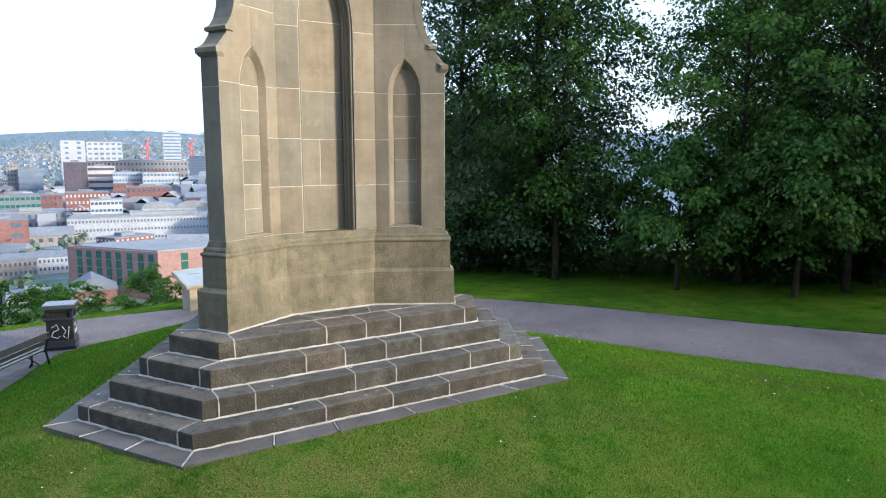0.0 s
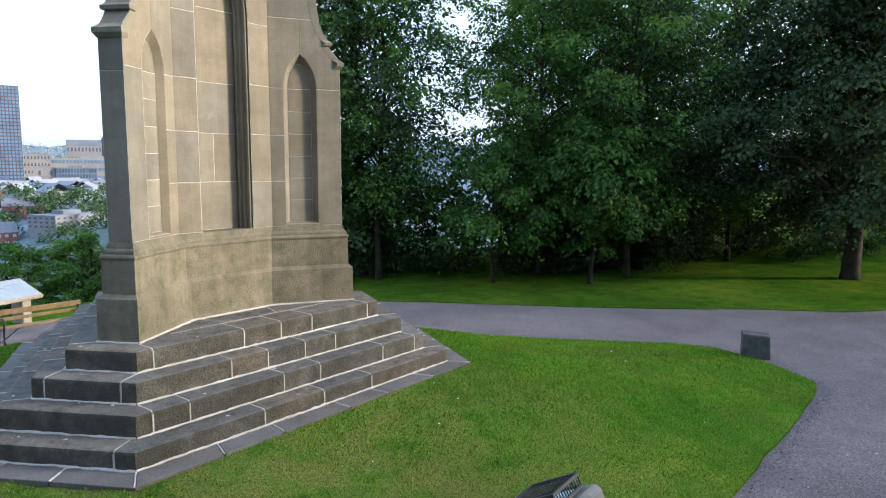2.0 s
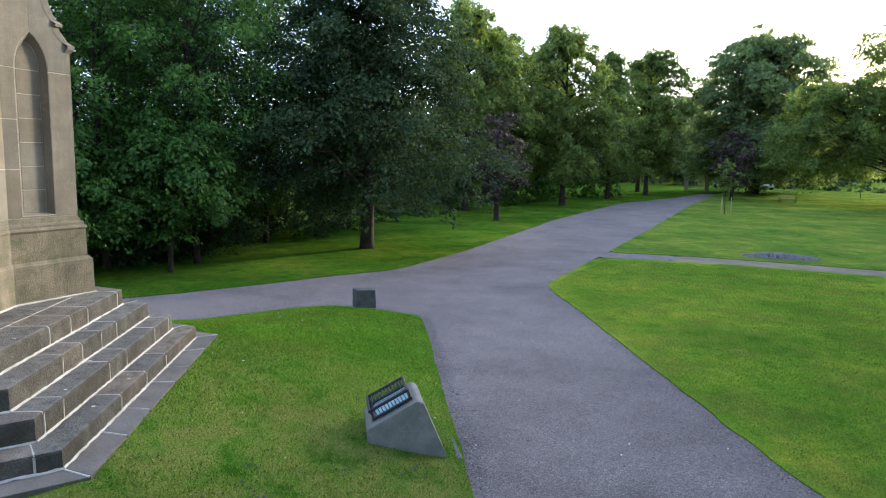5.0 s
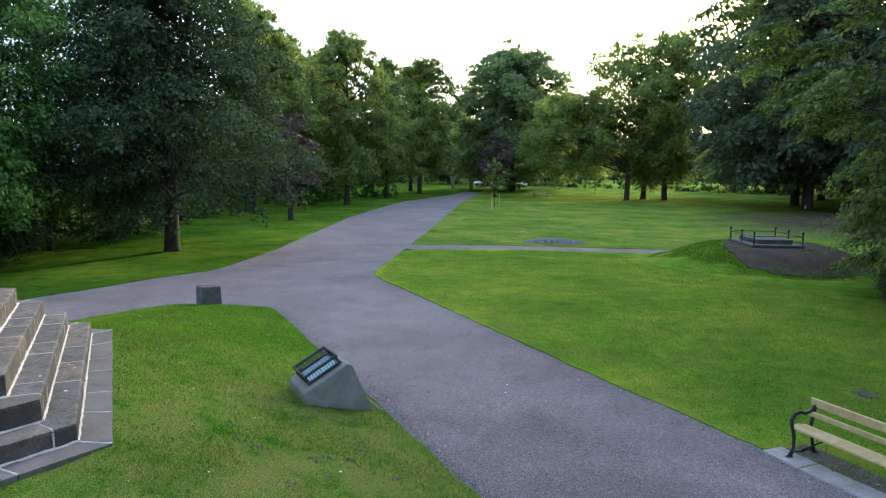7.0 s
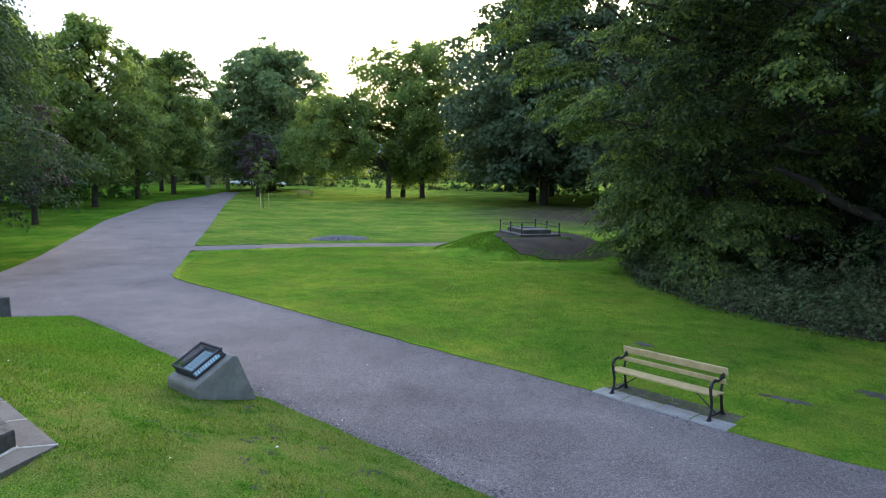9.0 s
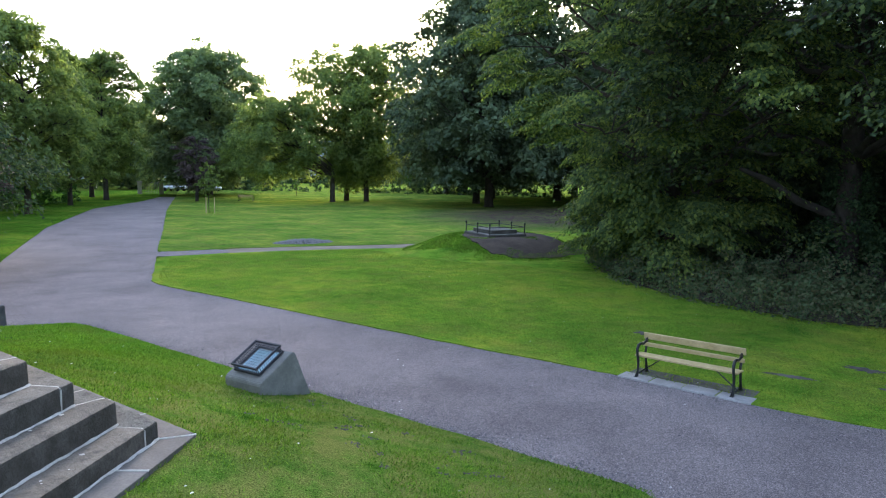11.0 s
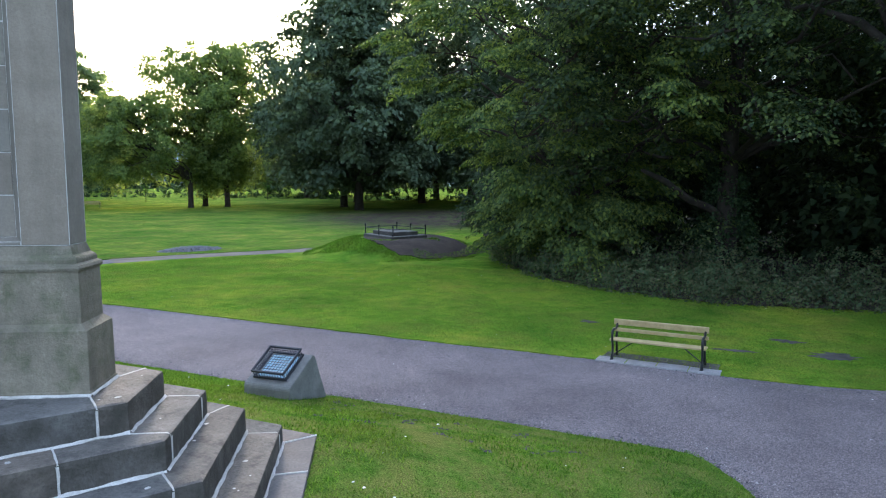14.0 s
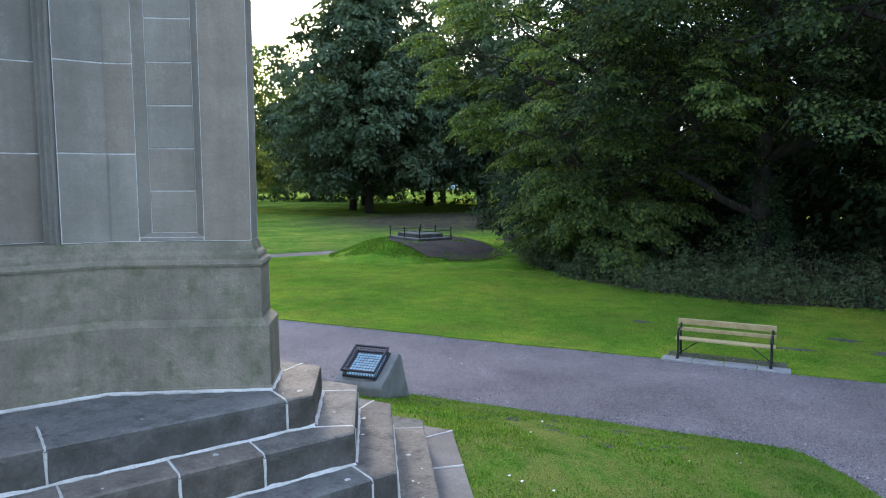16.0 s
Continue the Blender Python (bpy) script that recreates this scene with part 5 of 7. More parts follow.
oak2 = make_tree("maple_tree", 16, 14, 1.6, 22000, 0.3, LEAF_DEEP_SHADE, 71, "dome", 0.4, 50, 0, 0.0, "dark dense maple behind the lawn, with unseen copies added for shade", 0.4, 0.13, "tri", core=0.3, thick=0.4)
# (-21, -12), (-17, -4.5) and (-20, 3) are out of view, added for shade
stand(oak2, [(7.0, -28, 0, 1.15), (-5, -30, 80, 1.25), (-18, -26, 200, 1.1), (-21, -12, 30, 1.25), (4, -38, 140, 0.9), (11, -52, 220, 0.8), (-14, -32, 10, 1.2), (-26, -26, 100, 1.2), (-2, -38, 300, 1.2), (-30, -14, 300, 1.1), (-17, -4.5, 50, 1.2), (-20, 3, 170, 1.2), (-10, -20, 230, 1.15)], "dark maples")
under = make_tree("shrub", 4.2, 5.2, 0.3, 4800, 0.2, LEAF_DEEP_SHADE, 73, "dome", 0.06, 20, 0, 0.0, "dark undergrowth beneath the trees", 0.1, 0.2)
stand(under, [(8.6, -20.5, 0, 0.8), (3.5, -22, 60, 1.0), (-1.8, -24.5, 120, 0.9), (-6, -25, 200, 1.0), (-10, -25.5, 20, 1.1), (-14.5, -24.5, 90, 1.1), (-19, -22, 150, 1.1), (12, -30, 10, 1.1), (17, -38, 100, 1.1), (-23, -14, 30, 1.2), (0, -27, 30, 1.3), (-8, -27, 250, 1.3)], "undergrowth beneath the maples")

# rank weeds under the trees
gen = np.random.default_rng(77)
edge = [(9.8, -19.5), (8.6, -16.0), (5.0, -11.6), (1.5, -9.6), (-1.5, -8.6), (-7.5, -9.6), (-14, -10.5)]
cs, rs = [], []
for (xa, ya), (xb, yb) in zip(edge, edge[1:]):
    k = int(math.hypot(xb - xa, yb - ya) / 0.3)
    for i in range(k):
        t = i / k
        nx, ny = -(yb - ya), xb - xa
        q = math.hypot(nx, ny)
        for row in range(8):
            off = row * 0.75 + gen.random() * 0.5
            x, y = xa + (xb - xa) * t + nx / q * off * 1.0, ya + (yb - ya) * t + ny / q * off * 1.0
            h = 1.55 * (0.35 + 0.9 * gen.random() * min(1, 0.4 + row * 0.25)) * (0.8 + 0.5 * noise.noise((x * 0.5, y * 0.5, 0)))
            z0 = land_at(x, y)
            for lv in range(3):
                cs.append((x, y, z0 + h * (0.2 + 0.38 * lv)))
                rs.append(0.22 + 0.1 * gen.random())
cs, rs = np.array(cs), np.array(rs)
me = leaf_cloud("weeds", cs, rs, np.full(len(cs), 22), 0.1, gen, WEED, 0.2, 1.0)
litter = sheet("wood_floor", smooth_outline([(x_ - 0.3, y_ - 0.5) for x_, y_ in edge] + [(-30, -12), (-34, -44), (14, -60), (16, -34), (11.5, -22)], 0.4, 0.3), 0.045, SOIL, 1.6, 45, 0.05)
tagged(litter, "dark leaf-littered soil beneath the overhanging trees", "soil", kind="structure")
tagged(link_mesh("weeds", me, None), "rank nettles and tall weeds along the wood's edge", "weeds", kind="stuff")
# trees on the slope above the city
slope = make_tree("slope_tree", 9, 7.5, 1.0, 24000, 0.17, LEAF_SLOPE, 83, "dome", 0.14, 34, 0, 0.0, "bushy green tree on the slope above the city", 0.3, 0.15, "tri")
stand(slope, [(7.4, 50, 0, 0.95), (-1.5, 49, 60, 1.0), (2.0, 49.5, 120, 0.93), (13, 46, 200, 1.0), (17.5, 45, 20, 1.0), (5.0, 44, 300, 0.5), (-6, 51, 100, 0.9), (-4.5, 45.5, 200, 0.75)], "trees on the slope")
slope2 = make_tree("slope_tree", 15, 9, 1.0, 16000, 0.28, LEAF_MID, 89, "round", 0.2, 46, 0, 0.0, "tall dark tree on the slope above the city", 0.3, 0.15, "tri")
stand(slope2, [(23.8, 41, 0, 0.95), (19, 48, 100, 0.6), (25, 44, 200, 1.05), (27, 38, 30, 1.0), (24, 34, 60, 0.85), (22.5, 37.5, 130, 0.9)], "tall trees on the slope")
# young tree between stakes
sap = make_tree("sapling", 4.7, 2.1, 1.9, 1500, 0.2, LEAF_LIGHT, 97, "round", 0.03, 14, 0, 0.0, "young staked sapling on the lawn", 1.0, 0.2)
stand(sap, [(52, -25.2, 0, 1.0)])
for k in range(3):
    bm = bmesh.new()
    a = k * math.tau / 3
    tube_bm(bm, [(0.5 * math.cos(a), 0.5 * math.sin(a), -0.2), (0.5 * math.cos(a), 0.5 * math.sin(a), 1.5)], 0.04, 6)
    part("stake", bm, SLATWOOD, sap, "pale timber stake")
thin = make_tree("sapling", 3.4, 1.4, 1.8, 500, 0.16, LEAF_MID, 98, "round", 0.05, 8, 0, 0.0, "slim young tree on the lawn", 1.0, 0.22)
stand(thin, [(66, -70, 0, 1.0), (75, -55, 40, 0.8)], "slim young trees")

# belt of distant trees that closes the park
gen = np.random.default_rng(101)
cs, rs = [], []
belt = [(62, 6), (98, -14), (132, -40), (150, -75), (140, -115), (105, -145), (60, -150), (20, -120), (-20, -70)]
for (xa, ya), (xb, yb) in zip(belt, belt[1:]):
    ln = math.hypot(xb - xa, yb - ya)
    for i in range(int(ln * 4)):
        t = gen.random()
        x, y = xa + (xb - xa) * t + gen.normal() * 2.5, ya + (yb - ya) * t + gen.normal() * 2.5
        top_ = (11 if y > -100 else 6) + 5 * noise.noise((x * 0.06, y * 0.06, 0.5))
        cs.append((x, y, land_at(x, y) + top_ * gen.random() ** 1.15))
        rs.append(1.6)
me = leaf_cloud("far_trees", np.array(cs), np.array(rs), np.full(len(cs), 34), 0.9, gen, LEAF_DARK, 0.2, 0.8, kind="tri")
tagged(link_mesh("far_trees", me, None), "dark belt of trees closing off the park", "trees", kind="stuff")


# ---- things in the park ----
def park_bench(name, label, group=""):
    """Cast-iron ends and three painted slats; origin under the middle of the seat's front edge, facing +y."""
    top = thing(name, Matrix(), label, "bench", group)
    W = 1.0
    # slats
    for nm, y, z, w, t, tilt in (("seat_slat", 0.13, 0.43, 0.2, 0.035, -4), ("back_slat", -0.13, 0.595, 0.085, 0.03, 76), ("back_slat", -0.19, 0.755, 0.14, 0.03, 76)):
        bm = bmesh.new()
        box_bm(bm, -W, W, -w / 2, w / 2, -t / 2, t / 2, 0.006)
        bmesh.ops.transform(bm, matrix=pose(0, y, z, tilt, 0, 0), verts=bm.verts[:])
        part(nm, bm, SLATWOOD, top)
    bm = bmesh.new()
    box_bm(bm, -W, W, -0.09, 0.01, 0.40, 0.43, 0.005)
    part("seat_slat", bm, SLATWOOD, top)
    for sx in (-0.93, 0.93):
        bm = bmesh.new()
        # back leg and upright
        tube_bm(bm, [(sx, -0.22, 0.0), (sx, -0.17, 0.2), (sx, -0.12, 0.42), (sx, -0.17, 0.6), (sx, -0.22, 0.81)], [0.03, 0.024, 0.026, 0.024, 0.018], 8)
        # front leg, curving up into the arm
        tube_bm(bm, [(sx, 0.27, 0.0), (sx, 0.2, 0.12), (sx, 0.2, 0.3), (sx, 0.25, 0.45), (sx, 0.27, 0.55), (sx, 0.22, 0.635), (sx, 0.12, 0.655), (sx, 0.0, 0.62), (sx, -0.1, 0.64), (sx, -0.17, 0.7)],
                [0.034, 0.022, 0.026, 0.026, 0.028, 0.03, 0.027, 0.024, 0.024, 0.03], 8)
        tube_bm(bm, [(sx, -0.14, 0.4), (sx, 0.05, 0.385), (sx, 0.23, 0.4)], 0.022, 8)
        tube_bm(bm, [(sx, -0.2, 0.07), (sx, 0.0, 0.05), (sx, 0.22, 0.07)], 0.014, 6)
        for y in (-0.23, 0.27):
            box_bm(bm, sx - 0.035, sx + 0.035, y - 0.05, y + 0.05, 0, 0.02, 0.006)
        part("iron_end", bm, IRON, top, "black cast-iron bench end with scrolled arm", True)
        bm = bmesh.new()
        k = -1 if sx > 0 else 1
        tube_bm(bm, [(sx, 0.02, 0.07), (sx + k * 0.42, 0.03, 0.39)], 0.012, 6)
        part("stay", bm, IRON, top)
    return top


bench = park_bench("park_bench", "wooden-slatted park bench with black iron ends on concrete slabs", "park benches")
BENCH_AT = pose(-0.92, -1.12, LOW + 0.03, 0, 0, -3)
bench.matrix_world = BENCH_AT
DARKSLAT = speckled("weathered_slats", (0.13, 0.115, 0.1), (0.22, 0.195, 0.17), 6, 60, 0.35, 0.15, (0.05, 0.04, 0.035), 0.3, 0.06, 0.002, 0.5)
PALECON = speckled("pale_concrete", (0.27, 0.275, 0.28), (0.38, 0.385, 0.39), 3, 50, 0.85, 0.3, (0.18, 0.17, 0.15), 0.4, 0.08, 0.004)
WORN = speckled("dirty_slab", (0.075, 0.072, 0.062), (0.17, 0.165, 0.15), 4, 50, 0.95, 0.6, (0.045, 0.05, 0.03), 0.7, 0.0, 0.012)
slabs = thing("bench_slab", pose(-0.95, -1.1, LOW, 0, 0, -3), "pale worn concrete slabs under the bench", "slab")
r = random.Random(8)
for i in range(4):
    bm = bmesh.new()
    x = -1.28 + i * 0.645
    box_bm(bm, x, x + 0.63, 0.04, 0.42, -0.06, 0.03 + r.uniform(-0.004, 0.006), 0.008)
    part("slab", bm, PALECON, slabs)
bm = bmesh.new()
box_bm(bm, -1.2, 1.22, -0.42, 0.035, -0.06, 0.03, 0.01)
part("soil_bed", bm, WORN, slabs, "worn dirty slab edge")
BROWNSLAT = speckled("brown_slats", (0.2, 0.135, 0.075), (0.32, 0.22, 0.12), 6, 60, 0.6, 0.15, (0.12, 0.08, 0.05), 0.3, 0.06, 0.002)
for x, y, turn in ((5.25, 20.0, 178), (-0.216, 16.48, 56.4), (68, -41, 210)):
    ob = copy_thing(bench, pose(x, y, land_at(x, y), 0, 0, turn))
    if turn in (56.4, 178):
        tagged(ob, "park bench with dark weathered slats and black iron ends" if turn == 56.4 else "park bench with brown slats beside the viewpoint panel")
        for piece in ob.children:
            if "slat" in piece.name:
                piece.material_slots[0].link = "OBJECT"
                piece.material_slots[0].material = DARKSLAT if turn == 56.4 else BROWNSLAT

# caged plaque on a wedge of concrete
GLASSY = painted("plaque_face", (0.42, 0.66, 0.76), 0.25, 0.5, 0.0, 0.25, 9)
CAGE = painted("cage_iron", (0.035, 0.037, 0.045), 0.45, 0.5, 0.2, 0.3)
PALE = painted("pale_lettering", (0.5, 0.58, 0.62), 0.5, 0.4)
lect = thing("plaque_block", pose(4.1, 4.03, -1.06, 0, 0, 4), "wedge-shaped concrete block with a caged plaque beside the path", "plaque")
bm = bmesh.new()
prof = [(0.0, -0.1), (0.0, 0.06), (0.36, 0.9), (0.44, 0.93), (1.14, 0.55), (1.16, 0.5), (1.12, 0.0), (1.1, -0.1)]
sides = [[bm.verts.new((x, y, z)) for y, z in prof] for x in (0.0, 0.9)]
for i in range(len(prof)):
    j = (i + 1) % len(prof)
    bm.faces.new((sides[0][i], sides[0][j], sides[1][j], sides[1][i]))
bm.faces.new(sides[0])
bm.faces.new(sides[1][::-1])
bmesh.ops.bevel(bm, geom=bm.edges[:], offset=0.012, segments=2, affect="EDGES")
part("block", bm, CONCRETE, lect)
bm = bmesh.new()
box_bm(bm, -0.03, 0.93, 1.02, 1.24, -0.1, 0.16, 0.03, 2)
part("base_ledge", bm, BLOCK, lect, "damp dark concrete ledge at the foot")
bm = bmesh.new()
box_bm(bm, 0.06, 0.8, -0.24, -0.02, -0.12, 0.03, 0.012)
part("kerb_slab", bm, FLAG, lect, "narrow stone slab behind the block")
SL = pose(0.45, 0.78, 0.776, -28.5, 0, 0) @ Matrix.Diagonal((0.87, 0.87, 1.3, 1))
bm = bmesh.new()
box_bm(bm, -0.3, 0.3, -0.3, 0.3, -0.02, 0.012, 0.004)
bmesh.ops.transform(bm, matrix=SL, verts=bm.verts[:])
part("plaque", bm, GLASSY, lect, "blue-grey engraved plaque behind bars")
for i in range(5):
    bm = bmesh.new()
    w_ = (0.2, 0.23, 0.16, 0.22, 0.12)[i]
    box_bm(bm, -w_, w_, 0.16 - i * 0.075 - 0.012, 0.16 - i * 0.075 + 0.012, 0.012, 0.016)
    bmesh.ops.transform(bm, matrix=SL, verts=bm.verts[:])
    part("text_bar", bm, PALE, lect)
for x0, x1, y0, y1 in ((-0.37, 0.37, 0.33, 0.37), (-0.37, 0.37, -0.37, -0.33), (-0.37, -0.33, -0.33, 0.33), (0.33, 0.37, -0.33, 0.33)):
    for z0 in (0.0, 0.1):
        bm = bmesh.new()
        box_bm(bm, x0, x1, y0, y1, z0, z0 + 0.03, 0.006)
        bmesh.ops.transform(bm, matrix=SL, verts=bm.verts[:])
        part("frame_rail", bm, CAGE, lect)
cage = bmesh.new()
box_bm(cage, -0.003, 0.003, -0.33, 0.33, -0.003, 0.003)
me_a = bpy.data.meshes.new("bar")
cage.to_mesh(me_a)
cage.free()
for i in range(9):
    ob = link_mesh("bar", me_a, CAGE, lect)
    ob.matrix_basis = SL @ pose(-0.264 + i * 0.066, 0, 0.115)
    ob = link_mesh("bar", me_a, CAGE, lect)
    ob.matrix_basis = SL @ pose(0, -0.264 + i * 0.066, 0.122, 0, 0, 90)
post = bmesh.new()
box_bm(post, -0.006, 0.006, -0.006, 0.006, 0.02, 0.11)
me_p = bpy.data.meshes.new("upright")
post.to_mesh(me_p)
post.free()
for i in range(12):
    for k in range(4):
        u = -0.33 + i * 0.06
        x, y = ((u, 0.35), (u, -0.35), (0.35, u), (-0.35, u))[k]
        ob = link_mesh("upright", me_p, CAGE, lect)
        ob.matrix_basis = SL @ pose(x, y, 0)

# boundary stone at the corner of the island
bm = bmesh.new()
box_bm(bm, -0.31, 0.31, -0.22, 0.22, -0.15, 0.57, 0.03, 2)
for v in bm.verts:
    if v.co.z > 0.4 and v.co.x > 0:
        v.co.z -= 0.1 * v.co.x
        v.co.x -= 0.03
    v.co += Vector([0.02 * noise.noise(v.co * 4 + Vector((k, 0, 0))) for k in (1, 5, 9)])
bl = part("boundary_stone", bm, BLOCK, None)
bl.matrix_world = pose(15.05, 5.45, LOW, 0, 0, -72)
tagged(bl, "squat dark grey stone block at the corner of the lawn", "stone")

# railed tomb on its mound
tomb_turn = math.degrees(math.atan2(-18.26 + 16.9, 16.92 - 14.45))
tomb = thing("railed_tomb", pose(15.15, -18.45, -0.3, 0, 0, tomb_turn), "low flat stone tomb with black iron railing on a mound", "tomb")
bm = bmesh.new()
box_bm(bm, -1.5, 1.5, -1.1, 1.1, -0.2, 0.22, 0.02)
part("base", bm, STEP, tomb, "weathered grey stone base")
bm = bmesh.new()
box_bm(bm, -1.1, 1.1, -0.75, 0.75, 0.22, 0.42, 0.02)
part("ledger", bm, STEP, tomb, "flat grey ledger stone")
for x in (-1.42, 0.0, 1.42):
    for y in (-1.02, 1.02):
        bm = bmesh.new()
        tube_bm(bm, [(x, y, 0.2), (x, y, 0.66), (x, y, 0.7), (x, y, 0.75), (x, y, 0.79)], [0.035, 0.03, 0.05, 0.05, 0.02], 8)
        part("post", bm, IRON, tomb)
for y in (-1.02, 1.02):
    bm = bmesh.new()
    tube_bm(bm, [(-1.42, y, 0.58), (1.42, y, 0.58)], 0.02, 6)
    part("rail", bm, IRON, tomb)
for x in (-1.42, 1.42):
    bm = bmesh.new()
    tube_bm(bm, [(x, -1.02, 0.58), (x, 1.02, 0.58)], 0.02, 6)
    part("rail", bm, IRON, tomb)
patch = sheet("soil_patch", smooth_outline(MOUND_SOIL, 0.18, 0.22), 0.07, SOIL, 0.6, 40, 0.04)
tagged(patch, "bare dark soil on the flank of the tomb mound", "soil", kind="structure")

# heap of grey stone chips beside the track
gen = np.random.default_rng(12)
cv, cl, k = [], [], 0
for i in range(1100):
    a, d = gen.random() * math.tau, math.sqrt(gen.random())
    u, w = math.cos(a) * d * 1.75, math.sin(a) * d * 0.85
    x, y = 25.9 + u * 0.5 - w * 0.866, -14.4 + u * 0.866 + w * 0.5
    z = land_at(x, y) + 0.2 * (1 - d ** 2) * gen.uniform(0.8, 1.05)
    s_ = 0.04 + 0.045 * gen.random()
    o = gen.normal(size=(6, 3)) * 0.3 + np.array([(1, 0, 0), (-1, 0, 0), (0, 1, 0), (0, -1, 0), (0, 0, 1), (0, 0, -1)])
    cv += [tuple(np.array((x, y, z)) + q * s_) for q in o]
    for f3 in ((0, 2, 4), (2, 1, 4), (1, 3, 4), (3, 0, 4), (2, 0, 5), (1, 2, 5), (3, 1, 5), (0, 3, 5)):
        cl += [k + j for j in f3]
    k += 6
CHIP = speckled("stone_chips", (0.13, 0.125, 0.125), (0.26, 0.25, 0.25), 6, 40, 0.9, 0.4, None, 0, 0, 0.01)
tagged(link_mesh("stone_heap", raw_mesh("stone_heap", cv, cl, 3), CHIP), "low heap of grey stone chippings on the lawn", "stones", kind="stuff")

# litter bin
BIN = painted("bin_black", (0.02, 0.022, 0.03), 0.3, 0.5, 0.0, 0.3)
CHALK = painted("pale_scrawl", (0.42, 0.45, 0.5), 0.6, 0.3)
binn = thing("litter_bin", pose(0.8, 19.0, land_at(0.8, 19.0) + 0.02, 0, 0, -12) @ Matrix.Scale(1.09, 4), "black square litter bin with pale scrawls on its panels", "bin")
bm = bmesh.new()
box_bm(bm, -0.3, 0.3, -0.28, 0.28, 0.0, 0.08, 0.01)
part("base", bm, BIN, binn)
bm = bmesh.new()
box_bm(bm, -0.27, 0.27, -0.25, 0.25, 0.08, 0.66, 0.03, 2)
part("body", bm, BIN, binn)
for sx in (-0.24, 0.24):
    for sy in (-0.22, 0.22):
        bm = bmesh.new()
        box_bm(bm, sx - 0.03, sx + 0.03, sy - 0.03, sy + 0.03, 0.66, 0.93, 0.006)
        part("corner_post", bm, BIN, binn)
bm = bmesh.new()
box_bm(bm, -0.3, 0.3, -0.28, 0.28, 0.64, 0.70, 0.015)
part("collar", bm, BIN, binn)
# solid block behind the openings, its near-black colour standing for the shade inside
bm = bmesh.new()
box_bm(bm, -0.22, 0.22, -0.2, 0.2, 0.66, 0.92)
part("liner", bm, painted("bin_dark_inside", (0.008, 0.008, 0.01), 0.7), binn, "near-black block standing for the unlit inside")
for k in range(4):
    bm = bmesh.new()
    half = 0.27 if k % 2 == 0 else 0.25
    off = 0.25 if k % 2 == 0 else 0.27
    box_bm(bm, -half, half, -off, -off + 0.02, 0.84, 0.92, 0.004)
    bmesh.ops.transform(bm, matrix=Matrix.Rotation(radians(90 * k), 4, "Z"), verts=bm.verts[:])
    part("hood", bm, BIN, binn)
bm = bmesh.new()
box_bm(bm, -0.29, 0.29, -0.27, 0.27, 0.0, 0.2, 0.01)
part("foot_panel", bm, painted("bin_foot", (0.04, 0.04, 0.043), 0.6), binn, "scuffed grey foot panel")
bm = bmesh.new()
box_bm(bm, -0.33, 0.33, -0.3, 0.3, 0.9, 1.0, 0.03, 2)
part("lid", bm, painted("bin_lid", (0.055, 0.065, 0.08), 0.22), binn, "worn greyish lid")
for pts in ([(-0.16, -0.254, 0.5), (-0.05, -0.254, 0.56), (-0.02, -0.254, 0.45), (-0.13, -0.254, 0.4), (-0.17, -0.254, 0.3), (-0.05, -0.254, 0.25), (0.0, -0.254, 0.3)],
            [(0.05, -0.254, 0.52), (0.12, -0.254, 0.4), (0.06, -0.254, 0.3), (0.15, -0.254, 0.22), (0.19, -0.254, 0.5)],
            [(0.274, -0.12, 0.5), (0.274, 0.02, 0.54), (0.274, 0.08, 0.4), (0.274, -0.08, 0.3), (0.274, -0.12, 0.42)]):
    bm = bmesh.new()
    tube_bm(bm, pts, 0.012, 4)
    part("scrawl", bm, CHALK, binn)

# viewpoint panel on two stone piers
board = thing("viewpoint_panel", pose(4.95, 22.0, land_at(4.95, 22.0) + 0.02, 0, 0, 17), "sloping pale viewpoint panel on two stone piers", "panel")
PIER = speckled("pier_stone", (0.3, 0.27, 0.22), (0.45, 0.41, 0.34), 2, 30, 0.9, 0.4)
for sx in (-0.62, 0.62):
    bm = bmesh.new()
    box_bm(bm, sx - 0.13, sx + 0.13, -0.22, 0.25, -0.1, 0.86, 0.015)
    for v in bm.verts:
        if v.co.z > 0.5:
            v.co.z += v.co.y * 0.45
    part("pier", bm, PIER, board)
bm = bmesh.new()
box_bm(bm, -0.95, 0.95, -0.5, 0.5, -0.05, 0.05, 0.012)
bmesh.ops.transform(bm, matrix=pose(0, 0, 0.93, 24, 0, 0), verts=bm.verts[:])
part("slab", bm, PIER, board, "thick stone panel frame")
bm = bmesh.new()
box_bm(bm, -0.9, 0.9, -0.45, 0.45, 0.05, 0.058)
bmesh.ops.transform(bm, matrix=pose(0, 0, 0.93, 24, 0, 0), verts=bm.verts[:])
part("panel_face", bm, painted("panel_print", (0.3, 0.36, 0.4), 0.3, 0.5, 0.0, 0.12, 3), board, "glossy pale blue printed panel")
for x0, x1, y0 in ((-0.6, -0.2, 0.15), (0.25, 0.6, 0.2), (-0.1, 0.2, 0.1)):
    bm = bmesh.new()
    box_bm(bm, x0, x1, y0, y0 + 0.03, 0.058, 0.061)
    bmesh.ops.transform(bm, matrix=pose(0, 0, 0.93, 24, 0, 0), verts=bm.verts[:])
    part("text_bar", bm, painted("panel_text", (0.2, 0.24, 0.28)), board)

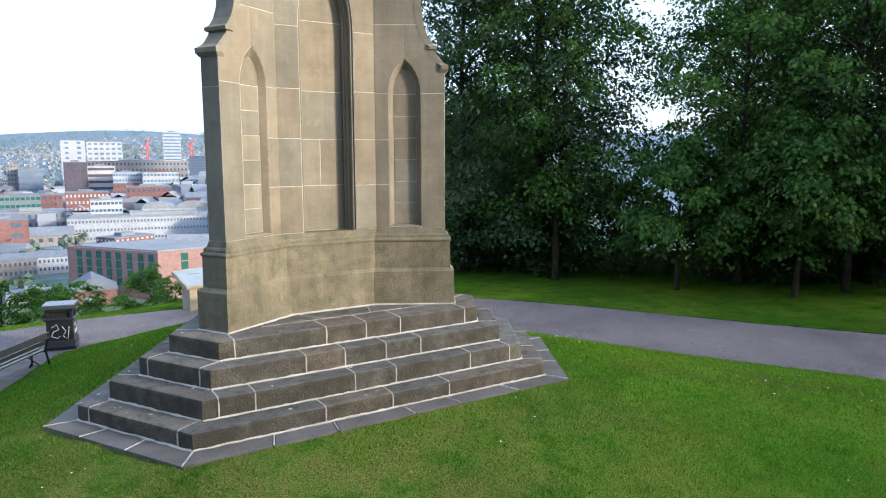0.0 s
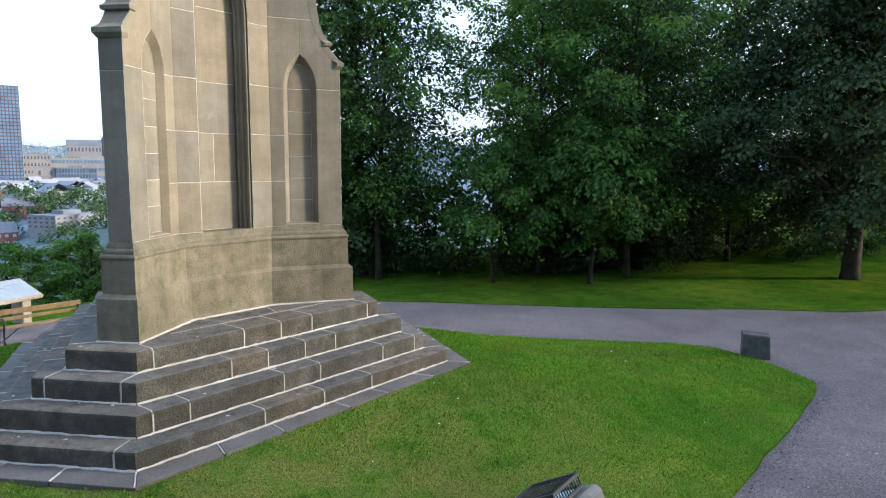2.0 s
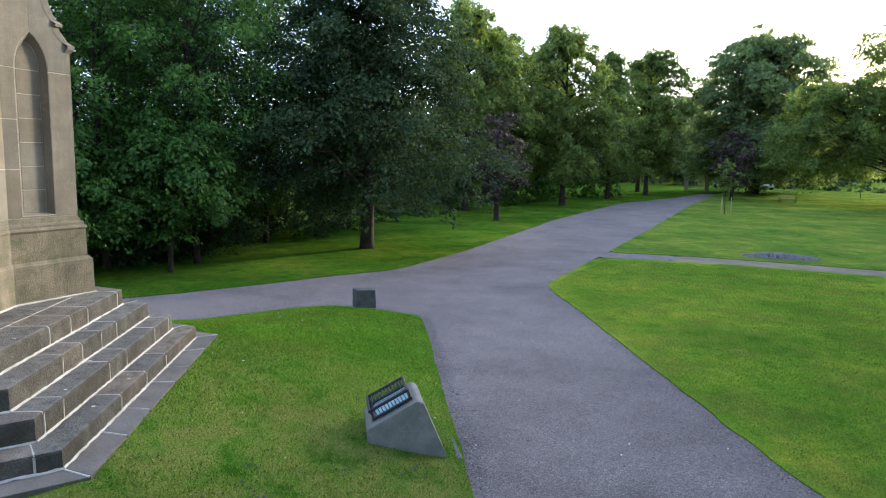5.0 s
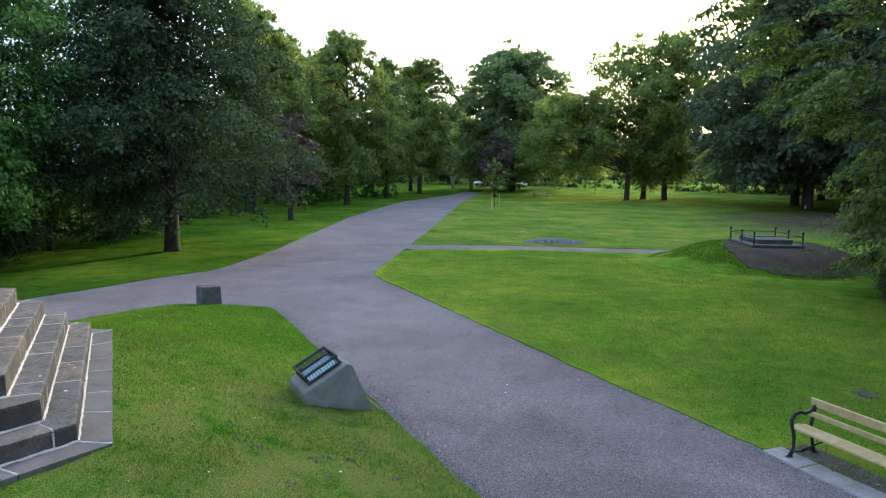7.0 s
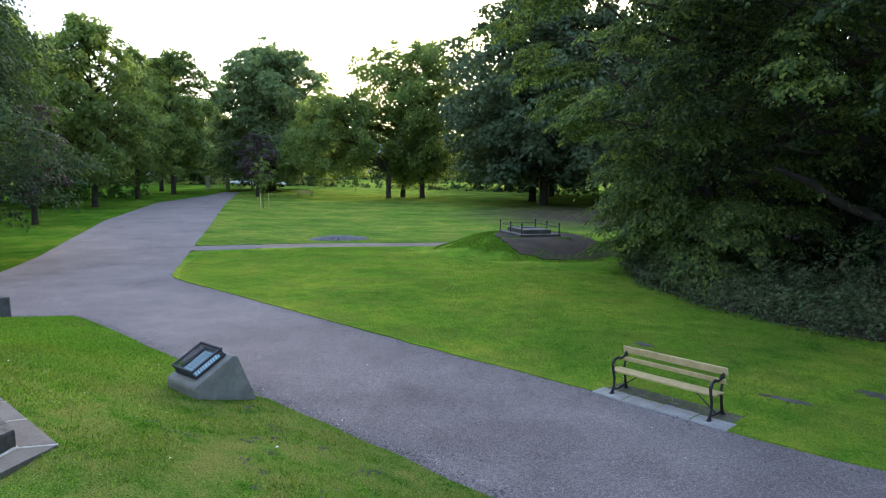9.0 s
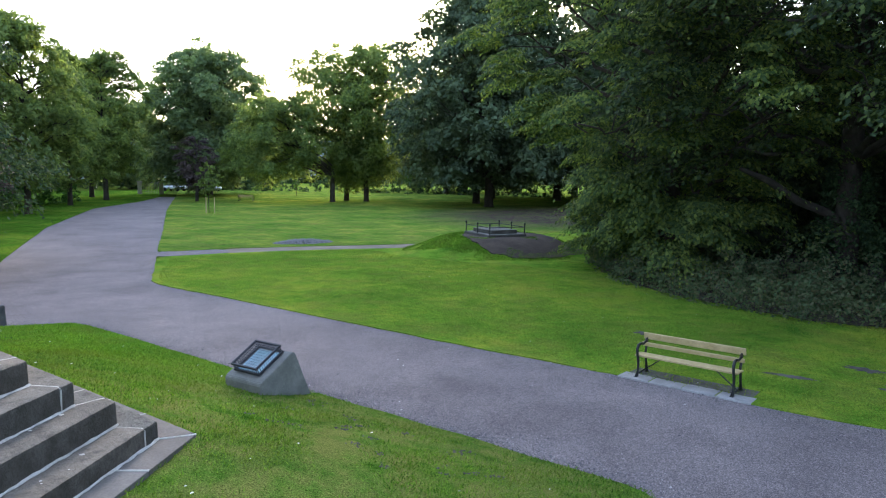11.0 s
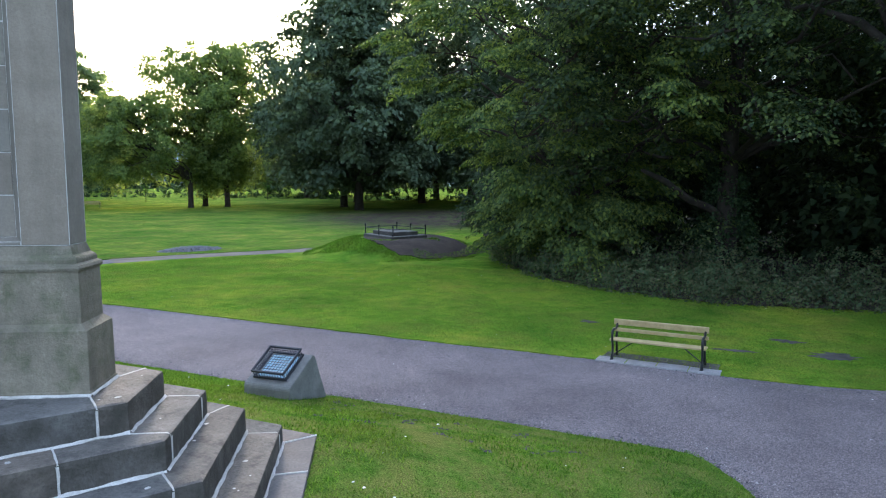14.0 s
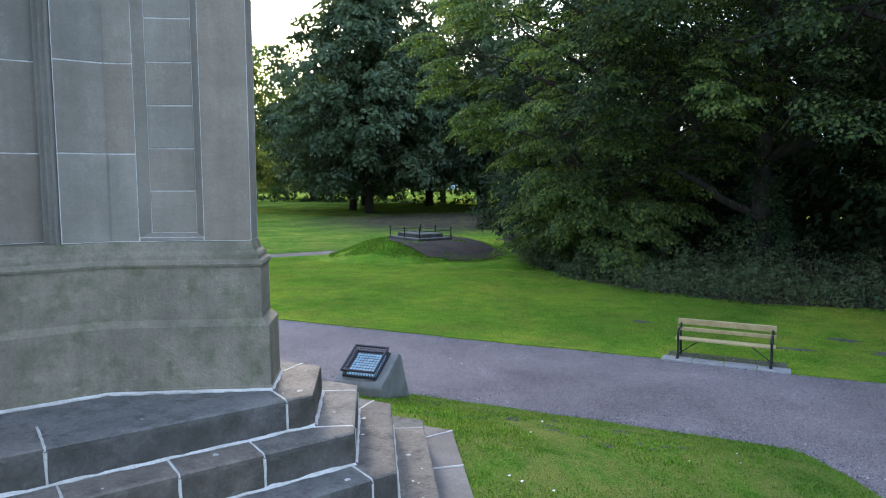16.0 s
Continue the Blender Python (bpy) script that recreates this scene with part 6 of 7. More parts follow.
# dropped rucksack by the side path
bm = bmesh.new()
bmesh.ops.create_icosphere(bm, subdivisions=3, radius=0.22)
for v in bm.verts:
    v.co = Vector((v.co.x * 1.25, v.co.y * 0.8, max(v.co.z * 0.85, -0.12) + 0.12)) + Vector([0.04 * noise.noise(v.co * 5 + Vector((k * 3.0, 0, 0))) for k in range(3)])
bag = thing("rucksack", pose(-6.3, -3.1, land_at(-6.3, -3.1) + 0.025, 0, 0, 30), "dark blue rucksack lying on the grass", "bag")
part("sack", bm, painted("dark_canvas", (0.012, 0.014, 0.025), 0.8, 0.2), bag, "", True)
bm = bmesh.new()
bmesh.ops.create_cone(bm, cap_ends=True, segments=12, radius1=0.05, radius2=0.05, depth=0.012, matrix=pose(0.02, 0.165, 0.2, 70, 0, 0))
part("badge", bm, CHALK, bag, "small pale round badge")
bm = bmesh.new()
tube_bm(bm, [(-0.2, 0.05, 0.2), (-0.26, 0.18, 0.08), (-0.12, 0.26, 0.02), (0.05, 0.24, 0.02)], 0.018, 6)
part("strap", bm, IRON, bag)

# hedge, railings, gate piers and cars at the end of the avenue
def hedge(spots, h, w, seed, label, leaf=LEAF_MID):
    gen = np.random.default_rng(seed)
    cs = []
    for (xa, ya), (xb, yb) in zip(spots, spots[1:]):
        ln = math.hypot(xb - xa, yb - ya)
        for i in range(int(ln * h * 3)):
            t = gen.random()
            x, y = xa + (xb - xa) * t + gen.normal() * w * 0.3, ya + (yb - ya) * t + gen.normal() * w * 0.3
            cs.append((x, y, land_at(x, y) + gen.random() * h))
    cs = np.array(cs)
    me = leaf_cloud("hedge", cs, np.full(len(cs), 0.45), np.full(len(cs), 40), 0.22, gen, leaf, 0.2, 0.9)
    return tagged(link_mesh("hedge", me, None), label, "hedge")


hedge([(60, -6.5), (73, -16.5), (80, -26)], 2.2, 1.4, 3, "tall clipped green hedge beside the avenue")
hedge([(124, -44), (118.8, -51), (104, -61), (85.5, -69.5), (66, -76), (49, -77.5), (30, -80)], 1.9, 1.6, 7, "low dark hedge along the far side of the park", LEAF_DARK)
for x, y in ((96.4, -42.2), (93.3, -44.0)):
    g = thing("gate_pier", pose(x, y, land_at(x, y), 0, 0, -30), "low pale stone gate pier at the park entrance", "pier")
    bm = bmesh.new()
    box_bm(bm, -0.3, 0.3, -0.3, 0.3, -0.2, 1.8, 0.04)
    part("shaft", bm, PIER, g)
    bm = bmesh.new()
    box_bm(bm, -0.4, 0.4, -0.4, 0.4, 1.8, 2.0, 0.05)
    part("cap", bm, PIER, g)
gate = thing("park_gate", pose(94.85, -43.1, land_at(94.85, -43.1), 0, 0, 30), "grey iron park gates", "gate")
for i in range(12):
    bm = bmesh.new()
    tube_bm(bm, [(-1.43 + i * 0.26, 0, 0.05), (-1.43 + i * 0.26, 0, 1.9)], 0.025, 5)
    part("bar", bm, CONCRETE, gate)
for z in (0.3, 1.7):
    bm = bmesh.new()
    box_bm(bm, -1.46, 1.46, -0.03, 0.03, z, z + 0.08)
    part("rail", bm, CONCRETE, gate)
GLASS_DARK = painted("car_glass", (0.02, 0.025, 0.03), 0.08, 0.6)
TYRE = painted("tyre", (0.012, 0.012, 0.012), 0.85, 0.2)


def car(x, y, turn, col, label):
    c = thing("parked_car", pose(x, y, land_at(x, y), 0, 0, turn), label, "car", "parked cars")
    paint = painted("car_paint", col, 0.2, 0.5, 0.0, 0.04)
    bm = bmesh.new()
    low = [(-2.1, 0.35), (2.1, 0.35), (2.15, 0.65), (1.95, 0.82), (0.95, 0.95), (-1.75, 0.98), (-2.1, 0.85)]
    sd = [[bm.verts.new((px_, s_ * 0.85, pz)) for px_, pz in low] for s_ in (-1, 1)]
    bm.faces.new(sd[0])
    bm.faces.new(sd[1][::-1])
    for i in range(len(low)):
        j = (i + 1) % len(low)
        bm.faces.new((sd[0][i], sd[0][j], sd[1][j], sd[1][i]))
    bmesh.ops.bevel(bm, geom=bm.edges[:], offset=0.06, segments=2, affect="EDGES")
    part("body", bm, paint, c, "", True)
    bm = bmesh.new()
    cab = [(-1.7, 0.96, 0.78), (1.0, 0.94, 0.78), (0.2, 1.45, 0.62), (-1.2, 1.47, 0.62)]
    sd = [[bm.verts.new((px_, s_ * w_, pz)) for px_, pz, w_ in cab] for s_ in (-1, 1)]
    bm.faces.new(sd[0])
    bm.faces.new(sd[1][::-1])
    for i in range(4):
        j = (i + 1) % 4
        bm.faces.new((sd[0][i], sd[0][j], sd[1][j], sd[1][i]))
    part("glasshouse", bm, GLASS_DARK, c)
    bm = bmesh.new()
    box_bm(bm, -1.25, 0.25, -0.63, 0.63, 1.45, 1.5, 0.02)
    part("roof", bm, paint, c)
    for wx in (-1.3, 1.3):
        for wy in (-0.8, 0.8):
            bm = bmesh.new()
            bmesh.ops.create_cone(bm, cap_ends=True, segments=14, radius1=0.32, radius2=0.32, depth=0.2, matrix=pose(wx, wy, 0.32, 90, 0, 0))
            part("wheel", bm, TYRE, c)
    return c


car(99.0, -55.8, 28, (0.75, 0.76, 0.78), "white hatchback parked beyond the lawn")
car(104.6, -52.8, 20, (0.7, 0.71, 0.73), "pale car parked beyond the lawn")

# stone setts edging the side path
kerb = thing("sett_edging", pose(-5.4, -0.62, LOW, 0, 0, 172), "row of worn stone setts edging the side path", "edging", kind="structure")
r = random.Random(3)
for i in range(16):
    bm = bmesh.new()
    x = i * 0.24
    box_bm(bm, x, x + 0.21, -0.09, 0.09, -0.05, 0.022 + r.uniform(-0.006, 0.01), 0.012)
    part("sett", bm, FLAG, kerb)

# daisies and pale litter specks
gen = np.random.default_rng(33)
cv, cl = [], []
for i in range(150):
    if i < 80:
        x, y = gen.uniform(-2, 14), gen.uniform(4, 15)
        d, ins = seg_dist([x], [y], ISLAND)
        d2, ins2 = seg_dist([x], [y], APRON)
        if not ins[0] or ins2[0]:
            continue
    else:
        x, y = gen.uniform(-6, 20), gen.uniform(-13, 3.5)
    z = land_at(x, y) + (0.06 if (i < 80 or y < -1) else 0.012)
    rr = gen.uniform(0.008, 0.02)
    k = len(cv)
    a0 = gen.random() * math.tau
    cv += [(x + math.cos(a0 + t * math.tau / 5) * rr * gen.uniform(0.6, 1.4), y + math.sin(a0 + t * math.tau / 5) * rr * gen.uniform(0.6, 1.4), z + gen.uniform(0, 0.012)) for t in range(5)]
    cl += [k + j for j in range(5)]
tagged(link_mesh("daisies", raw_mesh("daisies", cv, cl, 5), painted("petal_white", (0.7, 0.7, 0.68), 0.8)), "scattered white daisies and pale specks", "daisies", kind="stuff")
# worn bare patches in the turf
CRUMB = speckled("soil_crumbs", (0.055, 0.052, 0.05), (0.13, 0.12, 0.115), 4.0, 40, 0.95, 0.6, None, 0.5, 0.0, 0.01)
for x, y, sx, sy in WORN_SPOTS:
    pts = [(x + math.cos(t * math.tau / 40) * sx * (1 + 0.9 * noise.noise((math.cos(t * math.tau / 40) * 3 + x, math.sin(t * math.tau / 40) * 3, y))), y + math.sin(t * math.tau / 40) * sy * (1 + 0.9 * noise.noise((math.cos(t * math.tau / 40) * 3, y, math.sin(t * math.tau / 40) * 3)))) for t in range(40)]
    ob = sheet("bare_patch", pts, 0.03, CRUMB, 0.5, 40, 0.02)
    tagged(ob, "small worn bare patch in the turf", "soil", kind="structure")


# crumbs of soil, grit and dead leaves along the path's edges and on the lawn
def crumbs(name, spots, size, mat, label, category):
    cv, cl = [], []
    for x, y, z in spots:
        k = len(cv)
        s_ = size * gen.uniform(0.5, 1.5)
        o = np.array([(1, 0, 0), (-0.5, 0.87, 0), (-0.5, -0.87, 0), (0, 0, 0.8)]) * s_ + gen.normal(size=(4, 3)) * s_ * 0.25
        cv += [(x + q[0], y + q[1], z + q[2]) for q in o]
        for f3 in ((0, 1, 3), (1, 2, 3), (2, 0, 3)):
            cl += [k + j for j in f3]
    tagged(link_mesh(name, raw_mesh(name, cv, cl, 3), mat), label, category, kind="stuff")


spots = []
for line in (smooth_outline(ISLAND, 0.25, 0.07), smooth_outline(RIGHT_EDGE, 0.3, 0.07, 1, False)[:-20]):
    for (xa, ya) in line:
        for j in range(9):
            x, y = xa + gen.normal() * 0.16, ya + gen.normal() * 0.16
            d, ins = seg_dist([x], [y], ISLAND)
            if not ins[0] and y > -1.6 and not (-3 < x < 6 and y < -0.85):
                spots.append((x, y, LOW + 0.004))
crumbs("path_grit", spots, 0.014, CRUMB, "dark grit and leaf litter along the path's edges", "grit")
spots = []
for x0, y0, sp, k in ((2.6, 4.9, 0.5, 26), (1.4, 5.6, 0.4, 30), (0.6, 6.3, 0.45, 26), (2.0, 6.3, 0.3, 18), (-0.4, 5.4, 0.35, 18), (3.3, 4.6, 0.25, 16), (0.2, 4.9, 0.3, 12)):
    for c in range(4):
        xc, yc = x0 + gen.normal() * sp, y0 + gen.normal() * sp * 0.6
        for j in range(k // 4 + 4):
            x, y = xc + gen.normal() * 0.06, yc + gen.normal() * 0.05
            spots.append((x, y, land_at(x, y) + 0.03))
crumbs("worm_casts", spots, 0.018, CRUMB, "small dark crumbs of turned soil on the lawn", "soil")
spots = []
for i in range(420):
    t = gen.random()
    a = radians(-32 + 92 * t)
    x, y = 9.2 + 2.7 * math.cos(a) + gen.normal() * 0.025, 7.6 + 2.7 * math.sin(a) + gen.normal() * 0.025
    if gen.random() < 0.35 + 0.65 * abs(math.sin(t * 3.1)):
        spots.append((x, y, land_at(x, y) + 0.03))
crumbs("turf_scar", spots, 0.014, CRUMB, "thin curved scar worn in the turf", "soil")
pad = thing("bench_pad", pose(-0.216, 16.48, LOW, 0, 0, 56.4), "dark damp paving slabs under the bench", "slab")
for i in range(4):
    for j in range(2):
        bm = bmesh.new()
        box_bm(bm, -1.3 + i * 0.66, -0.66 + i * 0.66, -0.36 + j * 0.7, 0.33 + j * 0.7, -0.1, 0.024, 0.006)
        part("slab", bm, FLAG, pad)


# ---- the city in the valley ----
# walls and roofs shifted towards blue, with aerial haze put into their colours
BRICK = speckled("city_brick", (0.16, 0.085, 0.085), (0.22, 0.12, 0.12), 0.05, 0.8, 0.9, 0.1, None, 0, 0.1, 0.02)
PINKBRICK = speckled("car_park_brick", (0.27, 0.165, 0.16), (0.33, 0.205, 0.2), 0.08, 0.8, 0.9, 0.1, None, 0, 0.0, 0.02)
WHITE = speckled("city_white", (0.33, 0.37, 0.42), (0.42, 0.46, 0.52), 0.05, 0.8, 0.7, 0.1, None, 0, 0.06, 0.02)
TAN = speckled("city_tan", (0.22, 0.215, 0.22), (0.29, 0.28, 0.285), 0.05, 0.8, 0.9, 0.1, None, 0, 0.08, 0.02)
PURPLE = speckled("dark_cladding", (0.07, 0.055, 0.075), (0.11, 0.09, 0.115), 0.05, 0.8, 0.5, 0.1, None, 0, 0, 0.02)
SLATE = speckled("slate_roof", (0.13, 0.158, 0.2), (0.19, 0.225, 0.28), 0.06, 0.9, 0.7, 0.2, None, 0, 0.15, 0.02)
PALEROOF = speckled("pale_roof", (0.19, 0.22, 0.255), (0.27, 0.305, 0.345), 0.06, 0.6, 0.6, 0.1, None, 0, 0.1, 0.02)
PANE = painted("city_glass", (0.07, 0.11, 0.16), 0.15, 0.5, 0.0, 0.4, 0.2)
GREENPANE = painted("green_glazing", (0.02, 0.12, 0.1), 0.2, 0.5, 0.0, 0.3, 0.2)
BLUEPANE = painted("blue_glass", (0.12, 0.2, 0.3), 0.15, 0.5, 0.0, 0.3, 0.1)
CRANE = painted("crane_red", (0.5, 0.05, 0.05), 0.5)


def building(name, label, x, y, w, d, base, top, wall, pane=PANE, bays=8, floors=5, turn=None, roof=SLATE, band=False, fill=0.45, pitched=False, tall=(0.34, 0.74)):
    """A block facing the hill: wall, roof, and rows of window panes on the front and one side."""
    if turn is None:
        turn = math.degrees(math.atan2(y, x)) - 90
    ob = thing(name, pose(x, y, base, 0, 0, turn), label, "building")
    h = top - base
    bm = bmesh.new()
    box_bm(bm, -w / 2, w / 2, -d / 2, d / 2, -12, h)
    part("wall", bm, wall, ob)
    bm = bmesh.new()
    if pitched:
        a = [bm.verts.new(p_) for p_ in ((-w / 2 - 0.4, -d / 2 - 0.4, h), (w / 2 + 0.4, -d / 2 - 0.4, h), (w / 2 + 0.4, d / 2 + 0.4, h), (-w / 2 - 0.4, d / 2 + 0.4, h), (-w / 2 - 0.4, 0, h + d * 0.3), (w / 2 + 0.4, 0, h + d * 0.3))]
        for f_ in ((0, 1, 5, 4), (2, 3, 4, 5), (3, 0, 4), (1, 2, 5), (3, 2, 1, 0)):
            bm.faces.new([a[i] for i in f_])
    else:
        box_bm(bm, -w / 2 - 0.2, w / 2 + 0.2, -d / 2 - 0.2, d / 2 + 0.2, h, h + 0.5)
        box_bm(bm, -w * 0.2, w * 0.15, -d * 0.2, d * 0.2, h + 0.5, h + 2.2)
    part("roof", bm, roof, ob)
    vs, fs = [], []
    fh = h / floors
    for side, span, off in ((0, w, d / 2), (1, d, w / 2), (2, d, w / 2)):
        nb = bays if side == 0 else max(1, round(bays * d / w))
        bw = span / nb
        for i in range(nb if not band else 1):
            for j in range(floors):
                u0 = -span / 2 + (i + (1 - fill) / 2) * bw if not band else -span / 2 + 0.03 * span
                u1 = u0 + bw * fill if not band else span / 2 - 0.03 * span
                z0, z1 = j * fh + fh * tall[0], j * fh + fh * tall[1]
                k = len(vs)
                e = 0.15
                q = [(u0, z0), (u1, z0), (u1, z1), (u0, z1)]
                if side == 0:
                    vs += [(u, -off - e, z) for u, z in q]
                elif side == 1:
                    vs += [(off + e, u, z) for u, z in q]
                else:
                    vs += [(-off - e, u, z) for u, z in q]
                fs.append((k, k + 1, k + 2, k + 3))
    win = link_mesh("glazing", poly_mesh("glazing", vs, fs), pane, ob)
    win["kind"] = "stuff"
    return ob


# brick car park with green glazed bays
cp = thing("car_park", pose(43.5, 252, -38.6, 0, 0, 0), "large pink-brick car park with green glazed bays", "building")
A0, A1, A2 = Vector((-32.2, 19.5)), Vector((-7.9, -15)), Vector((22.5, -10.5))
bm = bmesh.new()
pts = [A0, A1, A2, A2 + (A0 - A1)]
lo_ = [bm.verts.new((p_.x, p_.y, -8)) for p_ in pts]
hi_ = [bm.verts.new((p_.x, p_.y, 12.6)) for p_ in pts]
bm.faces.new(hi_)
for i in range(4):
    bm.faces.new((lo_[i], lo_[(i + 1) % 4], hi_[(i + 1) % 4], hi_[i]))
part("wall", bm, PINKBRICK, cp)
bm = bmesh.new()
mid = sum(pts, Vector((0, 0))) / 4
q = [mid + (p_ - mid) * 0.93 for p_ in pts]
lo_ = [bm.verts.new((p_.x, p_.y, 12.5)) for p_ in q]
hi_ = [bm.verts.new((p_.x, p_.y, 13.1)) for p_ in q]
bm.faces.new(hi_)
for i in range(4):
    bm.faces.new((lo_[i], lo_[(i + 1) % 4], hi_[(i + 1) % 4], hi_[i]))
part("roof", bm, PALEROOF, cp, "pale grey metal roof")
for a, b, spots in ((A0, A1, [0.14, 0.25, 0.36, 0.47, 0.58, 0.7, 0.82, 0.93]), (A1, A2, [0.28, 0.6, 0.88])):
    d = (b - a).normalized()
    nn = Vector((d.y, -d.x))
    if nn.dot(mid - a) > 0:
        nn = -nn
    for s_ in spots:
        c_ = a.lerp(b, s_) + nn * 0.15
        for lv in range(4):
            z0 = 0.6 + lv * 2.9
            hw_ = 1.15
            vs = [(*(c_ - d * hw_), z0), (*(c_ + d * hw_), z0), (*(c_ + d * hw_), z0 + 2.5), (*(c_ - d * hw_), z0 + 2.5)]
            back = [(v_[0] - nn.x * 0.4, v_[1] - nn.y * 0.4, v_[2]) for v_ in vs]
            link_mesh("window", poly_mesh("window", vs + back, [(0, 1, 2, 3), (0, 1, 5, 4), (1, 2, 6, 5), (2, 3, 7, 6), (3, 0, 4, 7)]), GREENPANE, cp)

building("long_white_building", "long white industrial building with rows of windows", 72, 428, 104, 30, -46, -27.5, WHITE, SLATE, 60, 4, roof=PALEROOF, tall=(0.45, 0.75), fill=0.6)
building("white_upper_block", "white upper storey with a strip of windows", 41, 453, 17, 14, -40, -19, WHITE, PANE, 8, 5, roof=PALEROOF, tall=(0.4, 0.75), fill=0.75)
building("low_sheds", "low grey workshop roofs", 3, 480, 34, 30, -45, -26, SLATE, PANE, 10, 4, roof=PALEROOF)
building("long_roof_building", "long building with a pale metal roof", 365, 802, 105, 40, -40, 11.5, TAN, BLUEPANE, 30, 6, roof=PALEROOF, fill=0.8)
building("office_block", "white striped office block", 69, 797, 26, 24, -40, -1, WHITE, PURPLE, 3, 6, band=True)
building("office_block", "dark purple glazed office block", 45, 789, 21, 24, -36, 3, PURPLE, PANE, 8, 9)
building("tower_block", "white tower block with pale stair tower", 61, 1098, 30, 24, -30, 33, WHITE, BLUEPANE, 2, 9, fill=0.3)
building("tower_block", "broad white tower block", 103, 1115, 46, 24, -30, 32, WHITE, BLUEPANE, 6, 9, fill=0.6)
building("tower_block", "tall pale blue tower far off", 277, 1576, 35, 30, -30, 66, WHITE, BLUEPANE, 6, 14, band=True)
building("glazed_building", "brick and white glazed building", 89, 755, 27, 22, -36, -18, BRICK, PANE, 9, 3)
building("glazed_upper", "white glazed upper storeys", 89, 758, 26, 20, -18, -7, WHITE, BLUEPANE, 10, 2, fill=0.8)
building("glazed_upper", "white glazed block with brick top", 118, 741, 33, 22, -36, -7, WHITE, BLUEPANE, 10, 5, roof=BRICK, fill=0.75)
building("brick_building", "red brick mill with regular windows", 41, 599, 30, 22, -40, -20, BRICK, WHITE, 11, 4)
building("brick_building", "red brick block with slate roof", 88, 614, 34, 24, -40, -17, BRICK, PANE, 9, 4)
building("office_block", "low dark green glass offices", -6, 520, 28, 24, -36, -17.5, SLATE, GREENPANE, 10, 4, fill=0.8)
building("brick_building", "small block of red brick flats", 15, 560, 15, 16, -38, -19.5, BRICK, PANE, 5, 4)
building("brick_building", "plain red brick gabled hall", -10, 400, 20, 24, -40, -24.5, BRICK, PANE, 2, 3)
building("shed", "long shed with grey pitched roof", 10, 420, 22, 14, -45, -35, TAN, PANE, 5, 2, pitched=True)
building("terrace", "row of small terraced houses", -5, 302, 14, 8, -39.5, -33, TAN, PANE, 9, 2, pitched=True)
building("terrace", "white-rendered terrace on a corner", 7, 312, 12, 8, -40, -33.8, WHITE, PANE, 8, 2, pitched=True)
building("warehouse", "orange brick warehouse with roller door", 16, 240, 14, 14, -42, -36, BRICK, SLATE, 1, 1, turn=86.2, pitched=True, fill=0.3)
building("warehouse", "low grey-roofed yard shed below", 1, 250, 16, 16, -45, -38, TAN, SLATE, 3, 1, roof=PALEROOF)
building("office_block", "square tan stone office block", -10, 900, 12, 20, -28, 1, TAN, PANE, 4, 6)
building("office_block", "low blue glass office block", 6, 880, 23, 20, -30, -4, SLATE, BLUEPANE, 8, 4, fill=0.85)
building("department_store", "long tan stone department store", 131, 992, 120, 40, -34, 4, TAN, PANE, 26, 5)
building("patterned_building", "grey building clad in pale and dark triangles", 207, 876, 66, 40, -40, 9, WHITE, SLATE, 26, 16, fill=0.4, tall=(0.2, 0.7))
building("brick_building", "long low red brick building", 152, 684, 60, 24, -42, -23, BRICK, PANE, 16, 3)
building("glass_tower", "very tall dark glass tower", 250.6, 782, 49, 24, -45, 81, PURPLE, BLUEPANE, 16, 36, fill=0.72, tall=(0.15, 0.85))
building("glass_tower", "pale concrete stair shaft of the glass tower", 273.7, 791.6, 13, 24, -45, 78, WHITE, PURPLE, 2, 30, fill=0.15)
building("slab_block", "white slab tower with a stripe of windows", 243, 505, 13, 10, -36, 7.5, WHITE, PANE, 1, 14, fill=0.22)
building("office_block", "plain white office block with windows", 277, 533, 22, 16, -36, 7, WHITE, PANE, 7, 6)
building("glazed_building", "dark glazed office block", 287, 683, 34, 20, -40, 1, SLATE, PANE, 14, 8, fill=0.8, tall=(0.12, 0.88))
building("glazed_building", "plain stone end of the glazed offices", 264, 695, 18, 20, -40, 1.2, TAN, PANE, 2, 4, fill=0.2)
building("town_hall", "long stone town hall", 398, 918, 40, 24, -30, 29, TAN, PANE, 10, 5, roof=SLATE, pitched=True)
building("office_block", "tall tan stone office block", 296, 798, 25, 20, -30, 15, TAN, PANE, 8, 6)
building("brick_building", "red brick houses with slate roofs", 139, 397, 20, 16, -36, -17.5, BRICK, PANE, 6, 2, pitched=True)
building("brick_building", "white rendered terrace with red roof", 163, 399, 16, 12, -36, -22, WHITE, PANE, 6, 3, pitched=True)
building("brick_building", "old red brick city warehouse", 184, 624, 32, 20, -42, -16.5, BRICK, PANE, 9, 4)
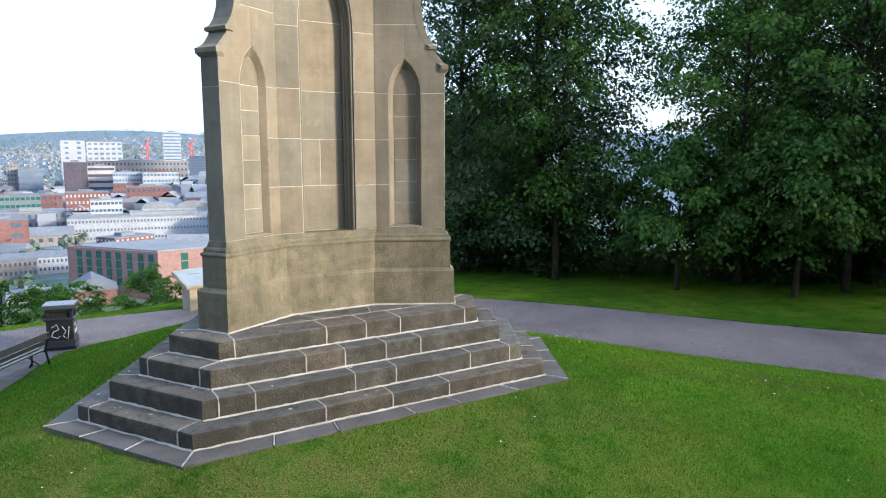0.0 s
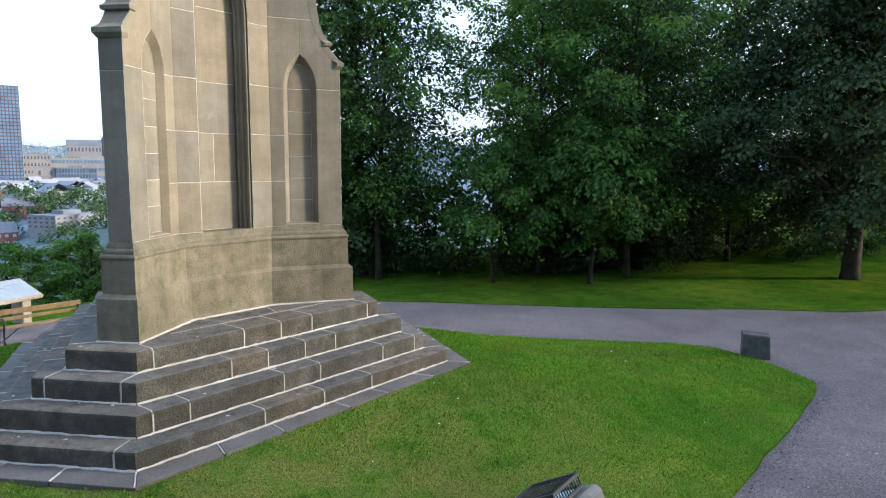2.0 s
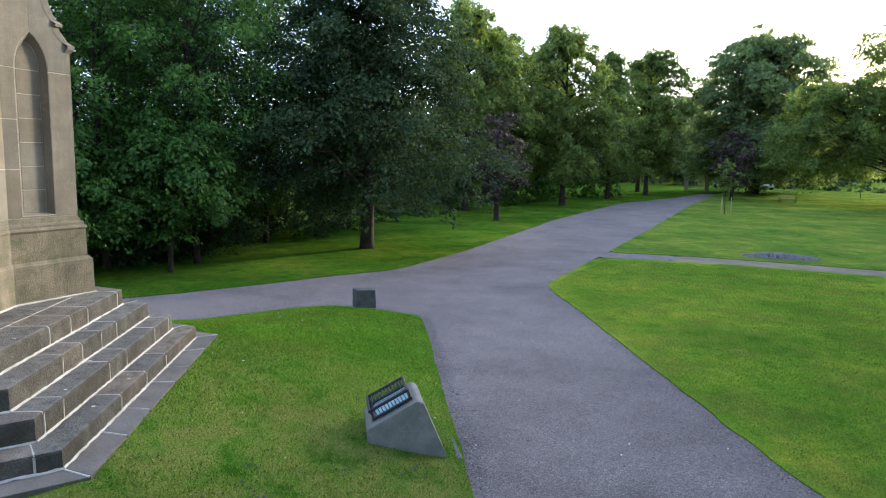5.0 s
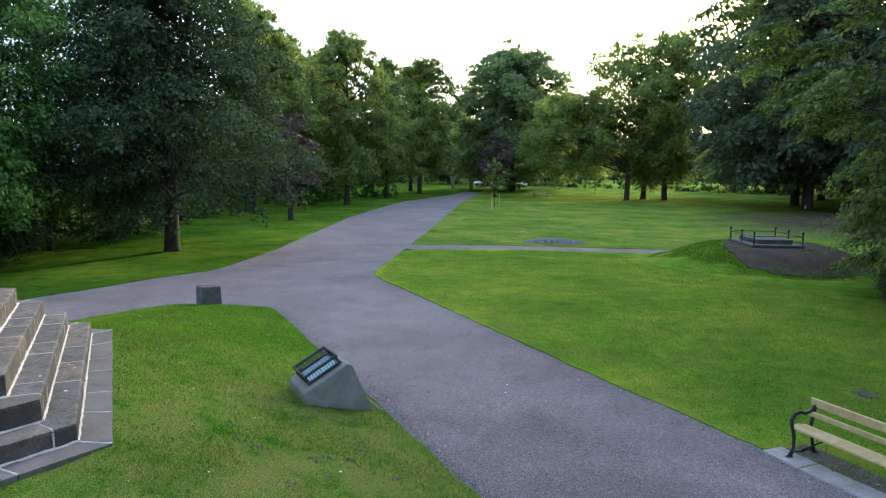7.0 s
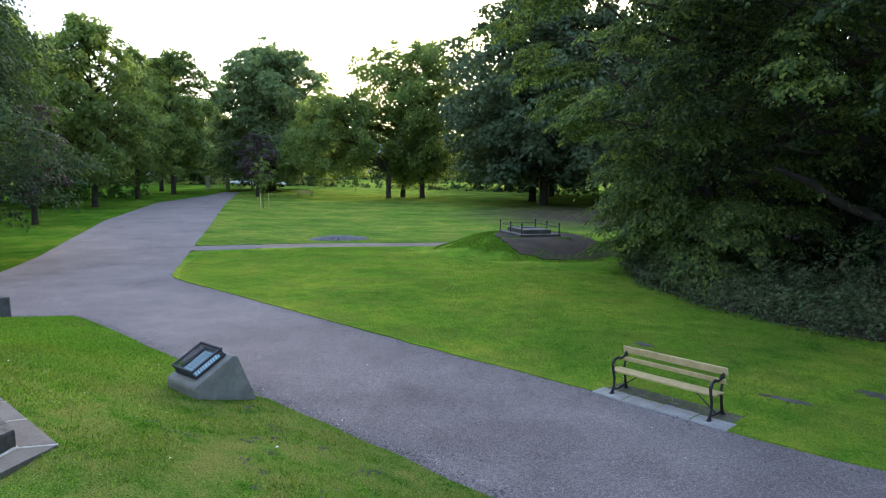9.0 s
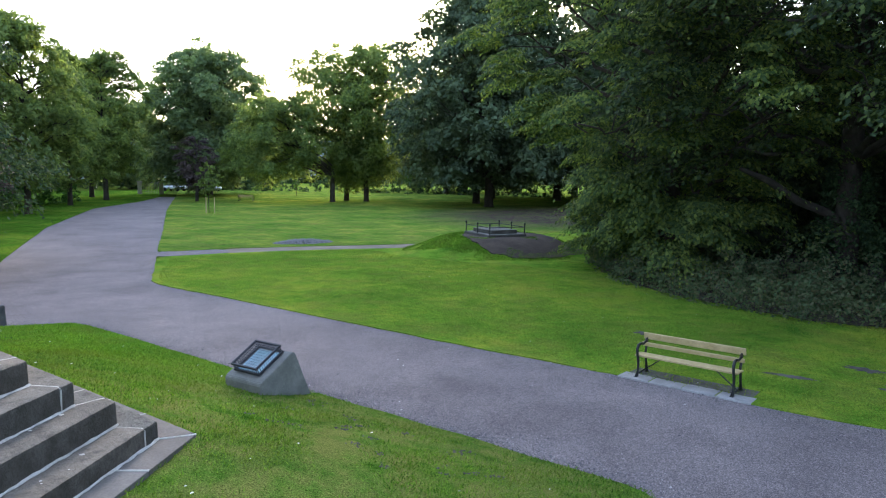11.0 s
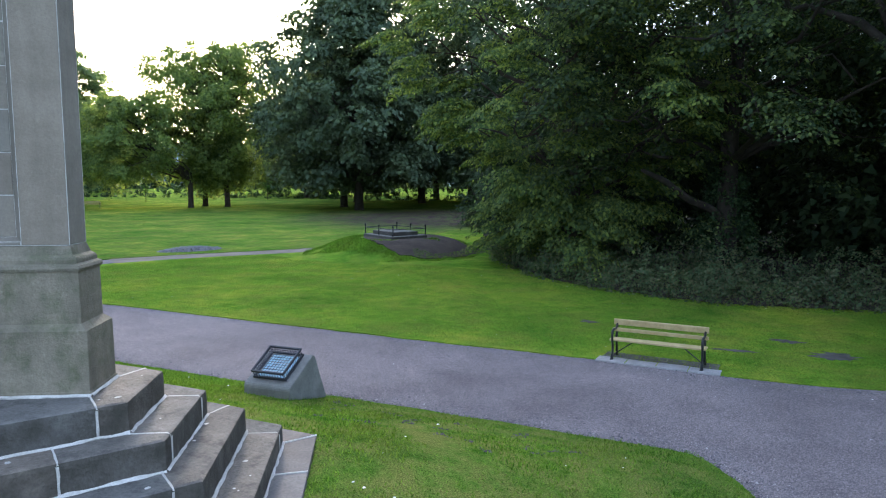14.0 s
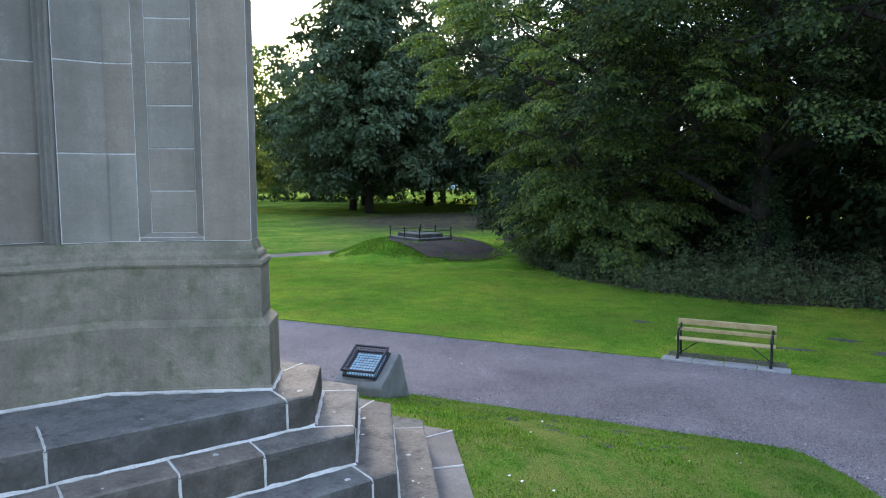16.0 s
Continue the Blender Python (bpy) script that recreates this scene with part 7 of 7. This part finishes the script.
# close-packed lower blocks between the landmarks
r = random.Random(61)
KINDS = ((BRICK, PANE, SLATE, "red brick works with a slate roof"), (WHITE, PANE, PALEROOF, "pale rendered block with a flat roof"), (TAN, PANE, SLATE, "tan stone block with small windows"),
         (BRICK, WHITE, SLATE, "red brick terrace with white windows"), (WHITE, BLUEPANE, PALEROOF, "white glazed office block"), (SLATE, PANE, PALEROOF, "grey clad shed with a pale roof"))
for row, dist in enumerate((360, 415, 480, 545, 620, 690, 770, 860, 950, 1060, 1180, 1320)):
    for k in range(13):
        az = radians(56 + (k + 0.5 * (row % 2) + r.uniform(-0.25, 0.25)) * 2.9)
        d_ = dist + r.uniform(-22, 22)
        x, y = math.cos(az) * d_, math.sin(az) * d_
        g_ = land_at(x, y)
        if any(abs(o.location.x - x) < 26 and abs(o.location.y - y) < 26 for o in bpy.data.objects if o.parent is None and o.type == "EMPTY" and o.location.y > 200):
            continue
        wall, pane, roof, label = KINDS[r.randrange(6)]
        w = r.uniform(18, 34)
        building("city_block", label, x, y, w, r.uniform(12, 18), g_, g_ + r.uniform(6, 11) * (0.6 + 0.12 * row), wall, pane, round(w / 3), r.choice((2, 3, 3, 4)), turn=r.uniform(-35, 35), roof=roof, pitched=r.random() < 0.45)["group"] = "blocks of the inner city"
# domed clock tower
dome = thing("clock_tower", pose(421, 908, 0), "domed stone clock tower with a thin finial", "tower")
bm = bmesh.new()
box_bm(bm, -6, 6, -6, 6, -20, 30, 0.5)
part("shaft", bm, TAN, dome)
bm = bmesh.new()
tube_bm(bm, [(0, 0, 30), (0, 0, 36), (0, 0, 39), (0, 0, 42), (0, 0, 44), (0, 0, 50)], [6.2, 5.8, 4.6, 2.6, 0.8, 0.2], 14)
part("dome", bm, SLATE, dome)
# white barrel roofs of the market hall
for x, y, w in ((72, 465, 20), (92, 461, 21), (110, 457, 18)):
    hall = thing("barrel_roof_hall", pose(x, y, -25.5, 0, 0, math.degrees(math.atan2(y, x)) - 90), "market hall with a white curved roof", "building", "market halls")
    bm = bmesh.new()
    box_bm(bm, -w / 2, w / 2, -7, 7, -20, 0)
    part("wall", bm, WHITE, hall)
    vs = [(w / 2 * math.cos(math.pi * k / 10), e, 3.6 * math.sin(math.pi * k / 10) ** 0.8) for e in (-7.5, 7.5) for k in range(11)]
    fs = [(k, k + 1, k + 12, k + 11) for k in range(10)] + [tuple(range(10, -1, -1)), tuple(range(11, 22))]
    link_mesh("roof", poly_mesh("roof", vs, fs), PALEROOF, hall)
# two red tower cranes
for x, y, top_ in ((170, 1180, 34), (235, 1170, 34)):
    c = thing("tower_crane", pose(x, y, -20), "red lattice tower crane on a building site", "crane", "tower cranes")
    bm = bmesh.new()
    for sx in (-1.5, 1.5):
        for sy in (-1.5, 1.5):
            box_bm(bm, sx - 0.35, sx + 0.35, sy - 0.35, sy + 0.35, 0, top_ + 20)
    for k in range(14):
        z = k * 4
        tube_bm(bm, [(-1.5, -1.6, z), (1.5, -1.6, z + 4)], 0.3, 4)
    part("mast", bm, CRANE, c)
    bm = bmesh.new()
    tube_bm(bm, [(-6, 0, top_ + 14), (8, 0, top_ + 28)], 0.8, 4)
    part("jib", bm, CRANE, c)

# roofs and houses past counting
gen = np.random.default_rng(20)
cv, cl = [], []
for i in range(6000):
    az = radians(gen.uniform(48, 104))
    dist = 430 + 2900 * gen.random() ** 0.75
    x, y = math.cos(az) * dist, math.sin(az) * dist
    b_ = land_at(x, y)
    w, d, h = (gen.uniform(5, 10), gen.uniform(5, 8), gen.uniform(3, 5)) if dist > 1100 else (gen.uniform(8, 26), gen.uniform(8, 16), gen.uniform(5, 13))
    t = gen.uniform(0, math.pi)
    ct, st = math.cos(t), math.sin(t)
    k = len(cv)
    for z, s_ in ((-6, 1), (h, 1)):
        for u, v in ((-1, -1), (1, -1), (1, 1), (-1, 1)):
            cv.append((x + (u * w * ct - v * d * st) / 2, y + (u * w * st + v * d * ct) / 2, b_ + z))
    for u in (-1, 1):
        cv.append((x + u * w * ct / 2, y + u * w * st / 2, b_ + h + d * 0.3))
    cl += [k, k + 1, k + 5, k + 4, k + 1, k + 2, k + 6, k + 5, k + 2, k + 3, k + 7, k + 6, k + 3, k, k + 4, k + 7, k + 4, k + 5, k + 9, k + 8, k + 6, k + 7, k + 8, k + 9]
# pale bluish roof colours include the haze of distance
m, n, l, b = material("town_roofs", 0.8, 0.2)
g = n.new("ShaderNodeNewGeometry")
l.new(ramp(n, l, g.outputs["Random Per Island"], [(0.0, (0.25, 0.235, 0.25)), (0.3, (0.25, 0.28, 0.32)), (0.6, (0.225, 0.265, 0.31)), (0.85, (0.32, 0.355, 0.4)), (1.0, (0.27, 0.24, 0.25))]), b.inputs["Base Color"])
tagged(link_mesh("distant_houses", raw_mesh("distant_houses", cv, cl, 4), m), "countless small houses and roofs across the valley", "houses", kind="stuff").data.polygons.foreach_set("use_smooth", [False] * (len(cl) // 4))
cs, rs = [], []
for i in range(1500):
    az = radians(gen.uniform(46, 106))
    dist = 260 + 3300 * gen.random() ** 0.7
    x, y = math.cos(az) * dist, math.sin(az) * dist
    s_ = 3 + dist * 0.004
    cs.append((x, y, land_at(x, y) + s_ * 0.8))
    rs.append(s_)
cs, rs = np.array(cs), np.array(rs)
me = leaf_cloud("distant_woods", cs, rs, np.full(len(cs), 30), 3.0, gen, LEAF_HAZE, 0.1, 0.8, kind="tri")
cs2 = [(166 + gen.normal() * 22, 398 + gen.normal() * 30, gen.uniform(-24, -9)) for i in range(120)]
for i in range(260):
    az, dist = radians(gen.uniform(50, 72)), gen.uniform(150, 420)
    x, y = math.cos(az) * dist, math.sin(az) * dist
    cs2.append((x, y, land_at(x, y) + gen.uniform(1, 6)))
cs2 = np.array(cs2)
me2 = leaf_cloud("street_trees", cs2, np.full(len(cs2), 4.6), np.full(len(cs2), 60), 1.4, gen, LEAF_DARK, 0.1, 0.8, kind="tri")
tagged(link_mesh("street_trees", me2, None), "green clumps of street trees among the roofs", "trees", kind="stuff")
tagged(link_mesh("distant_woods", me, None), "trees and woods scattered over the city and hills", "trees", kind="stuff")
